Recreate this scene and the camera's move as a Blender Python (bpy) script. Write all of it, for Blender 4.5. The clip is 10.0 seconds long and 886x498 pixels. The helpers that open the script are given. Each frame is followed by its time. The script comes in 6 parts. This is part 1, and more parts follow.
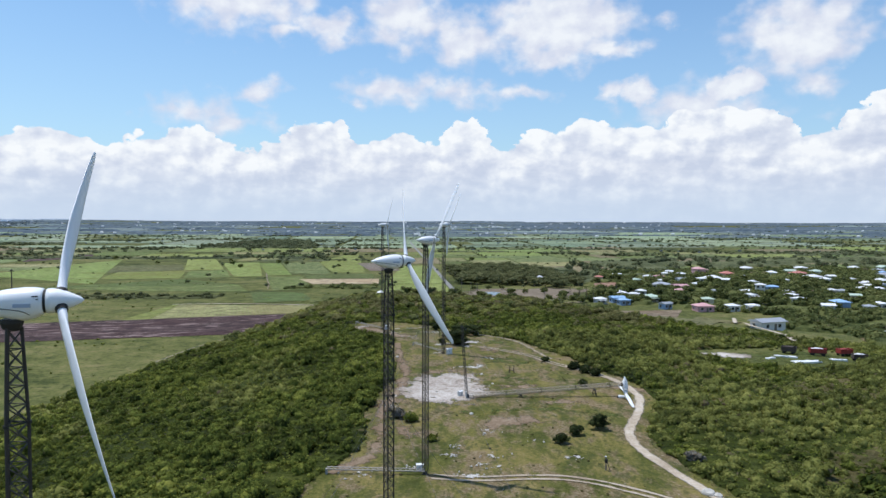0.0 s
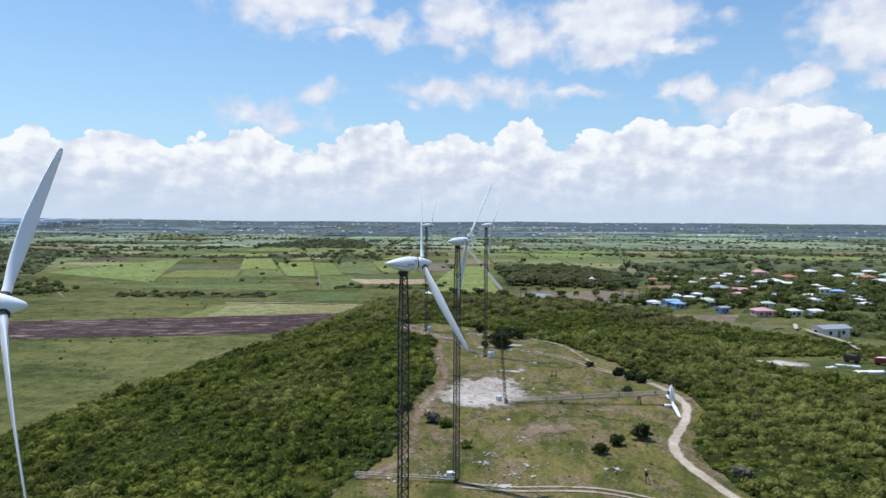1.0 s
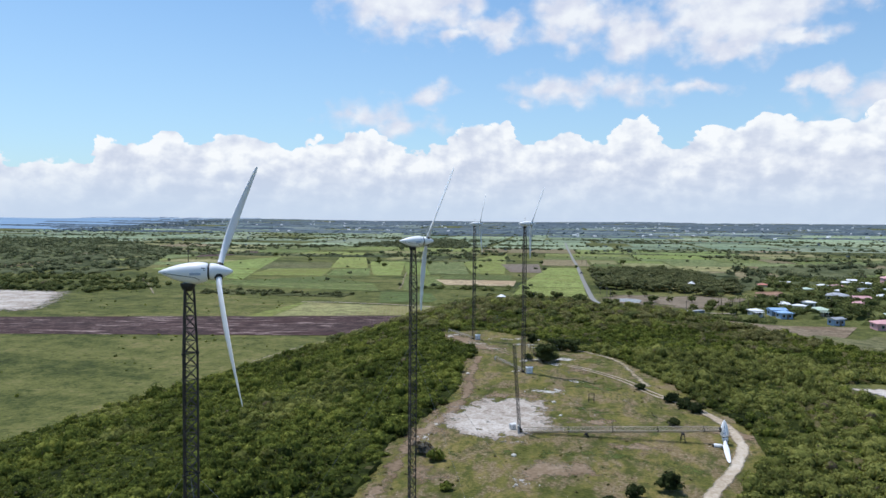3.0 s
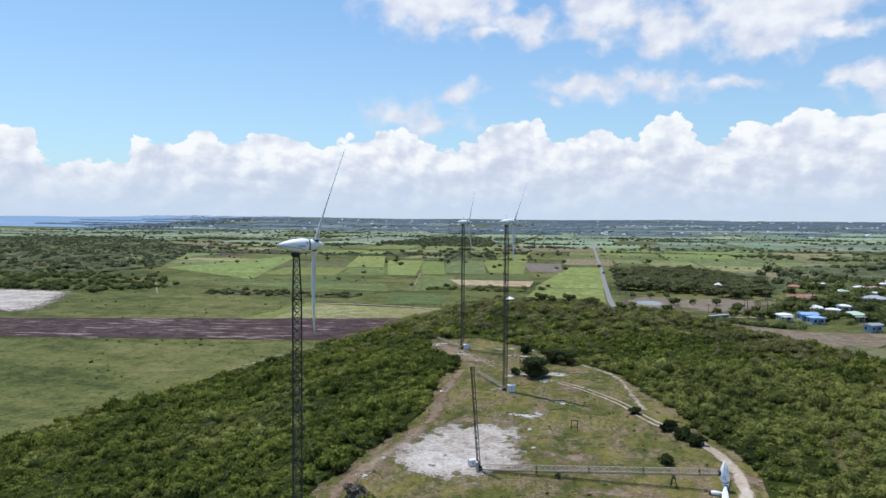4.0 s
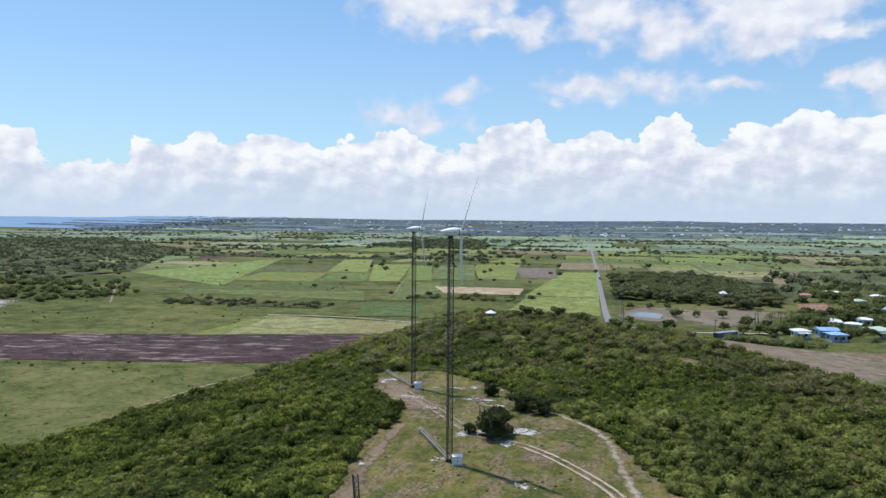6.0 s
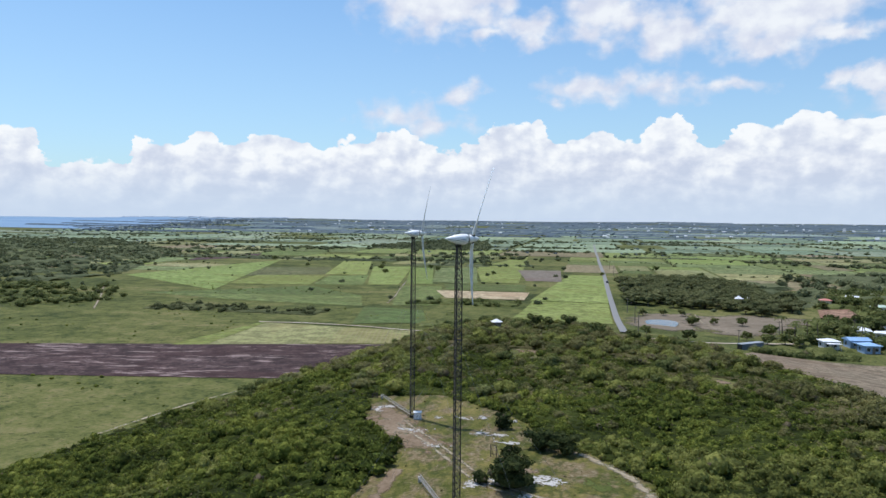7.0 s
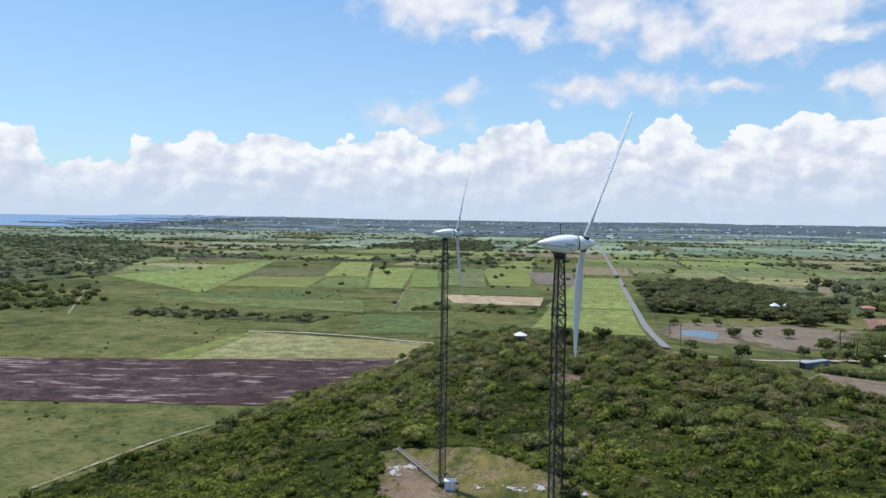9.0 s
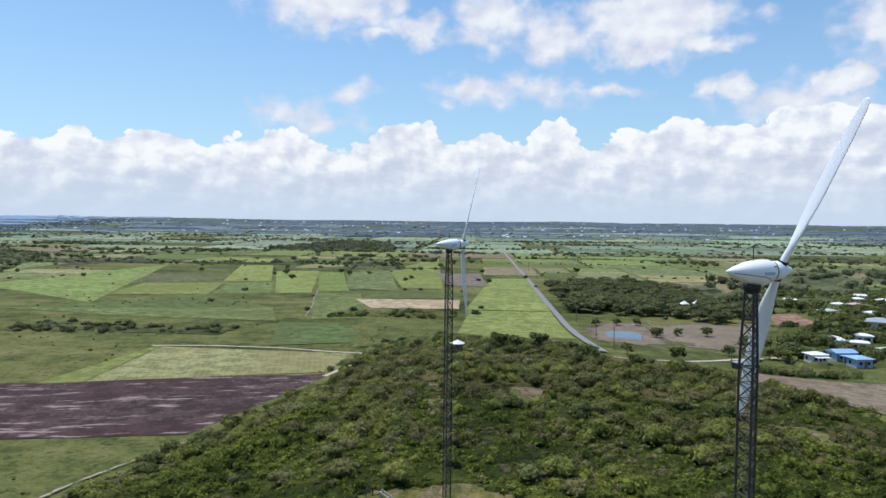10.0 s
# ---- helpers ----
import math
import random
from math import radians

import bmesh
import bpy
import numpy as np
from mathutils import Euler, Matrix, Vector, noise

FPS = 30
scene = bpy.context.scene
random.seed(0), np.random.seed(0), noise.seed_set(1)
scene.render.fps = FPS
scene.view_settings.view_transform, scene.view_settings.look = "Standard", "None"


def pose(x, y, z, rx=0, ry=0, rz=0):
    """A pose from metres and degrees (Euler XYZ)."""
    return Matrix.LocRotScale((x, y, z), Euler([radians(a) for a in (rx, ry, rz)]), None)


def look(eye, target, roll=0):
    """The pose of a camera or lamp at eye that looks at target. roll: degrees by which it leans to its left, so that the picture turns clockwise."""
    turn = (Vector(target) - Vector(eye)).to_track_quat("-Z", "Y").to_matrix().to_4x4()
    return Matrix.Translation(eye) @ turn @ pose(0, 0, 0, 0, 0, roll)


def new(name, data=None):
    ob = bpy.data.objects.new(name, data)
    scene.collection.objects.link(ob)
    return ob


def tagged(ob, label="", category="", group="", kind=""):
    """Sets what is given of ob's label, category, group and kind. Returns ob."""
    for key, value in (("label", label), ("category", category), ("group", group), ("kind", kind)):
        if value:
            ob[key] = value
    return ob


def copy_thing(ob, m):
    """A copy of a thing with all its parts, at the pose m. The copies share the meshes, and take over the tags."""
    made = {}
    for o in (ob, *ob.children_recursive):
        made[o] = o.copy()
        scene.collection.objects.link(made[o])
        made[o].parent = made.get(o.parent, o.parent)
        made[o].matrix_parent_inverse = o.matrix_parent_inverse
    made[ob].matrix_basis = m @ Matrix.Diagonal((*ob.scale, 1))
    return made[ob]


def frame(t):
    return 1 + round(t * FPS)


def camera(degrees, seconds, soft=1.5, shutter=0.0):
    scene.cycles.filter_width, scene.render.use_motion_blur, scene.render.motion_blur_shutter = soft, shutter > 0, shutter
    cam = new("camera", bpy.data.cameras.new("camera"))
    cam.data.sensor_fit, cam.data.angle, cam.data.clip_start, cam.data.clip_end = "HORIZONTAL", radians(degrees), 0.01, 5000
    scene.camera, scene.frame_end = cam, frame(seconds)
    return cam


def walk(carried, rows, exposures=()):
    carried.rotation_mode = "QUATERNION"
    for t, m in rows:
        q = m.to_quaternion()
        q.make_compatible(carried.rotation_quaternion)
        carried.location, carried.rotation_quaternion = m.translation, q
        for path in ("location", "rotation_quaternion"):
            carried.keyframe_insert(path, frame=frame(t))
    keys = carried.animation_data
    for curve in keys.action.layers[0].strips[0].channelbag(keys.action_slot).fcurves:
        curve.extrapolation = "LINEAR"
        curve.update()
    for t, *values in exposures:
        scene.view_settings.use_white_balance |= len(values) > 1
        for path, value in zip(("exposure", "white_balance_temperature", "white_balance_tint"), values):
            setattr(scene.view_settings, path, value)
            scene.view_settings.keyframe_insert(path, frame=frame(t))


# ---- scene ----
cam = camera(64.0, 10.0)
# seconds, x, y, z, heading, tilt, lean
PATH = [
    (0, 0.028, 1.105, 30.017, -0.101, -2.432, -0.205),
    (0.5, 1.305, 2.123, 30.151, 2.165, -2.446, -0.259),
    (1, 2.573, 3.765, 30.023, 4.270, -2.410, -0.333),
    (1.5, 3.902, 5.320, 30.104, 5.361, -2.449, -0.363),
    (2, 5.964, 8.088, 30.002, 7.200, -2.454, -0.394),
    (2.5, 11.356, 14.818, 29.807, 10.783, -2.460, -0.418),
    (2.7, 13.40, 17.60, 29.640, 11.855, -2.450, -0.445),
    (3.8, 21.35, 36.30, 29.620, 15.320, -2.635, -0.425),
    (4, 22.269, 39.920, 29.633, 15.563, -2.647, -0.414),
    (4.5, 23.537, 47.540, 29.967, 15.490, -2.548, -0.403),
    (5, 24.211, 57.172, 29.923, 15.394, -2.504, -0.449),
    (5.5, 23.897, 65.319, 30.337, 15.343, -2.553, -0.434),
    (5.7, 23.580, 68.614, 30.480, 15.400, -2.580, -0.446),
    (6.8, 19.000, 87.754, 30.560, 15.850, -2.552, -0.543),
    (7, 17.690, 90.855, 30.822, 15.629, -2.540, -0.551),
    (7.5, 17.094, 99.608, 30.378, 15.706, -2.537, -0.554),
    (8, 14.960, 108.013, 30.258, 15.742, -2.585, -0.650),
    (8.5, 10.533, 113.466, 30.230, 16.264, -2.594, -0.766),
    (9, 4.714, 118.712, 30.109, 15.518, -2.557, -0.803),
    (9.5, -1.681, 123.691, 30.455, 11.940, -2.537, -0.696),
    (10, -8.683, 127.577, 30.811, 6.874, -2.481, -0.609),
]
walk(cam, [(t, pose(x, y, z, 90 + tilt, lean, yaw)) for t, x, y, z, yaw, tilt, lean in PATH])

# ---------------------------------------------------------------- sky and sun
SUN_TO = Vector((-9.1, 4.3, 28.5)).normalized()
SUN_EL = math.asin(SUN_TO.z)
SUN_AZ = math.atan2(SUN_TO.x, SUN_TO.y)

world = bpy.data.worlds.new("sky")
scene.world = world
world.use_nodes = True


class Nodes:
    """Short hand for wiring node trees."""

    def __init__(self, tree):
        self.tree = tree
        tree.nodes.clear()

    def node(self, kind, ins={}, operation=None, clamp=False, data_type=None, interpolation=None, feature=None, attribute=None, axis=None):
        n = self.tree.nodes.new(kind)
        if operation:
            n.operation = operation
        if clamp:
            n.use_clamp = True
        if data_type:
            n.data_type = data_type
        if interpolation:
            n.interpolation_type = interpolation
        if feature:
            n.feature = feature
        if attribute:
            n.attribute_name = attribute
        if axis:
            n.rotation_type = axis
        for k, v in ins.items():
            self.put(n, k, v)
        return n

    def put(self, n, k, v):
        s = n.inputs[k]
        if isinstance(v, bpy.types.NodeSocket):
            self.tree.links.new(v, s)
        else:
            s.default_value = v

    def math(self, op, a, b=0.0, c=0.0, clamp=False):
        n = self.node("ShaderNodeMath", operation=op, clamp=clamp)
        for i, v in enumerate((a, b, c)):
            self.put(n, i, v)
        return n.outputs[0]

    def vec(self, op, a, b=(0, 0, 0), out=0):
        n = self.node("ShaderNodeVectorMath", operation=op)
        self.put(n, 0, a)
        self.put(n, 1, b)
        return n.outputs[out]

    def noise(self, vector, scale, detail=3.0, rough=0.5, out="Fac", dist=0.0):
        n = self.node("ShaderNodeTexNoise", ins={"Vector": vector, "Scale": scale, "Detail": detail, "Roughness": rough, "Distortion": dist})
        return n.outputs[out]

    def ramp(self, fac, stops, mode="LINEAR"):
        n = self.node("ShaderNodeValToRGB", ins={"Fac": fac})
        r = n.color_ramp
        r.interpolation = mode
        for i, (p, c) in enumerate(stops):
            e = r.elements[i] if i < 2 else r.elements.new(p)
            e.position = p
            e.color = (*c, 1) if len(c) == 3 else c
        return n.outputs[0]

    def mix(self, fac, a, b):
        n = self.node("ShaderNodeMix", data_type="RGBA")
        self.put(n, 0, fac)
        for k, v in ((6, a), (7, b)):
            self.put(n, k, (*v, 1) if isinstance(v, tuple) and len(v) == 3 else v)
        return n.outputs[2]

    def step(self, v, lo, hi, to0=0.0, to1=1.0):
        n = self.node("ShaderNodeMapRange", interpolation="SMOOTHSTEP", ins={0: v, 1: lo, 2: hi, 3: to0, 4: to1})
        return n.outputs[0]


def grey(v):
    return (v, v, v)


N = Nodes(world.node_tree)
way = N.node("ShaderNodeTexCoord").outputs["Generated"]
way = N.vec("NORMALIZE", way)
xyz = N.node("ShaderNodeSeparateXYZ", ins={0: way})
DEG = 57.29578
az = N.math("MULTIPLY", N.math("ARCTAN2", xyz.outputs[0], xyz.outputs[1]), DEG)
el = N.math("MULTIPLY", N.math("ARCSINE", xyz.outputs[2]), DEG)
sky = N.node("ShaderNodeTexSky")
sky.sky_type, sky.sun_disc, sky.sun_elevation, sky.sun_rotation = "NISHITA", False, SUN_EL, SUN_AZ % (2 * math.pi)
sky.altitude, sky.air_density, sky.dust_density, sky.ozone_density = 100.0, 1.0, 1.0, 1.6
SKY = 0.105
blue = N.vec("MULTIPLY", sky.outputs[0], (SKY * 0.94, SKY * 1.29, SKY * 1.50))
# billows: directions pushed about by noise
flat = N.node("ShaderNodeCombineXYZ", ins={0: az, 1: N.math("MULTIPLY", el, 1.25), 2: 0.0}).outputs[0]
big = N.vec("SUBTRACT", N.noise(flat, 0.28, 4.0, 0.5, "Color"), (0.5, 0.5, 0.5))
small = N.vec("SUBTRACT", N.noise(flat, 1.3, 5.0, 0.6, "Color"), (0.5, 0.5, 0.5))
push = N.vec("ADD", N.vec("MULTIPLY", big, (3.8, 2.2, 0)), N.vec("MULTIPLY", small, (1.1, 0.8, 0)))
bent = N.vec("ADD", N.node("ShaderNodeCombineXYZ", ins={0: az, 1: el, 2: 0.0}).outputs[0], push)
# the far bank: height of its tops round the horizon
TOPS = [(-60, 5.0), (-47.3, 5.9), (-45.7, 5.6), (-44.2, 3.5), (-41.5, 4.1), (-39.9, 3.8), (-39.0, 5.5), (-35.5, 5.4), (-34.0, 6.3), (-31.8, 5.6), (-30.5, 6.3), (-27.5, 6.4), (-25.3, 5.0), (-24.0, 6.1), (-19.3, 6.6), (-15.3, 5.4), (-12.8, 6.8), (-11.4, 7.5), (-8.0, 7.5), (-6.2, 6.2), (-3.1, 7.5), (-1.7, 6.0), (2.4, 7.9), (5.0, 5.7), (7.3, 7.1), (11.6, 7.5), (16.0, 7.1), (18.5, 8.0), (24.3, 8.3), (27.3, 6.2), (32.9, 9.0), (45, 6.0)]
stops = [((a + 60) / 105, grey(e / 10)) for a, e in TOPS]
fac = N.math("DIVIDE", N.math("ADD", N.math("ADD", az, N.math("MULTIPLY", N.node("ShaderNodeSeparateXYZ", ins={0: small}).outputs[0], 1.6)), 60.0), 105.0)
tops = N.math("MULTIPLY", N.ramp(fac, stops, "EASE"), 10.0)
puff = N.node("ShaderNodeTexVoronoi", feature="SMOOTH_F1", ins={"Vector": N.vec("ADD", flat, N.vec("MULTIPLY", small, (1.2, 1.2, 0))), "Scale": 0.42, "Smoothness": 0.25}).outputs["Distance"]
curl = N.node("ShaderNodeTexVoronoi", feature="SMOOTH_F1", ins={"Vector": N.vec("ADD", flat, N.vec("MULTIPLY", small, (0.5, 0.5, 0))), "Scale": 1.15, "Smoothness": 0.2}).outputs["Distance"]
lift = N.math("SUBTRACT", N.math("SUBTRACT", tops, el), N.math("MULTIPLY", N.math("SUBTRACT", puff, 0.42), 1.9))
lift = N.math("ADD", lift, N.math("MULTIPLY", N.node("ShaderNodeSeparateXYZ", ins={0: small}).outputs[1], 0.6))
lift = N.math("ADD", N.math("SUBTRACT", lift, N.math("MULTIPLY", N.math("SUBTRACT", curl, 0.35), 0.8)), 0.35)
lift = N.math("SUBTRACT", lift, N.math("MULTIPLY", N.math("MAXIMUM", N.math("SUBTRACT", el, tops), 0.0), 0.75))
bank = N.step(lift, -0.08, 0.16)
# loose clouds above: heading, height, half width, half height, density
LOOSE = [(-16.1, 17.0, 6.0, 2.9, 1.0), (-8.9, 14.7, 2.6, 1.2, .8), (-12.1, 14.0, 1.9, 0.6, .55), (-3.2, 15.7, 3.3, 2.4, .85), (1.4, 13.9, 3.1, 2.0, .85), (9.2, 14.9, 5.4, 2.8, 1.25), (13.4, 13.2, 2.3, 0.7, .7), (8.5, 12.6, 1.6, 0.8, .7),
         (-3.6, 10.3, 3.7, 1.1, .62), (1.9, 10.0, 3.3, 0.9, .6), (6.3, 10.1, 2.4, 0.5, .5), (-6.6, 9.5, 1.5, 0.5, .5), (-13.9, 9.8, 1.4, 1.0, .7)]
LOOSE += [(-19.3, 8.1, 2.9, 1.3, .6), (-16.1, 7.6, 2.4, 0.8, .45), (13.5, 9.6, 0.9, 0.8, .7), (15.6, 9.7, 1.5, 1.1, 1.2), (21.9, 9.6, 2.0, 1.1, 1.4), (20.1, 8.3, 5.2, 1.7, .7),
          (26.6, 13.2, 4.2, 3.2, 1.0), (27.8, 9.9, 2.0, 1.0, .7), (17.4, 14.7, 1.1, 0.5, .4), (32.5, 14.0, 2.0, 0.9, .5), (36, 17, 4, 2.5, .9), (-34, 26, 9, 3, .8), (10, 27, 12, 4, .8)]
loose = None
for a, e, ra, re, dense in LOOSE:
    d = N.vec("LENGTH", N.vec("MULTIPLY", N.vec("SUBTRACT", bent, (a, e, 0)), (0.80 / ra, 0.78 / re, 0)), out="Value")
    v = N.math("MULTIPLY", N.math("SUBTRACT", 1.0, d), dense)
    loose = v if loose is None else N.math("MAXIMUM", loose, v)
torn = N.noise(flat, 0.5, 4.0, 0.45)
loose = N.math("ADD", loose, N.math("MULTIPLY", N.math("SUBTRACT", torn, 0.53), 1.4))
veil = N.step(loose, -0.14, 0.56)
# light and shade inside the clouds
body = N.noise(flat, 0.36, 4.0, 0.52)
streak = N.noise(N.vec("MULTIPLY", flat, (0.22, 1.0, 1.0)), 0.9, 4.0, 0.55)
lit = N.noise(N.vec("ADD", flat, (-0.55, 0.75, 0.0)), 0.36, 4.0, 0.52)
relief = N.math("MULTIPLY", N.math("SUBTRACT", lit, body), 3.1)
shade = N.math("ADD", N.math("ADD", N.math("MULTIPLY", N.step(lift, 0.1, 4.2), 0.50), relief), N.math("ADD", N.math("MULTIPLY", N.math("SUBTRACT", puff, 0.30), 0.4), N.math("MULTIPLY", N.math("SUBTRACT", curl, 0.30), 0.35)))
bank_col = N.ramp(shade, [(0.0, (0.93, 0.965, 1.0)), (0.3, (0.80, 0.85, 0.935)), (0.6, (0.68, 0.74, 0.865)), (1.0, (0.58, 0.65, 0.80))])
bank_col = N.mix(N.math("MULTIPLY", N.step(streak, 0.45, 0.7), 0.35), bank_col, (0.82, 0.865, 0.945))
low = N.step(el, 0.0, 4.6, 1.0, 0.0)
bank_col = N.mix(N.math("MULTIPLY", low, 0.88), bank_col, (0.575, 0.69, 0.855))
loose_col = N.ramp(N.math("ADD", N.math("ADD", 0.35, N.math("MULTIPLY", relief, -0.55)), N.math("MULTIPLY", loose, 0.55)), [(0.1, (0.64, 0.69, 0.84)), (0.5, (0.73, 0.765, 0.88)), (1.0, (0.91, 0.94, 0.98))])
haze = N.step(el, -1.0, 26.0, 0.36, 0.0)
air = N.mix(haze, blue, (0.60, 0.74, 0.90))
full = N.mix(N.math("MULTIPLY", veil, 0.92), air, loose_col)
full = N.mix(bank, full, bank_col)
under = N.mix(N.step(el, -1.5, -0.2), (0.16, 0.19, 0.14), full)
bg = N.node("ShaderNodeBackground", ins={"Color": under, "Strength": 1.0})
out = N.node("ShaderNodeOutputWorld", ins={"Surface": bg.outputs[0]})

sun_data = bpy.data.lights.new("sun", "SUN")
sun_data.energy, sun_data.angle, sun_data.color = 3.6, radians(0.53), (1.0, 0.975, 0.965)
sun = new("sun", sun_data)
sun.matrix_world = look((-90, 140, 290), Vector((-90, 140, 290)) - SUN_TO)
scene.view_settings.exposure = 0.0

# ---------------------------------------------------------------- materials


def material(name, build):
    m = bpy.data.materials.new(name)
    m.use_nodes = True
    n = Nodes(m.node_tree)
    shader = build(n)
    n.node("ShaderNodeOutputMaterial", ins={"Surface": shader})
    return m


def bsdf(n, colour, rough=0.8, metal=0.0, bump=None, amount=0.1, spec=0.3):
    b = n.node("ShaderNodeBsdfPrincipled", ins={"Base Color": (*colour, 1) if isinstance(colour, tuple) and len(colour) == 3 else colour, "Roughness": rough, "Metallic": metal, "Specular IOR Level": spec})
    if bump is not None:
        n.put(b, "Normal", n.node("ShaderNodeBump", ins={"Strength": 0.6, "Distance": amount, "Height": bump}).outputs[0])
    return b.outputs[0]


def place(n):
    return n.node("ShaderNodeNewGeometry").outputs["Position"]


def leaf_material(name, dark, mid, light, dead=0.06, through_light=0.25):
    def build(n):
        g = n.node("ShaderNodeNewGeometry")
        r = g.outputs["Random Per Island"]
        patch = n.noise(g.outputs["Position"], 0.045, 4.0, 0.6)
        fine = n.noise(g.outputs["Position"], 0.35, 3.0, 0.6)
        f = n.math("ADD", n.math("MULTIPLY", r, 0.36), n.math("ADD", n.math("MULTIPLY", patch, 1.15), n.math("MULTIPLY", fine, 0.75)))
        tiny = n.noise(g.outputs["Position"], 2.6, 3.0, 0.7)
        f = n.math("ADD", f, n.math("MULTIPLY", n.math("SUBTRACT", tiny, 0.5), 0.9))
        col = n.ramp(n.math("SUBTRACT", f, 0.64), [(0.19, dark), (0.5, mid), (0.86, light)])
        hue = n.math("FRACT", n.math("MULTIPLY", r, 37.7))
        col = n.mix(n.math("LESS_THAN", hue, dead), col, (0.17, 0.135, 0.085))
        relief = n.node("ShaderNodeBump", ins={"Strength": 0.9, "Distance": 0.3, "Height": tiny}).outputs[0]
        d = n.node("ShaderNodeBsdfPrincipled", ins={"Base Color": col, "Roughness": 0.8, "Specular IOR Level": 0.06, "Normal": relief})
        t = n.node("ShaderNodeBsdfTranslucent", ins={"Color": n.mix(0.4, col, light)})
        return n.node("ShaderNodeMixShader", ins={0: through_light, 1: d.outputs[0], 2: t.outputs[0]}).outputs[0]
    return material(name, build)


LEAF_SHRUB = leaf_material("shrub leaves", (0.020, 0.031, 0.008), (0.116, 0.146, 0.027), (0.305, 0.315, 0.066), 0.010, 0.28)
# undergrowth: darker than the shrubs, shade of the gaps is in its colour
LEAF_UNDER = leaf_material("gap-shade undergrowth leaves", (0.016, 0.023, 0.006), (0.062, 0.078, 0.016), (0.165, 0.170, 0.042), 0.0, 0.25)
LEAF_CREST = leaf_material("grey green scrub leaves", (0.048, 0.053, 0.020), (0.172, 0.170, 0.060), (0.365, 0.330, 0.140), 0.06, 0.38)
DRY_UNDER = leaf_material("dry grass between scrub", (0.068, 0.064, 0.024), (0.145, 0.124, 0.054), (0.250, 0.200, 0.105), 0.05, 0.2)
LEAF_TREE = leaf_material("tree leaves", (0.042, 0.058, 0.021), (0.124, 0.144, 0.046), (0.250, 0.258, 0.095), 0.012, 0.3)
LEAF_FAR = leaf_material("scrub leaves", (0.054, 0.069, 0.036), (0.124, 0.142, 0.070), (0.220, 0.232, 0.118), 0.01, 0.3)
# distant woods and coast: bluish pale tones put the air's haze into the colour
LEAF_HAZE = leaf_material("haze-tinted distant leaves", (0.104, 0.140, 0.172), (0.142, 0.184, 0.216), (0.190, 0.232, 0.250), 0.0, 0.3)
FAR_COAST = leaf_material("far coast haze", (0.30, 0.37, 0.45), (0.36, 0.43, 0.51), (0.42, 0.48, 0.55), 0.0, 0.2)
LEAF_OLIVE = leaf_material("olive scrub leaves", (0.062, 0.074, 0.022), (0.205, 0.222, 0.058), (0.385, 0.380, 0.112), 0.012, 0.38)
LEAF_GREY = leaf_material("grey dry twigs", (0.10, 0.09, 0.07), (0.17, 0.155, 0.125), (0.24, 0.22, 0.18), 0.2, 0.1)
LEAF_DARK = leaf_material("dark tree leaves", (0.014, 0.022, 0.008), (0.038, 0.052, 0.018), (0.085, 0.098, 0.034), 0.01, 0.25)
LEAF_GROVE = leaf_material("olive grove leaves", (0.050, 0.060, 0.026), (0.118, 0.128, 0.054), (0.215, 0.216, 0.098), 0.01, 0.3)
GRASS_TUFT = leaf_material("grass tufts", (0.10, 0.105, 0.035), (0.15, 0.145, 0.055), (0.22, 0.19, 0.085), 0.12, 0.35)


def ground_build(n):
    """Rough meadow: broad damp and dry stretches, mown streaks, tussocks and specks."""
    p = place(n)
    a = n.noise(p, 0.012, 5.0, 0.6)
    streak = n.noise(n.vec("MULTIPLY", p, (0.35, 1.0, 1.0)), 0.05, 5.0, 0.65)
    b = n.noise(p, 0.14, 6.0, 0.68)
    c = n.noise(p, 0.9, 5.0, 0.7)
    f = n.math("ADD", n.math("ADD", n.math("MULTIPLY", a, 0.30), n.math("MULTIPLY", streak, 0.25)), n.math("ADD", n.math("MULTIPLY", b, 0.30), n.math("MULTIPLY", c, 0.25)))
    col = n.ramp(f, [(0.46, (0.034, 0.044, 0.014)), (0.52, (0.078, 0.090, 0.027)), (0.57, (0.128, 0.132, 0.042)), (0.64, (0.195, 0.172, 0.074))])
    tuft = n.noise(n.vec("ADD", p, (17.0, 3.0, 0.0)), 0.38, 4.0, 0.72)
    col = n.mix(n.math("MULTIPLY", n.step(tuft, 0.55, 0.66), 0.75), col, (0.030, 0.044, 0.013))
    return bsdf(n, col, 0.95, bump=n.math("ADD", b, c), amount=0.4, spec=0.08)


GROUND = material("meadow grass", ground_build)


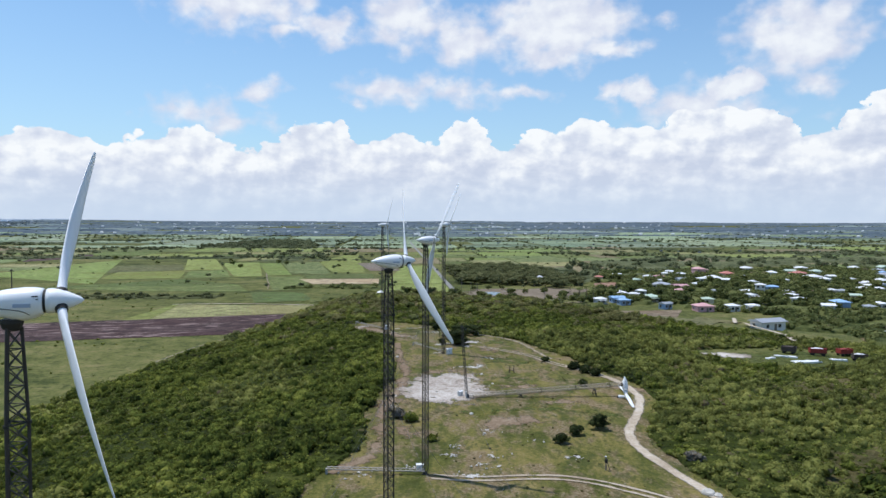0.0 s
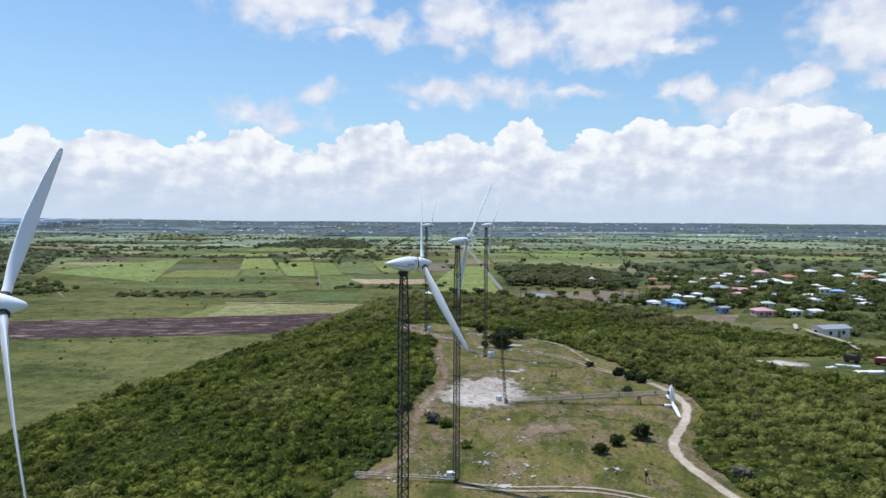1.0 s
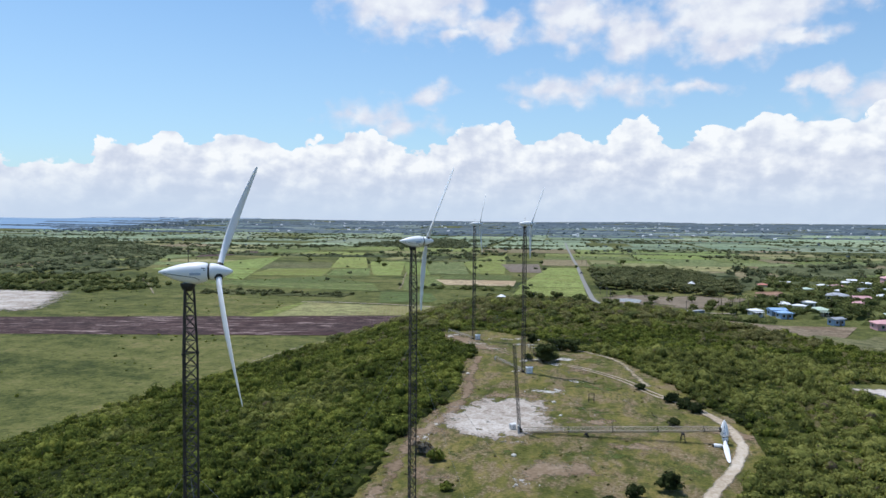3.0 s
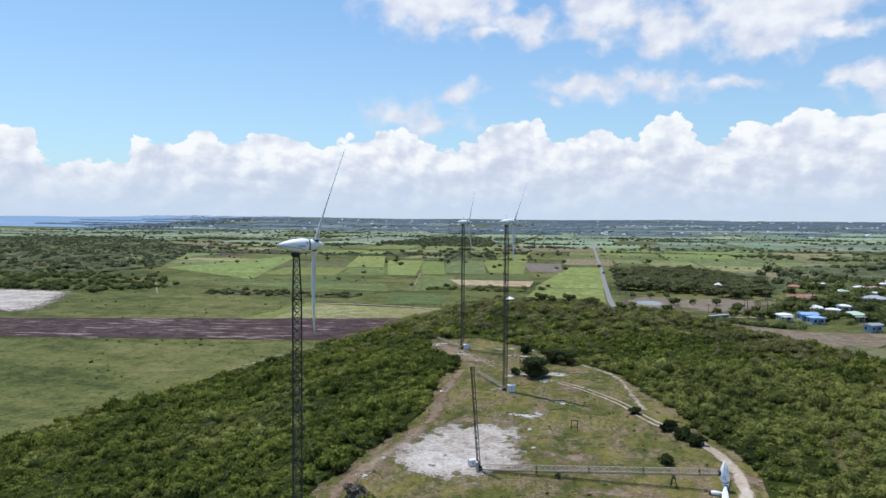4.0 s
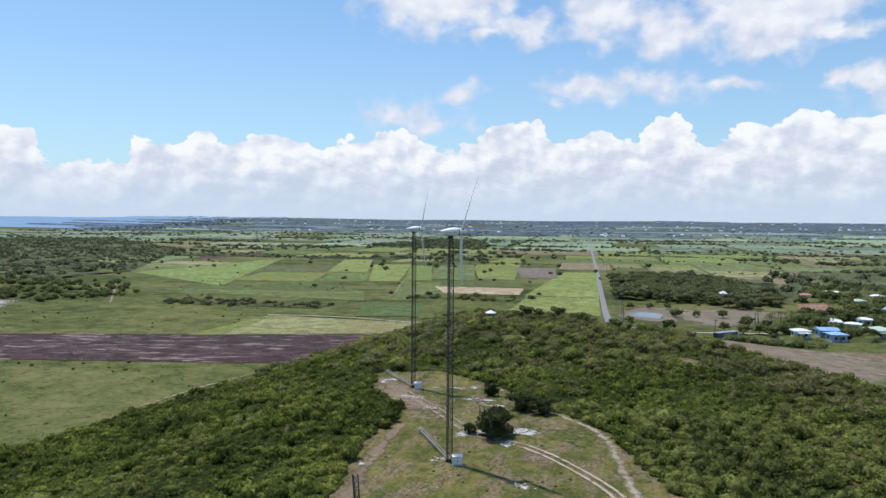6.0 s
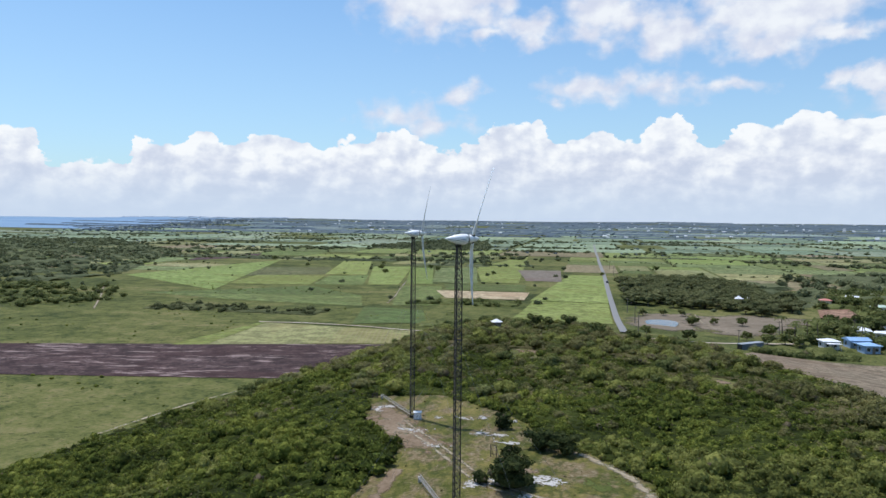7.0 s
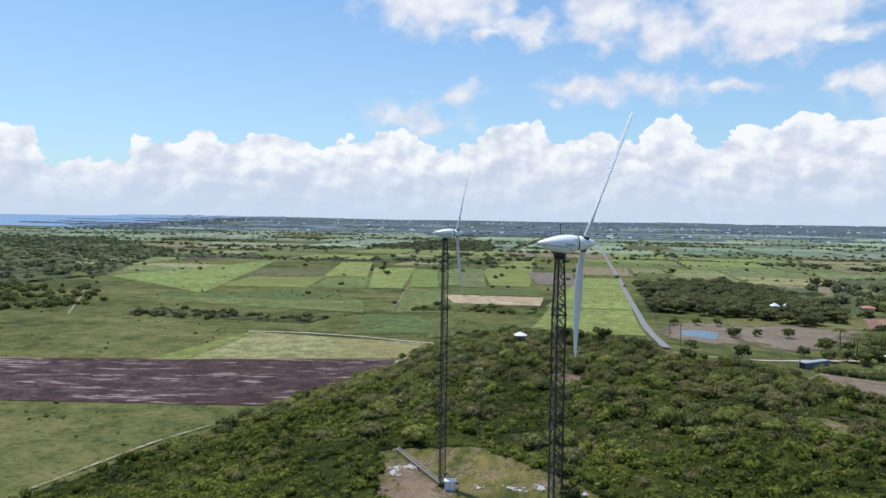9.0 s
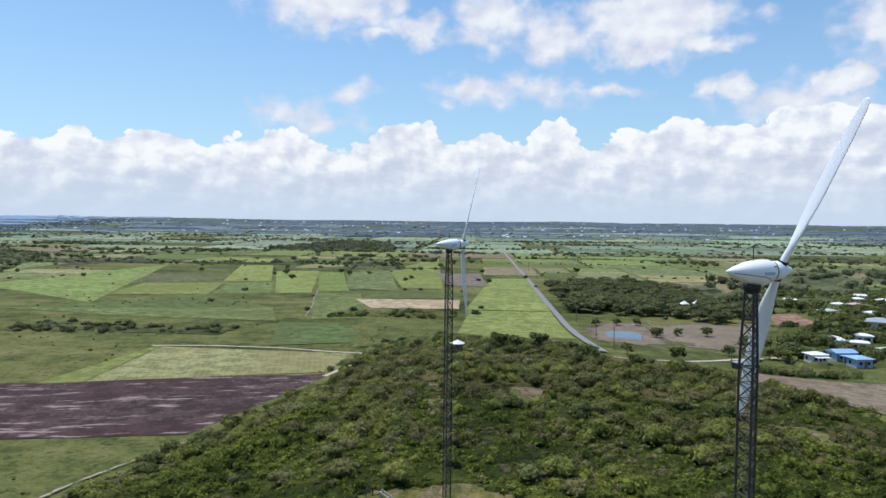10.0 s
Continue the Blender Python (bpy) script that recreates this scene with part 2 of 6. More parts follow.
def field_material(name, c1, c2, row=0.0, angle=0.0, soil=(0.20, 0.155, 0.10), spots=0.0, rough_patch=0.5, gain=1.30):
    """Crop or soil: two tones, patches, planted rows."""
    def build(n):
        p = place(n)
        turn = n.node("ShaderNodeVectorRotate", axis="Z_AXIS", ins={"Vector": p, "Angle": angle}).outputs[0]
        a = n.noise(turn, 0.03, 4.0, 0.6)
        b = n.noise(n.vec("MULTIPLY", turn, (0.3, 1.4, 1)), 0.35, 5.0, 0.65)
        r = n.node("ShaderNodeObjectInfo").outputs["Random"]
        f = n.math("ADD", n.math("MULTIPLY", a, rough_patch), n.math("ADD", n.math("MULTIPLY", b, 0.55), n.math("MULTIPLY", r, 0.22)))
        col = n.mix(n.step(f, 0.46, 0.80), c1, c2)
        weed = n.noise(p, 0.22, 5.0, 0.7)
        col = n.mix(n.math("MULTIPLY", n.step(weed, 0.45, 0.58), 0.8), col, tuple(v * 0.48 for v in c1))
        speck = n.noise(p, 1.1, 4.0, 0.7)
        col = n.mix(n.math("MULTIPLY", n.step(speck, 0.47, 0.60), 0.62), col, tuple(v * 0.45 for v in c1))
        broad = n.noise(n.vec("MULTIPLY", turn, (0.5, 1.0, 1)), 0.05, 5.0, 0.68)
        col = n.mix(n.math("MULTIPLY", n.step(broad, 0.47, 0.62), 0.55), col, (c1[0] * 0.75, c1[1] * 0.62, c1[2] * 0.6))
        if row:
            w = n.node("ShaderNodeTexWave", ins={"Vector": turn, "Scale": 0.314 / row * 1.0, "Distortion": 1.2, "Detail": 2.0, "Detail Scale": 0.6})
            w.bands_direction = "Y"
            col = n.mix(n.math("MULTIPLY", n.step(w.outputs["Fac"], 0.55, 0.95), 0.35), col, soil)
        if spots:
            s = n.noise(n.vec("MULTIPLY", turn, (0.085, 0.36, 1)), 1.0, 6.0, 0.66)
            col = n.mix(n.math("MULTIPLY", n.step(s, 0.56, 0.64), spots), col, (0.42, 0.33, 0.29))
        col = n.node("ShaderNodeHueSaturation", ins={"Color": col, "Value": n.math("ADD", gain, n.math("MULTIPLY", r, 0.28)), "Hue": n.math("ADD", 0.485, n.math("MULTIPLY", n.math("FRACT", n.math("MULTIPLY", r, 17.3)), 0.03))}).outputs[0]
        return bsdf(n, col, 0.95, bump=b, amount=0.3, spec=0.08)
    return material(name, build)


ROW = radians(4.5)
FIELDS = [field_material("bright cane", (0.146, 0.194, 0.048), (0.222, 0.264, 0.082), 2.6, ROW),
          field_material("green cane", (0.112, 0.157, 0.041), (0.182, 0.222, 0.070), 2.6, ROW + 1.57),
          field_material("deep green crop", (0.072, 0.108, 0.030), (0.126, 0.168, 0.050), 3.0, ROW),
          field_material("olive pasture", (0.108, 0.136, 0.052), (0.185, 0.205, 0.092), 0, ROW),
          field_material("pale pasture", (0.180, 0.185, 0.082), (0.265, 0.250, 0.128), 0, ROW),
          field_material("dry fallow", (0.155, 0.130, 0.076), (0.235, 0.195, 0.115), 3.0, ROW),
          field_material("stubble", (0.200, 0.202, 0.084), (0.270, 0.258, 0.118), 1.6, ROW + 1.2)]
# far fields: distance haze mixed into the crop colours, stronger in the last three
FAR_FIELDS = [field_material("haze-tinted pale cane", (0.190, 0.245, 0.150), (0.260, 0.310, 0.195), 0, ROW, gain=1.3), field_material("haze-tinted green cane", (0.125, 0.172, 0.112), (0.185, 0.235, 0.150), 0, ROW, gain=1.3), field_material("haze-tinted pasture", (0.160, 0.198, 0.135), (0.225, 0.255, 0.175), 0, ROW, gain=1.3),
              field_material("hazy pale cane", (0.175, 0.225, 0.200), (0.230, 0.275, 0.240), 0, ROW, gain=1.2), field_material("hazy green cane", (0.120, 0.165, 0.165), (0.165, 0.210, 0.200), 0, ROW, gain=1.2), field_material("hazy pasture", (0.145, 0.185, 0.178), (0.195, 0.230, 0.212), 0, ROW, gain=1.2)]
PLOUGHED = field_material("ploughed purple soil", (0.062, 0.043, 0.039), (0.100, 0.069, 0.061), 0, ROW - 0.32, spots=0.5, gain=1.05)
BARE_TAN = field_material("bare tan soil", (0.36, 0.27, 0.18), (0.46, 0.36, 0.25), 0, ROW)
BARE_GREY = field_material("bare grey soil", (0.155, 0.135, 0.110), (0.20, 0.17, 0.14), 2.0, ROW)
BARE_BROWN = field_material("bare brown soil", (0.160, 0.125, 0.086), (0.210, 0.168, 0.116), 0, ROW)
DRY_OLIVE = field_material("dry olive pasture", (0.120, 0.122, 0.056), (0.190, 0.168, 0.088), 0, ROW, gain=1.1)
RED_SOIL = field_material("red earth", (0.205, 0.130, 0.085), (0.26, 0.175, 0.115), 0, ROW)


def decal_material(name, dark, mid, light, cover=0.5, soft=0.12, scale=0.5, ragged=2.6):
    """A worn patch: ragged edges fade out across its last part."""
    def build(n):
        p = place(n)
        rim = n.node("ShaderNodeAttribute", attribute="rim").outputs["Fac"]
        a = n.noise(p, scale, 6.0, 0.68)
        b = n.noise(p, scale * 6, 4.0, 0.6)
        m = n.step(n.math("ADD", n.math("ADD", n.math("SUBTRACT", rim, 0.5), n.math("MULTIPLY", n.math("SUBTRACT", 0.5, a), ragged)), cover), 0.0, soft)
        d = n.noise(p, scale * 0.22, 4.0, 0.6)
        col = n.ramp(n.math("ADD", n.math("MULTIPLY", d, 0.35), n.math("ADD", n.math("MULTIPLY", a, 0.35), n.math("MULTIPLY", b, 0.3))), [(0.39, dark), (0.5, mid), (0.61, light)])
        s = bsdf(n, col, 0.95, bump=b, amount=0.06, spec=0.1)
        t = n.node("ShaderNodeBsdfTransparent")
        return n.node("ShaderNodeMixShader", ins={0: m, 1: t.outputs[0], 2: s}).outputs[0]
    return material(name, build)


LIMESTONE = decal_material("crushed limestone", (0.20, 0.155, 0.12), (0.42, 0.37, 0.32), (0.62, 0.575, 0.53), 0.10, 0.35, 0.4)
SPECKLED = decal_material("scattered limestone", (0.36, 0.33, 0.30), (0.50, 0.475, 0.44), (0.62, 0.60, 0.57), -0.24, 0.2, 1.5, 3.4)
TRACK = decal_material("pale dirt track", (0.30, 0.235, 0.165), (0.46, 0.385, 0.295), (0.60, 0.535, 0.45), 0.10, 0.35, 0.5, 1.0)
DIRT = decal_material("bare dirt", (0.150, 0.104, 0.066), (0.225, 0.163, 0.108), (0.34, 0.270, 0.195), 0.0, 0.5, 0.35)
TRACK_RUTS = decal_material("pale wheel ruts", (0.27, 0.21, 0.145), (0.40, 0.33, 0.245), (0.52, 0.45, 0.36), -0.02, 0.35, 0.7, 1.3)
WORN = decal_material("worn grassy dirt", (0.24, 0.19, 0.125), (0.34, 0.285, 0.20), (0.46, 0.40, 0.31), -0.10, 0.5, 0.6, 1.8)
EARTH = decal_material("dry pasture earth", (0.125, 0.100, 0.070), (0.185, 0.148, 0.106), (0.255, 0.205, 0.150), 0.25, 0.5, 0.12, 2.0)
GREEN_GRASS = decal_material("green weedy grass", (0.052, 0.072, 0.018), (0.095, 0.112, 0.030), (0.145, 0.145, 0.050), -0.12, 0.6, 0.5)


def clearing_build(n):
    """Trodden grass: green tufts, yellow straw and brown earth in flecks and streaks."""
    p = place(n)
    rim = n.node("ShaderNodeAttribute", attribute="rim").outputs["Fac"]
    streaks = n.vec("MULTIPLY", p, (1.0, 0.55, 1.0))
    wide = n.noise(streaks, 0.11, 4.0, 0.6)
    mid = n.noise(streaks, 0.45, 5.0, 0.66)
    fine = n.noise(p, 2.4, 5.0, 0.72)
    f = n.math("ADD", n.math("MULTIPLY", wide, 0.40), n.math("ADD", n.math("MULTIPLY", mid, 0.36), n.math("MULTIPLY", fine, 0.30)))
    grass = n.ramp(f, [(0.43, (0.050, 0.058, 0.013)), (0.50, (0.098, 0.102, 0.026)), (0.56, (0.162, 0.140, 0.043)), (0.65, (0.255, 0.196, 0.084))])
    earth = n.noise(n.vec("ADD", streaks, (31.0, 7.0, 0.0)), 0.30, 6.0, 0.68)
    soil = n.ramp(fine, [(0.35, (0.120, 0.084, 0.048)), (0.5, (0.190, 0.136, 0.080)), (0.66, (0.31, 0.250, 0.175))])
    col = n.mix(n.math("MULTIPLY", n.step(earth, 0.455, 0.59), 0.82), grass, soil)
    clump = n.noise(n.vec("ADD", streaks, (11.0, 5.0, 0.0)), 1.15, 4.0, 0.7)
    patchy = n.noise(n.vec("ADD", streaks, (47.0, 2.0, 0.0)), 0.14, 3.0, 0.6)
    col = n.mix(n.math("MULTIPLY", n.math("MULTIPLY", n.step(clump, 0.47, 0.60), 0.72), n.step(patchy, 0.38, 0.54)), col, (0.056, 0.066, 0.020))
    chips = n.noise(n.vec("ADD", p, (3.0, 19.0, 0.0)), 1.5, 4.0, 0.75)
    col = n.mix(n.math("MULTIPLY", n.step(chips, 0.655, 0.70), n.step(earth, 0.46, 0.58)), col, (0.52, 0.49, 0.45))
    m = n.step(n.math("ADD", n.math("ADD", n.math("SUBTRACT", rim, 0.5), n.math("MULTIPLY", n.math("SUBTRACT", 0.5, mid), 2.6)), 0.4), 0.0, 0.4)
    s = bsdf(n, col, 0.95, bump=n.math("ADD", fine, mid), amount=0.18, spec=0.08)
    t = n.node("ShaderNodeBsdfTransparent")
    return n.node("ShaderNodeMixShader", ins={0: m, 1: t.outputs[0], 2: s}).outputs[0]


DRY_GRASS = material("trodden dry grass", clearing_build)


def plain(name, colour, rough=0.6, metal=0.0, vary=0.12, scale=2.0, spec=0.3):
    def build(n):
        co = n.node("ShaderNodeTexCoord").outputs["Object"]
        a = n.noise(co, scale, 5.0, 0.6)
        r = n.node("ShaderNodeObjectInfo").outputs["Random"]
        f = n.math("ADD", n.math("MULTIPLY", n.math("SUBTRACT", a, 0.5), 2 * vary), n.math("MULTIPLY", n.math("SUBTRACT", r, 0.5), vary))
        hsv = n.node("ShaderNodeHueSaturation", ins={"Color": (*colour, 1), "Value": n.math("ADD", f, 1.0)})
        return bsdf(n, hsv.outputs[0], n.math("ADD", rough, n.math("MULTIPLY", f, 0.3)), metal, spec=spec)
    return material(name, build)


# mast steel: legs toned dark as in shade, bracing lighter for its sun glint
GALV = plain("weathered galvanised steel", (0.085, 0.075, 0.064), 0.6, 0.15, 0.35, 1.5)
GALV_SHADED = plain("shade-dark weathered steel", (0.058, 0.050, 0.043), 0.65, 0.2, 0.35, 1.5)
GALV_MID = plain("dull galvanised steel", (0.34, 0.315, 0.285), 0.55, 0.2, 0.3, 1.5)
RUST_TAN = plain("rust-stained galvanised steel", (0.44, 0.37, 0.28), 0.65, 0.1, 0.3, 1.5)
CABINET_GREY = plain("pale grey cabinet paint", (0.46, 0.46, 0.44), 0.7, 0.0, 0.12, 1.5)
STEEL_DARK = plain("dark steel", (0.045, 0.043, 0.04), 0.6, 0.4, 0.3, 2.0)
SHELL = plain("white glass fibre shell", (0.88, 0.885, 0.89), 0.4, 0.0, 0.05, 1.2, 0.5)
BLADE = plain("white blade laminate", (0.84, 0.85, 0.87), 0.42, 0.0, 0.05, 0.7, 0.5)
SEAM = plain("dark rubber seam", (0.03, 0.03, 0.032), 0.7)
DECAL_BLUE = plain("faded blue print", (0.40, 0.46, 0.58), 0.5)
CABLE = plain("steel cable", (0.20, 0.20, 0.20), 0.5, 0.6)
CONCRETE = plain("weathered concrete", (0.42, 0.40, 0.37), 0.9, 0, 0.2, 1.5)
BARK = plain("grey brown bark", (0.13, 0.10, 0.075), 0.9, 0, 0.3, 3.0)
ASPHALT = plain("grey sunlit asphalt", (0.235, 0.23, 0.222), 0.9, 0, 0.12, 0.3)
WHITE_ROOF = plain("white painted roof sheets", (0.76, 0.76, 0.76), 0.5, 0.0, 0.1, 0.6)
WHITE_WALL = plain("white plaster wall", (0.70, 0.68, 0.64), 0.85, 0.0, 0.08, 0.8)
CREAM_WALL = plain("cream plaster wall", (0.62, 0.55, 0.42), 0.85, 0.0, 0.1, 0.8)
BLUE_WALL = plain("blue plaster wall", (0.30, 0.40, 0.56), 0.85, 0.0, 0.1, 0.8)
PINK_WALL = plain("pink plaster wall", (0.62, 0.36, 0.36), 0.85, 0.0, 0.1, 0.8)
GREY_ROOF = plain("grey metal roof sheets", (0.42, 0.43, 0.45), 0.45, 0.4, 0.15, 0.6)
RED_ROOF = plain("faded red roof sheets", (0.52, 0.20, 0.16), 0.6, 0.0, 0.15, 0.6)
PINK_ROOF = plain("pink faded roof sheets", (0.58, 0.33, 0.33), 0.6, 0.0, 0.15, 0.6)
BLUE_ROOF = plain("blue metal roof sheets", (0.30, 0.47, 0.70), 0.5, 0.0, 0.15, 0.6)
GREEN_ROOF = plain("pale green roof sheets", (0.46, 0.55, 0.44), 0.5, 0.0, 0.15, 0.6)
RED_PAINT = plain("faded red paint", (0.30, 0.045, 0.035), 0.55, 0.0, 0.25, 1.0)
DARK_RUST = plain("dark rusted metal", (0.085, 0.065, 0.055), 0.8, 0.2, 0.3, 1.0)
TARP = plain("white plastic sheeting", (0.78, 0.78, 0.77), 0.5, 0.0, 0.1, 1.0)
GLASS_DARK = plain("dark window glass", (0.03, 0.035, 0.04), 0.12, 0.0, 0.2, 1.0, 0.6)
TYRE = plain("black rubber", (0.02, 0.02, 0.02), 0.8)
CAR_PAINT = plain("dark car paint", (0.05, 0.05, 0.055), 0.3, 0.0, 0.1, 1.0, 0.5)
WOOD_POST = plain("grey weathered timber", (0.20, 0.165, 0.13), 0.9, 0, 0.25, 3.0)
ROCK = plain("white limestone boulder", (0.50, 0.47, 0.42), 0.9, 0, 0.15, 2.0)


def water_build(n):
    p = place(n)
    w = n.noise(p, 0.5, 4.0, 0.6)
    return bsdf(n, (0.03, 0.06, 0.09), 0.12, bump=w, amount=0.02, spec=0.6)


WATER = material("pond water", water_build)


# sea: base colour lightened to carry the haze above the water
def sea_build(n):
    p = place(n)
    a = n.noise(n.vec("MULTIPLY", p, (0.0006, 0.003, 1)), 1.0, 4.0, 0.6)
    col = n.ramp(a, [(0.35, (0.13, 0.225, 0.35)), (0.55, (0.17, 0.27, 0.39)), (0.72, (0.25, 0.35, 0.45))])
    return bsdf(n, col, 0.6, spec=0.2)


SEA = material("haze-paled sea water", sea_build)

# ---------------------------------------------------------------- shape of the land
FOOT = ((-60, -112), (60, -104), (160, -92), (216, -83), (250, -80), (270, -75), (313, -62), (350, -62), (460, -60))
EDGE = ((-60, -16), (70, -12), (110, -8), (140, -6), (180, -12), (205, -24), (260, -28), (350, -30), (460, -30))


def smooth(a, b, v):
    u = np.clip((v - a) / (b - a), 0.0, 1.0)
    return u * u * (3 - 2 * u)


def land(x, y):
    """Height of the ground, for numbers or arrays."""
    x, y = np.asarray(x, float), np.asarray(y, float)
    left = smooth(np.interp(y, *zip(*FOOT)), np.interp(y, *zip(*EDGE)), x)
    k = smooth(170, 340, y)
    right = 1 - smooth(35 - 35 * k, 265 - 175 * k, x)
    front = 1 - smooth(235, 430, y)
    crest = np.interp(y, (20, 53, 87, 105, 121, 140, 158, 180, 195, 240), (-0.8, -1.15, -0.6, -0.2, 0.3, 0.5, 0.7, 0.5, 0.3, 0.0))
    r = np.hypot(x, y - 100)
    z = -12.5 + (11.8 + crest) * left * right * front + 21 * smooth(1800, 4500, r)
    hills = np.sin(x * 0.0021 + 0.7) * np.cos(y * 0.0016) + 0.6 * np.sin(x * 0.0057 + y * 0.0031)
    z = z + 7.0 * smooth(3300, 4400, r) * (0.35 + 0.45 * hills)
    return z


def gz(x, y):
    return float(land(x, y))


def mesh_object(name, verts, faces, mats, mat_index=None, parent=None, shade=False, tri=None):
    """A mesh from arrays; faces: array of quads or triangles, or a list of both arrays."""
    me = bpy.data.meshes.new(name)
    verts = np.asarray(verts, np.float32)
    groups = faces if isinstance(faces, list) and len(faces) and isinstance(faces[0], np.ndarray) else [np.asarray(faces, np.int32)]
    loops = np.concatenate([g.ravel() for g in groups]).astype(np.int32)
    sizes = np.concatenate([np.full(len(g), g.shape[1]) for g in groups]).astype(np.int32)
    me.vertices.add(len(verts))
    me.vertices.foreach_set("co", verts.ravel())
    me.loops.add(len(loops))
    me.loops.foreach_set("vertex_index", loops)
    me.polygons.add(len(sizes))
    me.polygons.foreach_set("loop_start", np.concatenate([[0], np.cumsum(sizes)[:-1]]).astype(np.int32))
    me.polygons.foreach_set("loop_total", sizes)
    for m in mats if isinstance(mats, (list, tuple)) else [mats]:
        me.materials.append(m)
    if mat_index is not None:
        me.polygons.foreach_set("material_index", np.asarray(mat_index, np.int32))
    me.polygons.foreach_set("use_smooth", np.full(len(sizes), bool(shade)))
    me.update(calc_edges=True)
    ob = new(name, me)
    if parent is not None:
        ob.parent = parent
    return ob


def part(name, bm, mat, parent, label="", shade=False):
    me = bpy.data.meshes.new(name)
    bmesh.ops.recalc_face_normals(bm, faces=bm.faces)
    bm.to_mesh(me)
    bm.free()
    me.materials.append(mat)
    if shade:
        for f in me.polygons:
            f.use_smooth = True
    ob = new(name, me)
    ob.parent = parent
    if label:
        ob["label"] = label
    return ob


def empty(name, m, label, category, group="", kind=""):
    ob = new(name)
    ob.matrix_world = m
    return tagged(ob, label, category, group, kind)


def steps(lo, hi, fine_lo, fine_hi, fine, grow):
    """Grid lines: even in the middle, wider and wider towards the ends."""
    mid = list(np.arange(fine_lo, fine_hi + 0.1, fine))
    up, d = [mid[-1]], fine
    while up[-1] < hi:
        d *= grow
        up.append(min(up[-1] + d, hi))
    down, d = [mid[0]], fine
    while down[-1] > lo:
        d *= grow
        down.append(max(down[-1] - d, lo))
    return np.array(down[:0:-1] + mid + up[1:])


gx = steps(-4650, 4650, -130, 180, 3.0, 1.07)
gy = steps(-4650, 4650, 0, 450, 3.0, 1.07)
GX, GY = np.meshgrid(gx, gy)
nx, ny = len(gx), len(gy)
idx = np.arange(nx * ny).reshape(ny, nx)
quads = np.stack([idx[:-1, :-1], idx[:-1, 1:], idx[1:, 1:], idx[1:, :-1]], -1).reshape(-1, 4)
ground = mesh_object("ground", np.stack([GX.ravel(), GY.ravel(), land(GX, GY).ravel()], -1), quads, GROUND, shade=True)
tagged(ground, "green grassy island plain with a low wooded ridge", "ground", kind="structure")


def sheet(name, corners, mat, lift, label, category, cut=12.0, kind="structure"):
    """A four-cornered piece of land draped over the ground."""
    c = [np.array(p, float) for p in corners]
    n1 = max(2, int(max(np.linalg.norm(c[1] - c[0]), np.linalg.norm(c[2] - c[3])) / cut) + 1)
    n2 = max(2, int(max(np.linalg.norm(c[3] - c[0]), np.linalg.norm(c[2] - c[1])) / cut) + 1)
    u, v = np.meshgrid(np.linspace(0, 1, n1 + 1), np.linspace(0, 1, n2 + 1))
    p = (c[0][:, None, None] * (1 - u) * (1 - v) + c[1][:, None, None] * u * (1 - v) + c[2][:, None, None] * u * v + c[3][:, None, None] * (1 - u) * v)
    z = land(p[0], p[1]) + lift
    i = np.arange((n1 + 1) * (n2 + 1)).reshape(n2 + 1, n1 + 1)
    q = np.stack([i[:-1, :-1], i[:-1, 1:], i[1:, 1:], i[1:, :-1]], -1).reshape(-1, 4)
    ob = mesh_object(name, np.stack([p[0].ravel(), p[1].ravel(), z.ravel()], -1), q, mat, shade=True)
    return tagged(ob, label, category, kind=kind)


def rim_attribute(ob, values):
    a = ob.data.attributes.new("rim", "FLOAT", "POINT")
    a.data.foreach_set("value", np.asarray(values, np.float32))


def inside(poly, x, y):
    poly = np.asarray(poly, float)
    x, y = np.asarray(x, float), np.asarray(y, float)
    r = np.zeros(x.shape, bool)
    for (x1, y1), (x2, y2) in zip(poly, np.roll(poly, -1, 0)):
        c = (y1 > y) != (y2 > y)
        r ^= c & (x < (x2 - x1) * (y - y1) / (y2 - y1 + 1e-12) + x1)
    return r


def to_edge(poly, x, y):
    """Distance to the outline of a polygon."""
    poly = np.asarray(poly, float)
    d = np.full(np.shape(x), 1e9)
    for a, b in zip(poly, np.roll(poly, -1, 0)):
        ab = b - a
        t = np.clip(((x - a[0]) * ab[0] + (y - a[1]) * ab[1]) / (ab @ ab + 1e-9), 0, 1)
        d = np.minimum(d, np.hypot(x - a[0] - t * ab[0], y - a[1] - t * ab[1]))
    return d


def blot(name, poly, mat, lift, label, category, cell=1.5, fade=4.0):
    """A patch of other ground with ragged fading edges."""
    poly = np.asarray(poly, float)
    lo, hi = poly.min(0) - fade, poly.max(0) + fade
    xs, ys = np.arange(lo[0], hi[0] + cell, cell), np.arange(lo[1], hi[1] + cell, cell)
    X, Y = np.meshgrid(xs, ys)
    d = to_edge(poly, X, Y) * np.where(inside(poly, X, Y), 1, -1)
    i = np.arange(X.size).reshape(X.shape)
    q = np.stack([i[:-1, :-1], i[:-1, 1:], i[1:, 1:], i[1:, :-1]], -1).reshape(-1, 4)
    keep = (d.ravel()[q] > -fade).any(1)
    ob = mesh_object(name, np.stack([X.ravel(), Y.ravel(), land(X, Y).ravel() + lift], -1), q[keep], mat, shade=True)
    rim_attribute(ob, np.clip(d.ravel() / fade * 0.5 + 0.5, 0, 1))
    return tagged(ob, label, category, kind="structure")


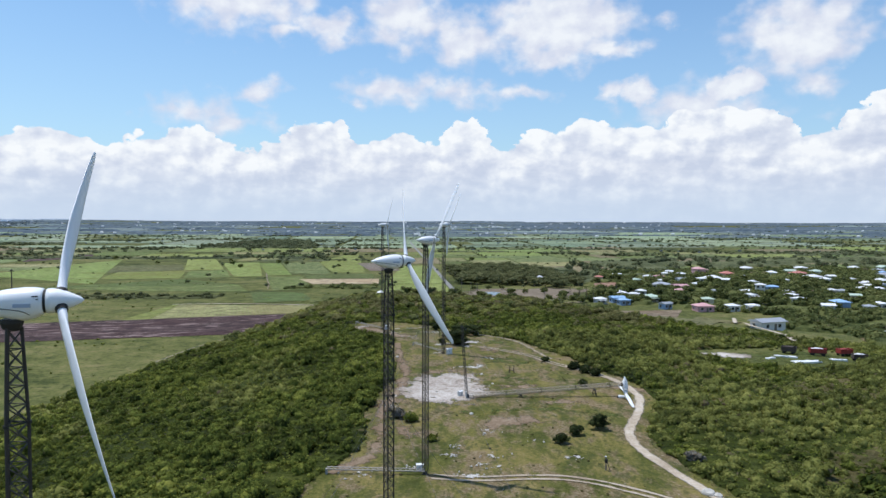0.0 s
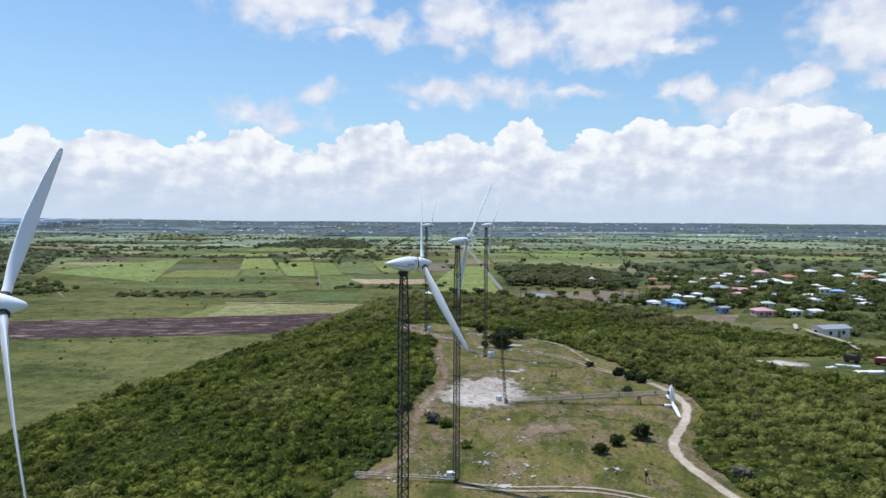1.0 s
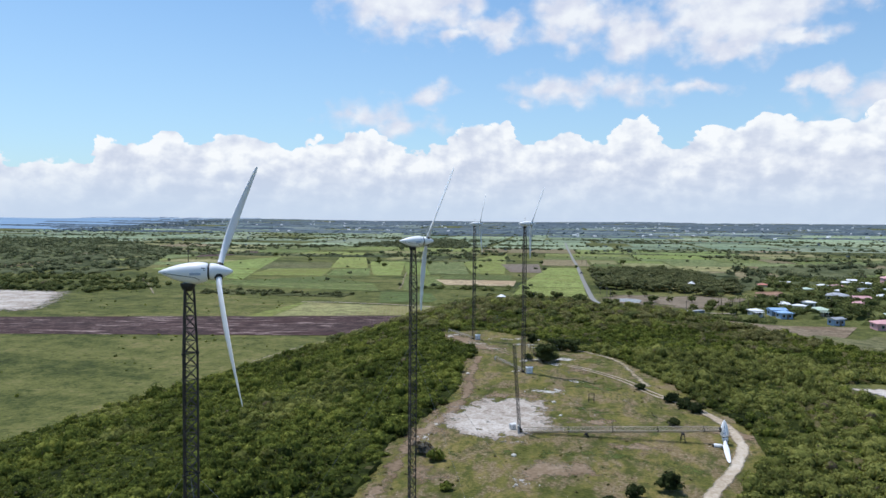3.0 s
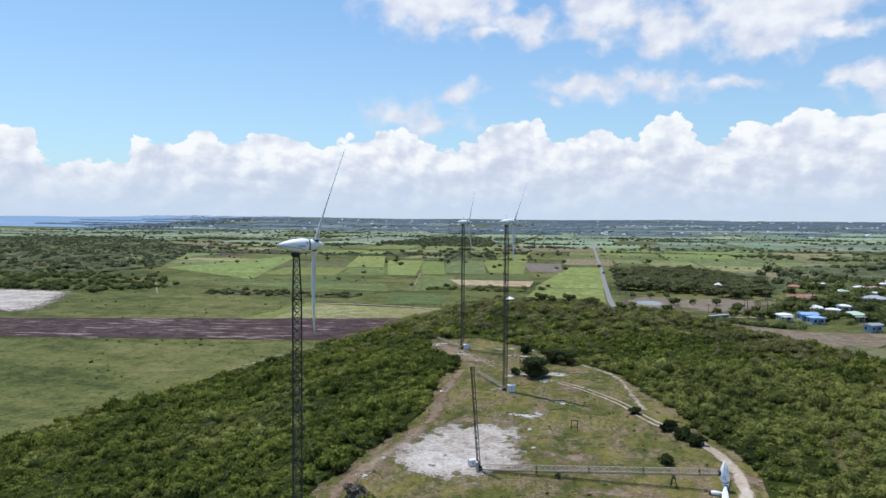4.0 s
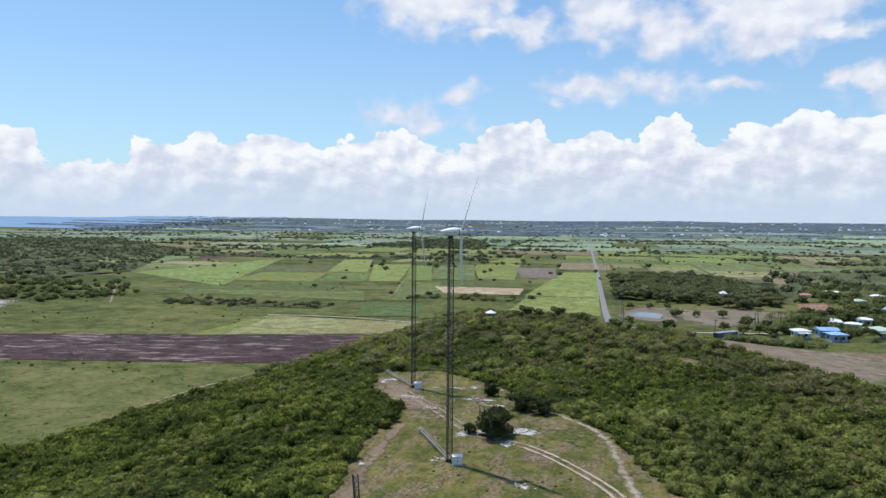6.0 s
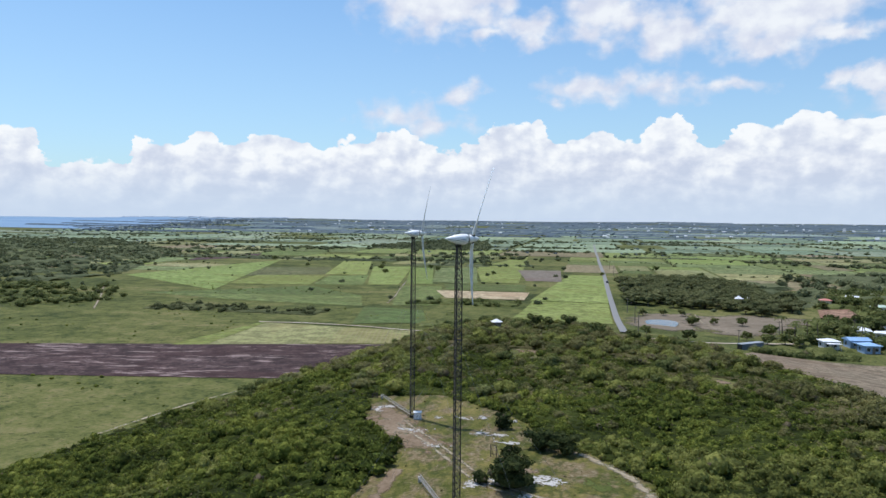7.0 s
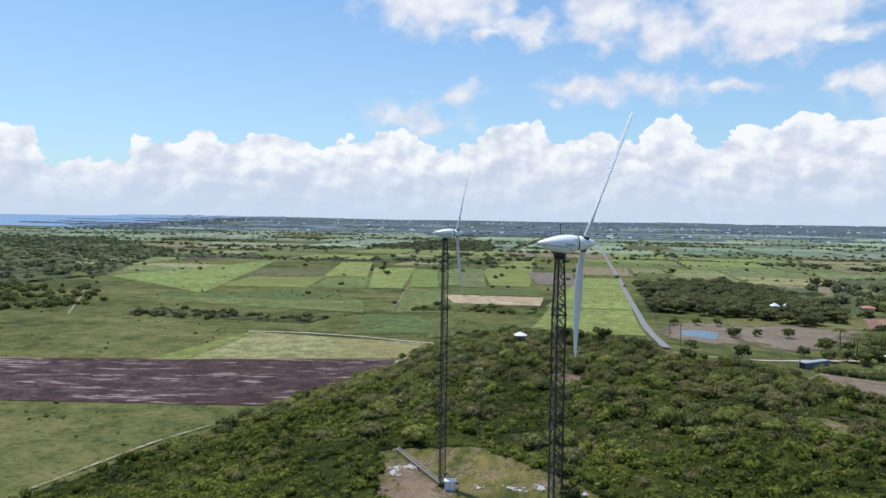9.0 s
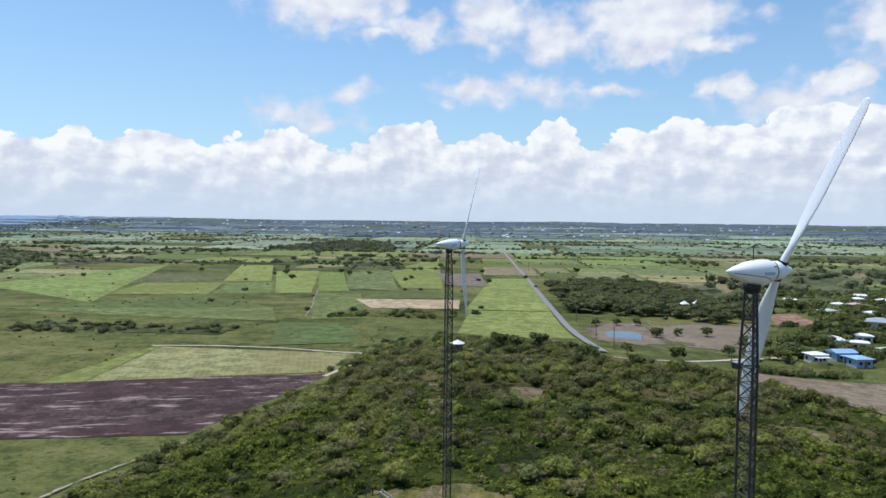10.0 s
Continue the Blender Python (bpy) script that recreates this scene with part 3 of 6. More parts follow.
def ribbon(name, line, width, mat, lift, label, category, step=2.0, rim=True, ruts=False):
    """A road or track along a line of places."""
    p = np.asarray(line, float)
    seg = np.hypot(*np.diff(p, axis=0).T)
    s = np.concatenate([[0], np.cumsum(seg)])
    t = np.linspace(0, s[-1], max(3, int(s[-1] / step)))
    c = np.stack([np.interp(t, s, p[:, 0]), np.interp(t, s, p[:, 1])], -1)
    for _ in range(3):
        c[1:-1] = (c[:-2] + 2 * c[1:-1] + c[2:]) / 4
    d = np.gradient(c, axis=0)
    d /= np.linalg.norm(d, axis=1)[:, None] + 1e-9
    nrm = np.stack([-d[:, 1], d[:, 0]], -1)
    off = np.linspace(-1, 1, 11)
    P = c[:, None, :] + nrm[:, None, :] * (off * width / 2)[None, :, None]
    z = land(P[..., 0], P[..., 1]) + lift
    i = np.arange(len(c) * 11).reshape(len(c), 11)
    q = np.stack([i[:-1, :-1], i[1:, :-1], i[1:, 1:], i[:-1, 1:]], -1).reshape(-1, 4)
    ob = mesh_object(name, np.concatenate([P, z[..., None]], -1).reshape(-1, 3), q, mat, shade=True)
    if rim:
        side = np.interp(np.abs(off), (0, 0.2, 0.5, 0.7, 1), (0.38, 0.5, 1.0, 0.85, 0.0)) if ruts else 1 - np.abs(off) ** 1.3
        rim_attribute(ob, np.tile(side, len(c)))
    return tagged(ob, label, category, kind="structure")

# ---------------------------------------------------------------- fields, roads and bare ground
KNOWN = []


def plot(name, a, b, c, d, mat, text):
    """A field with its own outline; later ones lie a little higher."""
    KNOWN.append([a, b, c, d])
    return sheet(name, [a, b, c, d], mat, 0.10 + 0.006 * len(KNOWN) + (0.25 if c[1] < 235 and c[0] > 60 else 0.0), text, "field", cut=6.0)


plot("ploughed_field", (-330, 232), (-62, 317), (-75, 259), (-300, 203), PLOUGHED, "ploughed purple-brown field with pale dry streaks")
plot("stubble_field", (-128, 347), (-64, 346), (-64, 319), (-122, 297), FIELDS[6], "pale green stubble field beside a dirt track")
plot("cane_field", (-130.5, 348.5), (-128.3, 347), (-122.3, 296.9), (-133, 293), FIELDS[0], "bright green strip of cane beside a stubble field")
plot("cane_field", (-340, 520), (-324, 722), (-259, 548), (-222, 452), FIELDS[0], "bright green cane field on the plain")
plot("crop_field", (-250, 426), (-219, 450), (-181, 494), (-129, 451), FIELDS[2], "rough dark green field dotted with weeds")
plot("pasture", (-177, 411), (-250, 426), (-129, 451), (-112, 410), FIELDS[2], "green pasture on the plain")
plot("cane_field", (-236, 488), (-252, 553), (-204, 565), (-184, 500), FIELDS[0], "bright yellow-green cane field on the plain")
plot("fallow_field", (-258, 546), (-287, 626), (-235, 645), (-210, 578), DRY_OLIVE, "olive fallow field with dark scrub")
plot("ploughed_field", (-400, 677), (-435, 758), (-402, 820), (-370, 750), PLOUGHED, "dark ploughed field far on the plain")
plot("cane_field", (-209, 576), (-292, 823), (-268, 830), (-179, 584), FIELDS[0], "pale green cane field on the plain")
plot("crop_field", (-182, 500), (-200, 562), (-176, 580), (-152, 510), FIELDS[2], "dark green crop field on the plain")
plot("cane_field", (-150, 513), (-207, 670), (-174, 679), (-131, 518), FIELDS[0], "bright green cane field on the plain")
plot("cane_field", (-129, 527), (-172, 668), (-153, 672), (-112, 531), FIELDS[0], "pale green cane field on the plain")
plot("crop_field", (-128, 512), (-102, 518), (-77, 424), (-99, 417), FIELDS[2], "deep green crop plot on the plain")
plot("pasture", (-116, 544), (-151, 673), (-120, 693), (-85, 544), FIELDS[3], "olive pasture on the plain")
plot("cane_field", (-85, 555), (-120, 693), (-107, 903), (-60, 557), FIELDS[0], "bright green cane field on the plain")
plot("pasture", (-105, 533), (-53, 545), (-48, 504), (-94, 499), FIELDS[2], "dark olive strip of pasture beside a bare plot")
plot("bare_plot", (-99, 494), (-44, 500), (-41, 462), (-83, 458), BARE_TAN, "bare tan soil plot in the plain")
plot("cane_field", (-38, 461), (-34, 640), (-9, 640), (2.5, 462), FIELDS[0], "bright green cane field beside the asphalt road")
plot("cane_field", (-33, 362), (-36, 459), (2.5, 460), (8, 372), FIELDS[0], "yellow-green cane field beside the asphalt road")
plot("bare_plot", (-80, 673), (-46, 683), (-34, 578), (-58, 576), BARE_GREY, "bare grey soil plot among cane")
plot("cane_field", (-94, 355), (-110, 408), (-79, 404), (-66, 366), FIELDS[2], "green cane field above a dirt track")
plot("pasture", (40, 288), (51, 322), (113, 332), (68, 227), BARE_BROWN, "dry brown pasture below the ridge")
blot("pasture", [(36, 400), (44, 426), (67, 436), (90, 430), (78, 404), (58, 368), (46, 370)], EARTH, 0.16, "dry brown pasture beside the grove", "ground", 2.0, 7.0)
blot("pasture", [(15, 372), (15, 408), (22, 430), (38, 434), (42, 404), (38, 370), (26, 364)], EARTH, 0.13, "muddy brown pasture round the pond", "ground", 2.0, 6.0)
plot("bare_plot", (93, 426), (101, 470), (117, 478), (112, 431), RED_SOIL, "bare reddish earth lot by the village")
plot("pasture", (63, 224), (112, 310), (122, 296), (76, 204), DRY_OLIVE, "dry olive pasture between ridge and village")
plot("bare_plot", (118, 196), (150, 258), (170, 266), (140, 196), RED_SOIL, "bare pinkish earth lot beside a farmyard")
ribbon("dirt_road", [(124, 300), (110, 262), (97, 221), (96, 198), (92, 184)], 3.2, TRACK, 0.9, "pale dirt road past a farmhouse", "track")

rng = np.random.RandomState(7)
TURN = radians(4.0)


def turned(x, y):
    c, s = math.cos(TURN), math.sin(TURN)
    return x * c - y * s, x * s + y * c


def parcels(x0, y0, x1, y1, out, limit):
    w, d = x1 - x0, y1 - y0
    if max(w, d) < limit * rng.uniform(0.7, 1.6) or min(w, d) < 25:
        out.append((x0, y0, x1, y1))
    elif w > d * rng.uniform(0.6, 1.5):
        m = x0 + w * rng.uniform(0.35, 0.65)
        parcels(x0, y0, m, y1, out, limit)
        parcels(m, y0, x1, y1, out, limit)
    else:
        m = y0 + d * rng.uniform(0.35, 0.65)
        parcels(x0, y0, x1, m, out, limit)
        parcels(x0, m, x1, y1, out, limit)


SEA_ZONE = [(-1500, 1650), (-2050, 2250), (-2350, 3300), (-2550, 4300), (-3300, 4600), (-4600, 4600), (-4600, 1500), (-2400, 900)]
VILLAGE = [(70, 345), (110, 355), (240, 330), (420, 480), (460, 640), (130, 570), (100, 470)]
GROVE = [(8, 455), (-8, 552), (33, 600), (66, 600), (96, 470), (76, 430), (50, 450)]
HEDGES = []
lots = []
parcels(-700, 340, 760, 900, lots, 82)
parcels(-1500, 900, 1500, 1900, lots, 165)
parcels(-2300, 1900, 2500, 3300, lots, 330)
parcels(-2900, 3300, 4000, 4500, lots, 520)
TEXTS = ["bright green cane field on the plain", "green cane field on the plain", "deep green crop field on the plain", "olive pasture on the plain", "pale dry pasture on the plain", "brown fallow field on the plain", "pale stubble field on the plain"]
for x0, y0, x1, y1 in lots:
    g = 1.5 + (y0 > 1000) * 3
    quad = [turned(x0 + g, y0 + g), turned(x1 - g, y0 + g), turned(x1 - g, y1 - g), turned(x0 + g, y1 - g)]
    cx, cy = np.mean(quad, 0)
    if inside(SEA_ZONE, cx, cy) or inside(VILLAGE, cx, cy) or inside(GROVE, cx, cy):
        continue
    if cy < 430 and -75 < cx < 130:
        continue
    if (cx < -330 and cy < 560) or (cx < -70 and cy < 455):
        continue
    gx, gy = np.meshgrid(np.linspace(0.1, 0.9, 5) * (x1 - x0) + x0, np.linspace(0.1, 0.9, 5) * (y1 - y0) + y0)
    gx, gy = turned(gx, gy)
    if y0 < 900 and np.mean([inside(f, gx, gy) for f in KNOWN], axis=1).sum() > 0.25:
        continue
    k = rng.choice(7, p=[0.17, 0.2, 0.12, 0.2, 0.15, 0.09, 0.07])
    if rng.rand() < (0.9 if y0 < 1800 else 0.7 if y0 < 3200 else 0.25):
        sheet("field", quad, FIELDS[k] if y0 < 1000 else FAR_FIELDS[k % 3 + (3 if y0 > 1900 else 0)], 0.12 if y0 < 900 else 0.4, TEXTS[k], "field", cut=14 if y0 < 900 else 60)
    for a, b in zip(quad, quad[1:] + quad[:1]):
        if rng.rand() < (0.24 if y0 < 900 else 0.40):
            HEDGES.append((a, b))

water = sheet("sea", [(-1500, 1750), (-2500, 4400), (-4600, 4600), (-4300, 1500)], SEA, 0.8, "blue sea beyond the far shore", "water", cut=150)

ROAD_LINE = [(15, 300), (13, 331), (10.8, 366), (6.8, 424), (1.2, 499), (-4.5, 580), (-10.3, 664), (-21, 797), (-28, 892), (-41, 1060), (-58, 1300)]
road = ribbon("road", ROAD_LINE[1:], 2.7, ASPHALT, 0.45, "straight grey asphalt road across the plain", "road", step=6, rim=False)
ribbon("dirt_road", [(13, 321), (19, 318), (33, 328), (55, 350), (70, 360), (92, 372)], 3.4, TRACK, 0.14, "pale dirt lane from the road to houses", "track")
ribbon("dirt_road", [(56, 362), (47, 380), (43, 403), (42, 432)], 2.4, WORN, 0.3, "pale dirt path beside the pond", "track")
ribbon("dirt_road", [(-132, 348), (-112, 351.5), (-88, 351), (-70, 347.5), (-60, 347), (-52, 341), (-40, 333), (-28, 330)], 2.8, TRACK, 0.2, "pale dirt track along a stubble field", "track")
ribbon("dirt_road", [(-63, 313), (-60, 327), (-57, 335), (-60, 346)], 3.4, TRACK, 0.2, "pale dirt track below the ridge", "track")
ribbon("dirt_road", [(-84, 205), (-81, 230), (-77.6, 239.6), (-75, 245.5), (-71.5, 252), (-68.3, 258)], 2.0, WORN, 0.35, "pale dirt track at the foot of the ridge", "track")
ribbon("dirt_road", [(-104, 424), (-112, 460), (-120, 488), (-135, 547)], 2.6, WORN, 0.4, "pale grassy lane between cane fields", "track")
ribbon("dirt_road", [(-222, 358), (-238, 378), (-256, 401), (-291, 443)], 3.2, WORN, 0.3, "pale dirt track on the plain", "track")
blot("salt_flat", [(-330, 350), (-272, 352), (-236, 296), (-232, 282), (-262, 280), (-330, 300)], LIMESTONE, 0.3, "flat pale white quarry floor beside trees", "ground", 4.0, 8.0)

# the cleared crest of the ridge
CLEAR = [(-22, -45), (-20, 5), (-17, 60), (-16, 84), (-13.5, 89), (-11, 95), (-10.5, 103), (-12, 110), (-11, 119), (-9.5, 129), (-9, 147), (-12, 158), (-13, 168), (-12.5, 180), (-22, 190), (-27, 205), (-16, 210), (-5, 203), (2, 196), (6, 187),
         (12, 184.5), (19.5, 176), (23, 164), (27, 156), (31.8, 141), (36, 129), (36, 118), (29.8, 104), (29.4, 97), (31.5, 87), (34.5, 76), (38, 60), (44, 5), (46, -45)]
CREST = [(41, -40), (39, 10), (34, 60), (31.5, 79), (29, 87), (26.9, 95.7), (26.7, 98.7), (27.3, 103.2), (29.9, 109), (32, 114), (34, 121), (33.8, 128.4), (32.3, 134.3), (30.2, 138.8), (25.4, 145), (22.7, 149),
         (20.9, 153.4), (18.3, 157), (15, 160.9), (12.3, 164), (8.8, 166.7), (5, 168.3), (0.4, 170.6), (-5.1, 177.7), (-10, 184.0), (-14.3, 188.5), (-17, 192)]
blot("clearing", CLEAR, DRY_GRASS, 0.05, "dry short grass clearing along the ridge crest", "ground", 2.0, 3.0)
blot("limestone_pad", [(-7, 121), (-6.5, 130), (-3, 136.5), (2, 138.5), (6.5, 137.5), (7.5, 129), (9.5, 123), (5, 118.5), (-1, 117)], LIMESTONE, 0.11, "bare white crushed limestone pad on the ridge", "ground", 1.0, 3.0)
ribbon("dirt_track", CREST[:15], 2.7, TRACK, 0.16, "pale winding dirt track along the ridge", "track", 1.0)
ribbon("dirt_track", CREST[14:21], 2.2, TRACK_RUTS, 0.15, "two pale wheel ruts along the ridge", "track", 1.0, ruts=True)
ribbon("dirt_track", CREST[20:], 2.6, WORN, 0.15, "faint reddish worn wheel ruts in the grass", "track", 1.0, ruts=True)
ribbon("dirt_track", [(-1, 85.9), (1.7, 85.3), (5.6, 85.2), (10.9, 85.8), (14.8, 85.7), (18.8, 84.2), (24, 80.5), (31, 74)], 2.3, TRACK_RUTS, 0.14, "pale double wheel track crossing the clearing", "track", 0.8, ruts=True)
ribbon("dirt_track", [(23.6, 152), (21.8, 159), (20.7, 165.2), (19.8, 170.7), (17.8, 176.5), (14.9, 180.2), (10.8, 184.4), (8.1, 186.9)], 3.2, WORN, 0.13, "brown dirt track at the edge of shrubs", "track", 1.0)
ribbon("dirt_strip", [(-8, 150), (-6.9, 140), (-7.2, 128.5), (-8.6, 119.2), (-9.4, 110.2), (-8.6, 102.6), (-9.2, 93.6), (-11.2, 89.5), (-13.8, 87.1)], 4.2, DIRT, 0.10, "bare pinkish dirt along the shrub edge", "ground", 1.0)
ribbon("dirt_strip", [(-6.5, 141), (-8.6, 150), (-9, 157), (-10.2, 165.5), (-10.5, 172)], 3.4, DIRT, 0.09, "bare brown dirt along the shrub edge", "ground", 1.0)
blot("dirt_pad", [(-13, 180), (-18, 184), (-22, 189), (-26, 198), (-22, 203), (-17, 197), (-12, 190), (-6, 184), (-7, 179)], DIRT, 0.085, "reddish bare dirt round a mast foot", "ground", 0.9, 3.0)
blot("bare_earth", [(-12, 263), (-10, 263.5), (-7, 258), (-5.2, 250.5), (-7, 249.5), (-9, 255), (-11.5, 260)], DIRT, 0.09, "bare tan earth among the ridge scrub", "ground", 1.0, 2.0)
blot("bare_earth", [(-30, 262), (-27, 264.5), (-22.5, 262), (-23, 258.5), (-28, 259)], DIRT, 0.09, "bare pale earth among the ridge scrub", "ground", 1.0, 3.0)
blot("bare_earth", [(-26.5, 247.5), (-22, 249), (-21, 246.5), (-25, 245.5)], DIRT, 0.09, "bare pale earth among the ridge scrub", "ground", 1.0, 2.0)
blot("muddy_rim", [(-10, 115), (-11, 124), (-8, 134), (-3, 141), (5, 142), (8, 138), (2, 139), (-4, 137), (-7.5, 129), (-7.5, 120), (-4, 116)], DIRT, 0.075, "dark trodden earth round the limestone pad", "ground", 0.9, 2.5)
WHITES = [(0.6, 170.6, 2.3), (6.2, 173.2, 2.8), (6, 144.2, 1.9), (10.5, 152.8, 1.3), (8, 145.8, 1.2), (6.1, 167.4, 1.6), (-1, 158.5, 1.1), (-22, 199.6, 1.5), (-13.8, 188.3, 1.7), (-8.8, 182.1, 1.3), (-22.7, 197.4, 1.3),
          (-5.4, 198.1, 1.0), (-4.4, 189.3, 1.4), (-1.6, 189.4, 1.5), (0.7, 186.3, 1.6), (-8, 196.5, 1.2), (-12.1, 195.9, 0.9), (-20.9, 188.6, 0.9), (-8, 115.2, 1.3), (2.1, 96.6, 1.3), (1.4, 93.5, 1.4), (3.3, 86.2, 2.0),
          (7, 103.1, 1.6), (6.9, 92.8, 1.5), (7.2, 89, 1.4), (5.2, 90, 1.0), (13.8, 99.3, 1.2), (17.5, 92.5, 1.5), (-3.9, 88.8, 1.2), (-9.8, 86.6, 1.6)]
for n, (x, y, size) in enumerate(WHITES):
    size = size * (0.85 if y > 140 else 0.55)
    a = np.linspace(0, 2 * math.pi, 10)[:-1]
    rr = size * (1 + 0.35 * np.sin(a * 2 + n) + 0.2 * np.cos(a * 3 + 2 * n))
    blot("bare_patch", np.stack([x + rr * 1.35 * np.cos(a), y + rr * np.sin(a)], -1), SPECKLED, 0.10 + 0.0025 * n, "broken white limestone showing in the grass", "ground", 0.4, 0.8)
SOILS = [(10, 108, 3.4), (20, 118, 2.6), (14, 128, 3), (34, 127, 3), (11, 162.3, 2.6), (4, 176, 2.4), (-6, 259, 4), (-10, 303, 4), (-7, 285, 3), (32, 238, 3), (-5, 103, 2.6)]
for n, (x, y, size) in enumerate(SOILS):
    a = np.linspace(0, 2 * math.pi, 10)[:-1]
    rr = size * (1 + 0.35 * np.sin(a * 2 + n) + 0.2 * np.cos(a * 3 + 2 * n))
    blot("bare_patch", np.stack([x + rr * 1.35 * np.cos(a), y + rr * np.sin(a)], -1), DIRT, 0.062 + 0.0015 * n, "worn bare brown earth in the grass", "ground", 0.7, 2.0)
for n, (x, y, rx, ry) in enumerate([(2, 112, 7, 3), (14, 114, 6, 3.5), (24, 112, 5, 4), (16, 134, 8, 3), (14, 150, 7, 4), (14, 174, 6, 4), (22, 126, 6, 2.5)]):
    a = np.linspace(0, 2 * math.pi, 11)[:-1]
    w = 1 + 0.3 * np.sin(a * 2 + n) + 0.2 * np.cos(a * 3 + 2 * n)
    blot("green_patch", np.stack([x + rx * w * np.cos(a), y + ry * w * np.sin(a)], -1), GREEN_GRASS, 0.054 + 0.0005 * n, "greener weedy grass in the clearing", "ground", 0.9, 3.0)
blot("meadow", [(60, 162), (68, 166), (82, 172), (94, 172), (92, 160), (80, 152), (64, 152)], GREEN_GRASS, 0.05, "olive meadow around a farmyard", "ground", 2.0, 4.0)
blot("white_scrape", [(59, 161), (64, 164), (70, 162), (69, 158), (63, 156)], LIMESTONE, 0.12, "white limestone scrape in a meadow", "ground", 1.0, 2.0)

pond = [(20, 384), (21, 398), (26, 406), (31, 403), (32, 388), (28, 374), (22, 374)]
a = np.linspace(0, 2 * math.pi, 25)[:-1]
ring = np.stack([26.5 + (6.2 + 0.8 * np.sin(3 * a)) * np.cos(a), 388 + (14 + 2 * np.cos(2 * a)) * np.sin(a)], -1)
wz = gz(26, 388) + 0.26
tagged(mesh_object("pond", np.concatenate([np.c_[ring, np.full(24, wz + 0.1)], [[26.5, 388, wz + 0.1]]]), np.stack([np.arange(24), (np.arange(24) + 1) % 24, np.full(24, 24)], -1), WATER), "small still pond reflecting the sky in mud", "water", kind="structure")

# ---------------------------------------------------------------- plants
ICO = bmesh.new()
bmesh.ops.create_icosphere(ICO, subdivisions=1, radius=1.0)
ICO_V = np.array([v.co for v in ICO.verts])
ICO_F = np.array([[v.index for v in f.verts] for f in ICO.faces])
ICO.free()
CAP = bmesh.new()
bmesh.ops.create_icosphere(CAP, subdivisions=2, radius=1.0)
bmesh.ops.delete(CAP, geom=[f for f in CAP.faces if f.calc_center_median().z < -0.25], context="FACES")
CAP.verts.index_update()
CAP_V = np.array([v.co for v in CAP.verts])
CAP_F = np.array([[v.index for v in f.verts] for f in CAP.faces])
CAP.free()


def card_cloud(r, lobes, count, size, squash=0.7, inner=0.82, fine=False):
    """Lobes of leaf sprays: an irregular crown of many small bent leaves."""
    V, T = [], []
    n = 0
    for k, (cx, cy, cz, rad) in enumerate(lobes):
        ball, skin = (CAP_V, CAP_F) if fine else (ICO_V, ICO_F)
        v = ball * rad * inner * r.uniform(0.72, 1.15, (len(ball), 1))
        v[:, 2] *= squash
        V.append(v + (cx, cy, cz))
        T.append(skin + n)
        n += len(v)
    w = np.array([l[3] ** 2 for l in lobes])
    pick = r.choice(len(lobes), count, p=w / w.sum())
    d = r.normal(size=(count, 3))
    d[:, 2] = np.abs(d[:, 2]) * 1.1 - 0.25
    d /= np.linalg.norm(d, axis=1)[:, None]
    L = np.array(lobes)[pick]
    c = L[:, :3] + d * L[:, 3:4] * r.uniform(0.78, 1.12, (count, 1)) * (1, 1, squash)
    nrm = d * 0.95 + r.normal(scale=0.45, size=(count, 3)) + (0, 0, 0.5)
    nrm /= np.linalg.norm(nrm, axis=1)[:, None]
    t = np.cross(nrm, r.normal(size=(count, 3)))
    t /= np.linalg.norm(t, axis=1)[:, None]
    b = np.cross(nrm, t)
    s = size * r.uniform(0.6, 1.35, (count, 1))
    leaf = np.stack([c - t * s - b * s * 0.2, c + t * s - b * s * 0.3, c + b * s * 0.9 - nrm * s * 0.3], 1)
    V.append(leaf.reshape(-1, 3))
    T.append(np.arange(count * 3).reshape(-1, 3) + n)
    return np.concatenate(V), np.concatenate(T), np.zeros((0, 4), int)


def shrub_shape(seed, radius=1.6, height=1.5, lobes=2, cards=150, size=0.21, fine=False):
    r = np.random.RandomState(seed)
    L = [(0, 0, height * 0.45, radius * 0.75)]
    for i in range(lobes):
        a = i / lobes * 6.283 + r.uniform(-0.4, 0.4)
        d = radius * r.uniform(0.45, 0.75)
        L.append((d * math.cos(a), d * math.sin(a), height * r.uniform(0.22, 0.6), radius * r.uniform(0.32, 0.55)))
    return card_cloud(r, L, cards, size, 0.75, 0.95 if fine else 0.88, fine)


SHRUBS = [shrub_shape(s, lobes=2, cards=108, size=0.205) for s in range(9)]
SHRUBS_LOW = [shrub_shape(40 + s, lobes=2, cards=90, size=0.20) for s in range(6)]
SHRUBS_MID = [shrub_shape(60 + s, lobes=2, cards=88, size=0.22) for s in range(8)]
DOMES = [shrub_shape(140 + s, radius=1.7, height=2.3, lobes=4, cards=260, size=0.18) for s in range(6)]
CLUMPS = [shrub_shape(80 + s, lobes=2, cards=56, size=0.36) for s in range(6)]


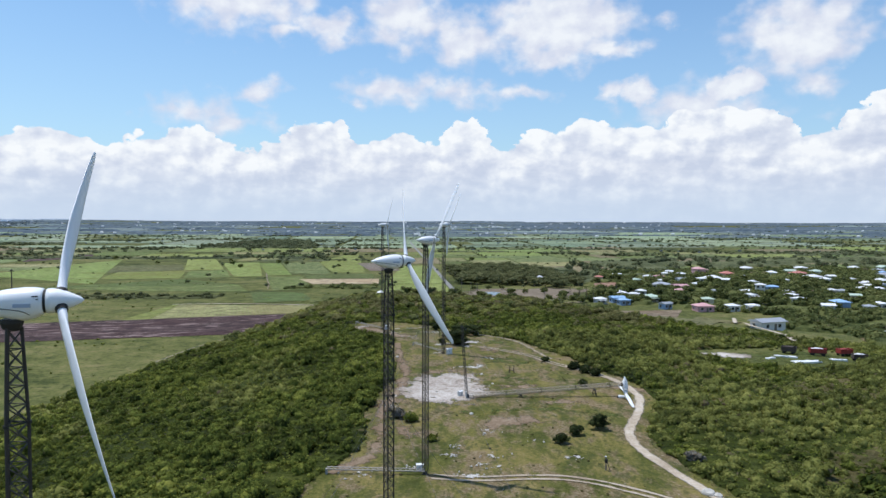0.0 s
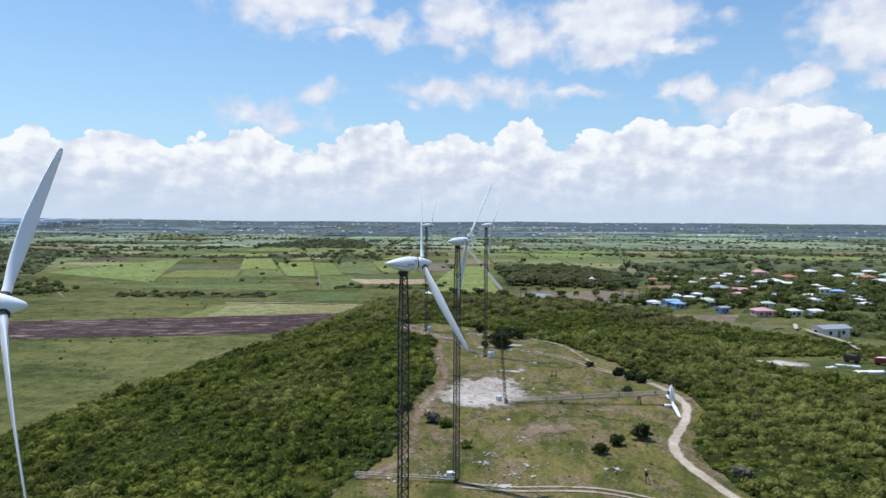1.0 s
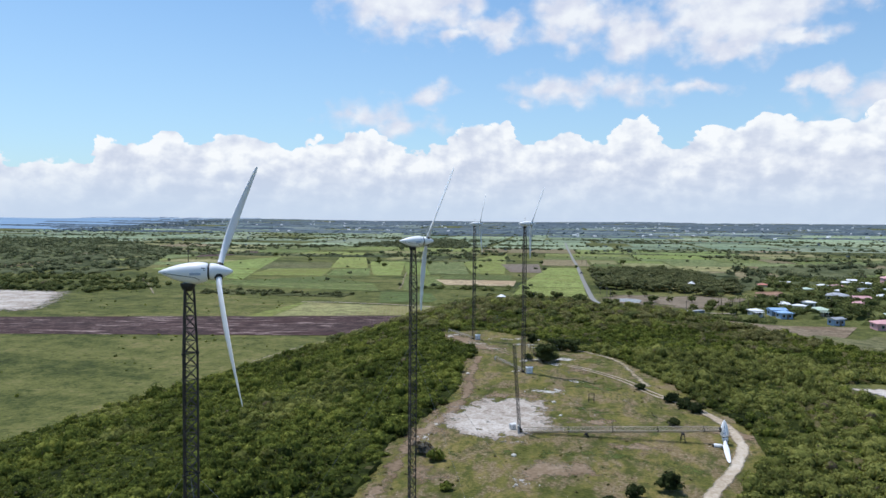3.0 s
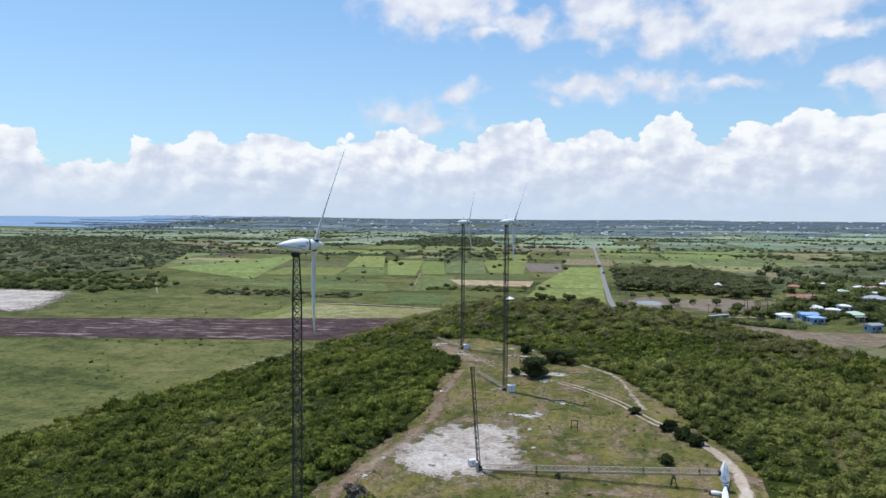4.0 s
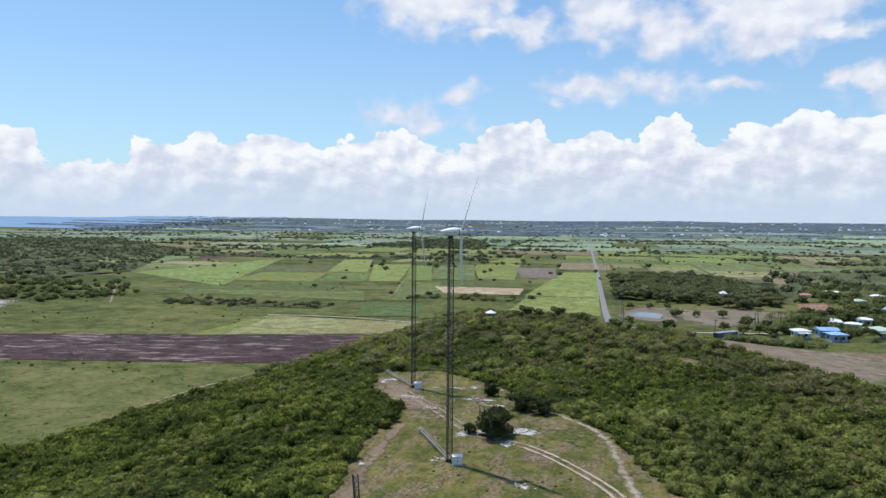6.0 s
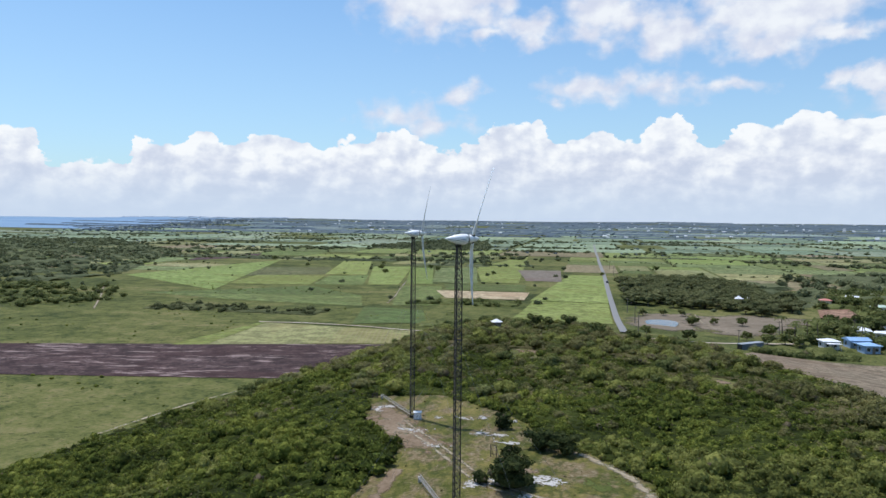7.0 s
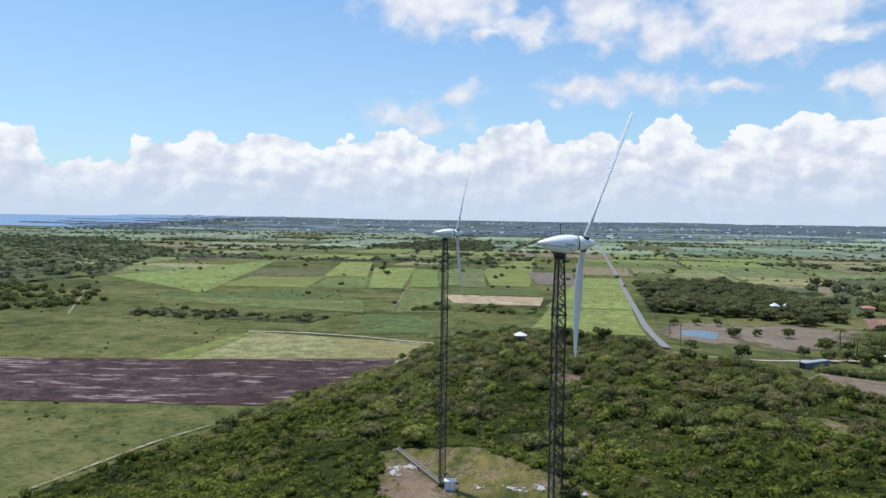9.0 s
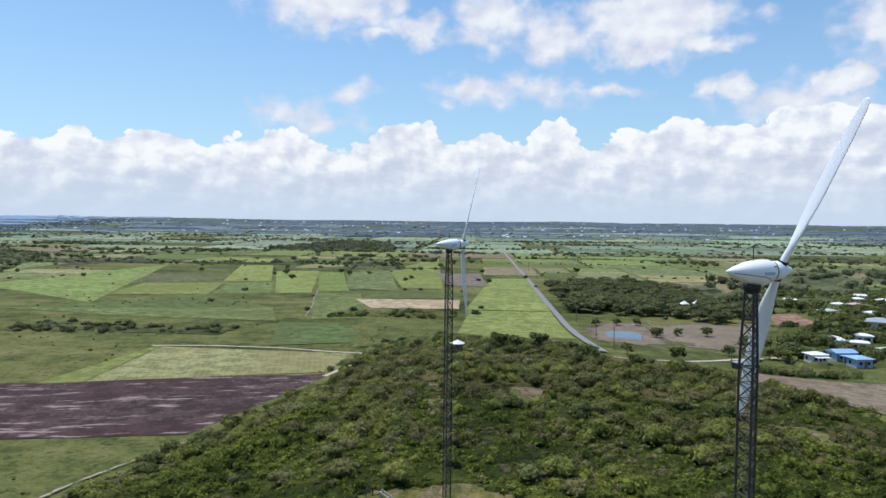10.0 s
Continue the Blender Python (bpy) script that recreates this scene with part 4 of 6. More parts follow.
def scatter(name, shapes, pos, scale, mat, label, category, parent=None, tall=None, sink=0.1, seed=1):
    """Many plants of a few shapes joined into one covering."""
    r = np.random.RandomState(seed)
    V, T, Q, n = [], [], [], 0
    which = r.randint(len(shapes), size=len(pos))
    spin = r.uniform(0, 6.283, len(pos))
    free = (pos[:, 1] < 300) | (line_distance(ROAD_LINE, pos[:, 0], pos[:, 1]) > 4.5 + 0.7 * scale)
    pos, scale, which, spin = pos[free], scale[free], which[free], spin[free]
    if not len(pos):
        return None
    tall = None if tall is None else tall[free]
    z = land(pos[:, 0], pos[:, 1]) - sink
    for k, (v, t, q) in enumerate(shapes):
        m = np.where(which == k)[0]
        if not len(m):
            continue
        c, s = np.cos(spin[m])[:, None], np.sin(spin[m])[:, None]
        sc = scale[m][:, None]
        hz = sc if tall is None else tall[m][:, None]
        P = np.stack([(v[None, :, 0] * c - v[None, :, 1] * s) * sc + pos[m, 0:1], (v[None, :, 0] * s + v[None, :, 1] * c) * sc + pos[m, 1:2], v[None, :, 2] * hz + z[m][:, None]], -1)
        base = n + np.arange(len(m))[:, None, None] * len(v)
        V.append(P.reshape(-1, 3))
        T.append((t[None] + base).reshape(-1, 3))
        Q.append((q[None] + base).reshape(-1, 4))
        n += len(m) * len(v)
    ob = mesh_object(name, np.concatenate(V), [np.concatenate(T), np.concatenate(Q)], mat, parent=parent, shade=True)
    return tagged(ob, label, category, kind="stuff")


def jitter_grid(x0, x1, y0, y1, gap, seed):
    r = np.random.RandomState(seed)
    X, Y = np.meshgrid(np.arange(x0, x1, gap), np.arange(y0, y1, gap))
    return np.stack([X.ravel() + r.uniform(-.5, .5, X.size) * gap, Y.ravel() + r.uniform(-.5, .5, X.size) * gap], -1)


def line_distance(line, x, y):
    line = np.asarray(line, float)
    d = np.full(np.shape(x), 1e9)
    for a, b in zip(line[:-1], line[1:]):
        ab = b - a
        t = np.clip(((x - a[0]) * ab[0] + (y - a[1]) * ab[1]) / (ab @ ab), 0, 1)
        d = np.minimum(d, np.hypot(x - a[0] - t * ab[0], y - a[1] - t * ab[1]))
    return d


MEADOW = [(56, 165), (68, 169), (82, 175), (97, 176), (96, 158), (82, 148), (62, 149)]
RIGHT_EDGE = ((0, 120), (150, 120), (188, 118), (204, 86), (227, 68), (262, 52), (285, 41), (300, 31), (318, 18), (330, 8), (345, -5))
# gaps in the scrub: bare dirt, and some opened so the camera sees the hut
SCRUB_GAPS = [(-26, 311, 4.5), (-25, 304, 3.5), (-9.5, 259, 4.5), (-7.0, 252, 3.6), (-26, 260, 4.4), (-24, 247, 3.4), (-10, 303, 5), (-7, 285, 3), (32, 238, 4), (-27, 319, 5), (33, 232, 3)]


def shrubland(x, y):
    left = np.interp(y, *zip(*FOOT)) + 3 + 7 * smooth(222, 248, y) * (1 - smooth(285, 318, y))
    right = np.interp(y, *zip(*RIGHT_EDGE))
    ok = (x > left) & (x < right - 2.0) & (y < 345) & (y > 42 - 0.75 * np.minimum(x, 0) + 0.8 * np.maximum(x, 0)) & ~inside(CLEAR, x, y)
    ok &= line_distance(CREST[:15], x, y) > 2.4
    ok &= ~(inside(MEADOW, x, y))
    for px, py, pr in SCRUB_GAPS:
        ok &= np.hypot(x - px, y - py) > pr
    return ok


spots = jitter_grid(-115, 125, 58, 345, 1.65, 3)
spots = spots[shrubland(spots[:, 0], spots[:, 1])]
r = np.random.RandomState(5)
spots = spots[r.rand(len(spots)) > 0.20]
patch = np.array([noise.noise((x * 0.05, y * 0.05, 0)) for x, y in spots])
size = 0.88 * np.clip(0.72 + 0.45 * patch + r.uniform(-0.32, 0.3, len(spots)), 0.48, 1.4)
size *= np.where(r.rand(len(spots)) > 0.93, 1.6, 1.0) * np.where(spots[:, 1] > 225, 1.2, 1.0)
close = (spots[:, 1] < 190) & (np.abs(spots[:, 0]) < 118)
# undergrowth sheet; its dark leaf tone stands in for shade between shrubs
cell = 0.9
xs, ys = np.arange(-112, 122, cell), np.arange(56, 346, cell)
X, Y = np.meshgrid(xs, ys)
bumps = np.array([0.75 * noise.noise((x * 0.55, y * 0.55, 1)) + 0.45 * noise.noise((x * 1.3, y * 1.3, 2)) for x, y in zip(X.ravel(), Y.ravel())])
grid = np.arange(X.size).reshape(X.shape)
quads = np.stack([grid[:-1, :-1], grid[:-1, 1:], grid[1:, 1:], grid[1:, :-1]], -1).reshape(-1, 4)
ok = shrubland(X, Y).ravel()
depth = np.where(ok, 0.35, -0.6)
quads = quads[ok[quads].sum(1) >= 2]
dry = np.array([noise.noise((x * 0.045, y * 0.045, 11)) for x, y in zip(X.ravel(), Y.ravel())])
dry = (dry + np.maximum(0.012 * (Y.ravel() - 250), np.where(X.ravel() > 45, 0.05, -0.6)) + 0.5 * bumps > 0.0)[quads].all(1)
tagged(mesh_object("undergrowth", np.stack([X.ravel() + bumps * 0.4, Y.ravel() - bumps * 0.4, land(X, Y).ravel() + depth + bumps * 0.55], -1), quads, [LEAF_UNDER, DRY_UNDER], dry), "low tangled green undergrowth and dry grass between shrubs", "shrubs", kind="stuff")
leaves = jitter_grid(-112, 122, 58, 346, 1.8, 8)
leaves = leaves[shrubland(leaves[:, 0], leaves[:, 1])]
sprig = []
for k in range(5):
    t = np.random.RandomState(300 + k)
    c = t.normal(scale=0.35, size=(4, 3)) + (0, 0, 0.9)
    ax = t.normal(size=(4, 3)) * (1, 1, 0.5)
    ax /= np.linalg.norm(ax, axis=1)[:, None]
    up = np.cross(ax, t.normal(size=(4, 3)))
    up /= np.linalg.norm(up, axis=1)[:, None]
    sprig.append((np.stack([c - ax * 0.22, c + up * 0.13, c + ax * 0.22, c - up * 0.13], 1).reshape(-1, 3), np.zeros((0, 3), int), np.arange(16).reshape(4, 4)))
scatter("undergrowth_leaves", sprig, leaves, np.full(len(leaves), 1.0), LEAF_SHRUB, "loose leafy sprigs between the shrubs", "shrubs", sink=0.15, seed=77)
tone = np.array([noise.noise((x * 0.04, y * 0.04, 3)) for x, y in spots]) + np.where((spots[:, 0] > 22) & (spots[:, 1] < 200), 0.32, -0.3) + r.uniform(-0.25, 0.25, len(spots))
high = size * r.uniform(0.65, 1.65, len(spots))
for pick, mat, text in ((close & (tone < 0), LEAF_SHRUB, "dense low green shrubs covering the ridge slopes"), (close & (tone >= 0), LEAF_OLIVE, "dense low olive shrubs beside the dirt track")):
    scatter("shrub_cover", SHRUBS, spots[pick], size[pick], mat, text, "shrubs", tall=high[pick], sink=0.0)
rest, grown = spots[~close], size[~close]
kind = np.array([noise.noise((x * 0.03, y * 0.03, 7)) for x, y in rest]) + r.uniform(-.3, .3, len(rest)) - 0.12 + (rest[:, 1] - 228) * 0.009
gap = np.array([noise.noise((x * 0.06, y * 0.06, 13)) for x, y in rest])
late = smooth(215, 255, rest[:, 1])
thin = r.rand(len(rest)) + 0.7 * gap < 0.95 - 0.5 * late
rest, grown, kind = rest[thin], grown[thin] * (1 - 0.3 * late[thin]), kind[thin]
scatter("shrub_cover", SHRUBS_MID, rest[kind < 0], grown[kind < 0], LEAF_SHRUB, "dense green scrub covering the ridge", "shrubs", tall=grown[kind < 0] * r.uniform(0.7, 1.3, (kind < 0).sum()), sink=0.0)
scatter("shrub_cover", SHRUBS_MID, rest[kind >= 0], grown[kind >= 0], LEAF_CREST, "rounded grey-green scrub on the end of the ridge", "shrubs", tall=grown[kind >= 0] * r.uniform(0.75, 1.3, (kind >= 0).sum()), sink=0.0)
domes = jitter_grid(-90, 70, 205, 345, 3.5, 29)
domes = domes[shrubland(domes[:, 0], domes[:, 1])]
gap = np.array([noise.noise((x * 0.05, y * 0.05, 23)) for x, y in domes])
keep = r.rand(len(domes)) + 0.8 * gap < 0.10 + 0.52 * smooth(212, 262, domes[:, 1])
domes, gap = domes[keep], gap[keep]
girth = r.uniform(0.85, 1.5, len(domes))
shape_of = r.rand(len(domes))
for lo, hi, mat, text in ((0.0, 0.5, LEAF_CREST, "domed grey-green bushes on the end of the ridge"), (0.5, 0.80, LEAF_OLIVE, "domed olive bushes on the end of the ridge"), (0.80, 1.01, LEAF_TREE, "dark domed bushes on the end of the ridge")):
    pick = (shape_of >= lo) & (shape_of < hi)
    scatter("bush_crowns", DOMES, domes[pick], girth[pick], mat, text, "bushes", tall=girth[pick] * r.uniform(0.8, 1.15, pick.sum()), sink=0.0, seed=31)

pts = jitter_grid(54, 100, 145, 178, 2.6, 61)
x, y = pts.T
pts = pts[inside(MEADOW, x, y) & (np.hypot(x - 64, y - 160) > 7) & ((x < 70) | (y < 152) | (y > 170)) & (r.rand(len(pts)) < 0.5)]
girth = r.uniform(0.2, 0.55, len(pts))
scatter("shrub_cover", SHRUBS_MID, pts, girth, LEAF_OLIVE, "low olive bushes dotted over the farmyard meadow", "shrubs", tall=girth, sink=0.0, seed=62)

# the same scrub goes on round the southern end of the ridge
pts = jitter_grid(-112, 122, -60, 142, 5.6, 91)
x, y = pts.T
pts = pts[(x > np.interp(y, *zip(*FOOT)) + 3) & (x < 118) & (y <= 42 - 0.75 * np.minimum(x, 0) + 0.8 * np.maximum(x, 0)) & ~inside(CLEAR, x, y) & (line_distance(CREST[:15], x, y) > 3)]
girth = r.uniform(1.5, 2.5, len(pts))
scatter("shrub_cover", CLUMPS, pts, girth, LEAF_SHRUB, "dense green scrub on the southern end of the ridge", "shrubs", tall=girth * r.uniform(0.7, 1.2, len(pts)), sink=0.0, seed=92)

# ---------------------------------------------------------------- wind turbines


def rod(bm, a, b, r, sides=5):
    a, b = Vector(a), Vector(b)
    d = b - a
    m = Matrix.Translation((a + b) / 2) @ d.to_track_quat("Z", "Y").to_matrix().to_4x4()
    bmesh.ops.create_cone(bm, cap_ends=True, segments=sides, radius1=r, radius2=r, depth=d.length, matrix=m)


def block(bm, centre, size, m=None):
    mm = Matrix.Translation(centre) @ Matrix.Diagonal((*size, 1))
    bmesh.ops.create_cube(bm, size=1.0, matrix=(m @ mm) if m else mm)


def loft(bm, rings):
    """Skin over rings of equal length; both ends closed."""
    rows = [[bm.verts.new(p) for p in ring] for ring in rings]
    n = len(rows[0])
    for a, b in zip(rows, rows[1:]):
        for i in range(n):
            bm.faces.new((a[i], a[(i + 1) % n], b[(i + 1) % n], b[i]))
    bm.faces.new(rows[0][::-1])
    bm.faces.new(rows[-1])


MAST = 28.2


def mast_side(z):
    """Distance of a leg from the axis: narrow at the head, a little wider at the foot."""
    return float(np.interp(z, (0, 0.8, 24.8, 27.9), (0.14, 0.43, 0.42, 0.27)))


def leg_at(k, z):
    a = 2.0944 * k + 0.5
    return (mast_side(z) * math.cos(a), mast_side(z) * math.sin(a), z)


LATTICE = {}


def lattice_piece(name, number, rods, paint, root):
    """A crossed brace or a strut; masts share the mesh of the same piece."""
    key = (name, number, paint.name)
    if key not in LATTICE:
        bm = bmesh.new()
        for a, b, radius in rods:
            rod(bm, a, b, radius, 4)
        me = bpy.data.meshes.new(name)
        bm.to_mesh(me)
        bm.free()
        me.materials.append(paint)
        LATTICE[key] = me
    ob = new(name, LATTICE[key])
    ob.parent = root
    return ob


def build_mast(root, leg_paint=GALV_SHADED, web_paint=GALV, h=MAST):
    for k in range(3):
        bm = bmesh.new()
        zs = [0.05, 0.8, 24.8, h - 0.25]
        for z0, z1 in zip(zs, zs[1:]):
            rod(bm, leg_at(k, z0), leg_at(k, z1), 0.055, 6)
        part("mast_leg", bm, leg_paint, root)
    cuts = [0.8, 6.8, 12.8, 18.8, 24.8, h - 0.35]
    count = 0
    for z0, z1 in zip(cuts, cuts[1:]):
        n = max(3, round((z1 - z0) / 0.66))
        for i in range(n):
            a, b = z0 + (z1 - z0) * i / n, z0 + (z1 - z0) * (i + 1) / n
            for k in range(3):
                j = (k + 1) % 3
                lattice_piece("brace", count, [(leg_at(k, a), leg_at(j, b), 0.024), (leg_at(j, a), leg_at(k, b), 0.024)], web_paint, root)
                lattice_piece("strut", count, [(leg_at(k, b), leg_at(j, b), 0.02)], web_paint, root)
                count += 1
    for z in cuts[1:-1]:
        bm = bmesh.new()
        for k in range(3):
            x, y, _ = leg_at(k, z)
            bmesh.ops.create_cone(bm, cap_ends=True, segments=8, radius1=0.095, radius2=0.095, depth=0.10, matrix=Matrix.Translation((x, y, z)))
            rod(bm, leg_at(k, z), leg_at((k + 1) % 3, z), 0.035, 4)
        part("flange", bm, STEEL_DARK, root, "dark bolted mast joint")
    bm = bmesh.new()
    bmesh.ops.create_cone(bm, cap_ends=True, segments=14, radius1=0.27, radius2=0.35, depth=0.20, matrix=Matrix.Translation((0, 0, h - 0.2)))
    bmesh.ops.create_cone(bm, cap_ends=True, segments=14, radius1=0.35, radius2=0.35, depth=0.12, matrix=Matrix.Translation((0, 0, h - 0.04)))
    part("mast_head", bm, STEEL_DARK, root, "dark steel yaw collar")
    bm = bmesh.new()
    block(bm, (0, 0, 0.06), (0.9, 0.5, 0.12))
    block(bm, (0, 0.19, 0.22), (0.5, 0.06, 0.34))
    block(bm, (0, -0.19, 0.22), (0.5, 0.06, 0.34))
    part("hinge_foot", bm, STEEL_DARK, root)
    bm = bmesh.new()
    block(bm, (0, 0, -0.1), (1.7, 1.4, 0.28))
    bmesh.ops.bevel(bm, geom=bm.edges[:], offset=0.03, segments=1, affect="EDGES")
    part("footing", bm, CONCRETE, root)


def nacelle_ring(x, half_w, top, bottom, n=20):
    pts = []
    for i in range(n):
        a = 2 * math.pi * i / n
        s, c = math.sin(a), math.cos(a)
        z = top * s if s > 0 else bottom * s
        w = half_w * (abs(c) ** 0.85) * (1 if c > 0 else -1)
        pts.append((x, w, z))
    return pts


def build_blade(root, hub_m, phi, cone, label=""):
    """One tapered, twisted, slightly curved blade; its own z runs to the tip."""
    bm = bmesh.new()
    rings = []
    for u in np.concatenate([[0, 0.03, 0.06], np.linspace(0.10, 0.94, 15), [0.975, 0.993, 1.0]]):
        z = 0.25 + 7.25 * u
        chord = float(np.interp(u, (0, 0.06, 0.20, 0.42, 0.75, 0.94, 0.985, 1.0), (0.32, 0.33, 0.60, 0.78, 0.62, 0.44, 0.32, 0.12)))
        thick = float(np.interp(u, (0, 0.06, 0.25, 1.0), (0.30, 0.28, 0.13, 0.035)))
        twist = radians(float(np.interp(u, (0, 0.2, 1.0), (24, 20, 3))))
        bend = 0.28 * u * u
        ring = []
        for i in range(14):
            a = 2 * math.pi * i / 14
            p = math.cos(a) * chord / 2 - chord * 0.12 * min(1, u * 6)
            q = math.sin(a) * thick / 2 * (1 if p < 0 or u < 0.08 else 0.75 - 0.45 * p / chord)
            ring.append((p * math.sin(twist) + q * math.cos(twist) + bend, p * math.cos(twist) - q * math.sin(twist), z))
        rings.append(ring)
    loft(bm, rings)
    m = hub_m @ Matrix.Rotation(phi, 4, "X") @ Matrix.Rotation(cone, 4, "Y")
    bmesh.ops.transform(bm, matrix=m, verts=bm.verts)
    return part("blade", bm, BLADE, root, label, shade=True)


def build_head(root, m, phi, teeter=0.0, cone=6.0):
    """Nacelle, spinner and rotor; x runs from tail to spinner, the axis at height 0."""
    bm = bmesh.new()
    rings = []
    for x, w, t, b in [(-1.36, 0.02, 0.02, 0.03), (-1.30, 0.07, 0.05, 0.07), (-1.10, 0.18, 0.13, 0.17), (-0.75, 0.33, 0.26, 0.34), (-0.35, 0.45, 0.37, 0.48), (0.05, 0.52, 0.44, 0.59), (0.4, 0.54, 0.47, 0.63),
                       (0.70, 0.51, 0.46, 0.56), (0.88, 0.46, 0.43, 0.46), (0.95, 0.42, 0.40, 0.40)]:
        rings.append(nacelle_ring(x, w, t, b))
    loft(bm, rings)
    bmesh.ops.transform(bm, matrix=m, verts=bm.verts)
    nac = part("nacelle", bm, SHELL, root, "white glass fibre teardrop shell", shade=True)
    # parting line along the lower shell
    for side in (-1, 1):
        bm = bmesh.new()
        line = [(-1.1, 0.175, -0.06), (-0.75, 0.325, -0.10), (-0.35, 0.440, -0.15), (0.05, 0.505, -0.20), (0.35, 0.515, -0.25), (0.50, 0.485, -0.32), (0.60, 0.425, -0.40)]
        for a, b in zip(line, line[1:]):
            rod(bm, (a[0], side * a[1], a[2]), (b[0], side * b[1], b[2]), 0.013, 4)
        bmesh.ops.transform(bm, matrix=m, verts=bm.verts)
        part("parting_seam", bm, SEAM, nac, "dark seam between shell halves")
    for side in (-1, 1):
        for k in (0, 1):
            bm = bmesh.new()
            block(bm, (0.76, side * 0.455, 0.20 - 0.10 * k), (0.18, 0.03, 0.035), None)
            bmesh.ops.transform(bm, matrix=m, verts=bm.verts)
            part("vent_slot", bm, SEAM, nac, "dark vent slot")
        bm = bmesh.new()
        block(bm, (0.42, side * 0.525, -0.08), (0.50, 0.03, 0.12), Matrix.Rotation(side * 0.03, 4, "Z"))
        bmesh.ops.transform(bm, matrix=m, verts=bm.verts)
        part("lettering_panel", bm, DECAL_BLUE, nac, "faded pale blue lettering bar")
    bm = bmesh.new()
    bmesh.ops.create_cone(bm, cap_ends=True, segments=20, radius1=0.385, radius2=0.385, depth=0.12, matrix=m @ Matrix.Translation((0.995, 0, 0)) @ Matrix.Rotation(math.pi / 2, 4, "Y"))
    part("hub_ring", bm, SEAM, root, "dark gap ring between nacelle and spinner")
    bm = bmesh.new()
    rings = [nacelle_ring(x, r, r, r, 18) for x, r in [(1.04, 0.405), (1.20, 0.41), (1.42, 0.365), (1.65, 0.285), (1.85, 0.20), (2.02, 0.115), (2.12, 0.03)]]
    loft(bm, rings)
    bmesh.ops.transform(bm, matrix=m, verts=bm.verts)
    part("spinner", bm, SHELL, root, "white pointed spinner", shade=True)
    hub = m @ Matrix.Translation((1.40, 0, 0))
    for k in (0, 1):
        tilt = radians(cone + (teeter if k == 0 else -teeter))
        build_blade(root, hub, phi + math.pi * k, tilt)
        bm = bmesh.new()
        bmesh.ops.create_cone(bm, cap_ends=True, segments=14, radius1=0.21, radius2=0.19, depth=0.14, matrix=hub @ Matrix.Rotation(phi + math.pi * k, 4, "X") @ Matrix.Rotation(tilt, 4, "Y") @ Matrix.Translation((0, 0, 0.37)))
        part("blade_root", bm, STEEL_DARK, root, "dark blade root collar")
    bm = bmesh.new()
    rod(bm, (0.02, 0, 0.42), (0.02, 0, 1.0), 0.018, 6)
    rod(bm, (-0.07, 0, 1.0), (0.11, 0, 1.0), 0.012, 5)
    bmesh.ops.create_uvsphere(bm, u_segments=8, v_segments=6, radius=0.04, matrix=Matrix.Translation((0.02, 0, 1.02)))
    bmesh.ops.transform(bm, matrix=m, verts=bm.verts)
    part("wind_vane", bm, STEEL_DARK, root, "thin dark wind vane rod")


def truss(bm, a, b, w=0.28, bays=16, r=0.03):
    """A slim three-legged lattice beam from a to b."""
    a, b = Vector(a), Vector(b)
    q = (b - a).to_track_quat("Z", "Y").to_matrix()
    o = [q @ Vector((w * math.cos(k * 2.0944), w * math.sin(k * 2.0944), 0)) for k in range(3)]
    for k in range(3):
        rod(bm, a + o[k] * 0.5, b + o[k] * 0.5, r, 5)
    for i in range(bays):
        p0, p1 = a.lerp(b, i / bays), a.lerp(b, (i + 1) / bays)
        for k in range(3):
            rod(bm, p0 + o[k] * 0.5, p1 + o[(k + 1) % 3] * 0.5, r * 0.55, 4)


def turbine(x, y, axis_az, phi, teeter, pole=None, base=None, cone=6.0, label="white two-bladed wind turbine on a dark guyed lattice mast"):
    z = gz(x, y) if base is None else base
    root = empty("wind_turbine", Matrix.Translation((x, y, z)), label, "wind turbine", "wind turbines on the ridge")
    build_mast(root)
    m = Matrix.Translation((0, 0, MAST + 0.58)) @ Matrix.Rotation(radians(90 - axis_az), 4, "Z")
    build_head(root, m, radians(phi), teeter, cone)
    for k in range(4):
        a = radians(45 + 90 * k)
        for top in (18.8, ):
            bm = bmesh.new()
            d = 15.0
            rod(bm, (0.2 * math.cos(a), 0.2 * math.sin(a), top), (d * math.cos(a), d * math.sin(a), gz(x + d * math.cos(a), y + d * math.sin(a)) - z + 0.1), 0.010, 4)
            part("guy_cable", bm, CABLE, root)
    if pole:
        px, py = pole
        bm = bmesh.new()
        tip = (px - x, py - y, gz(px, py) - z + 0.75)
        truss(bm, (0, 0, 0.5), tip, 0.42, 18, 0.045)
        g = part("gin_pole", bm, GALV_MID, root, "grey lattice gin pole lowered to the ground")
        bm = bmesh.new()
        block(bm, (tip[0], tip[1], tip[2] - 0.45), (0.25, 0.25, 0.85))
        part("pole_rest", bm, CONCRETE, root)
    return root


turbine(-13.9, 24.0, 72, -45, -7, base=-1.5, cone=8.0)
turbine(-3.85, 52.9, 66, -42, 0, base=-1.85, cone=10.0)
turbine(-1.9, 86.73, 55, 20, 5, (-14.0, 86.9), base=gz(-1.9, 86.7))
turbine(0.5, 158.0, 63, 22, 2, (-6.6, 168.6))
turbine(-16.17, 194.84, 66, 12, 0, (-24.6, 204.2))

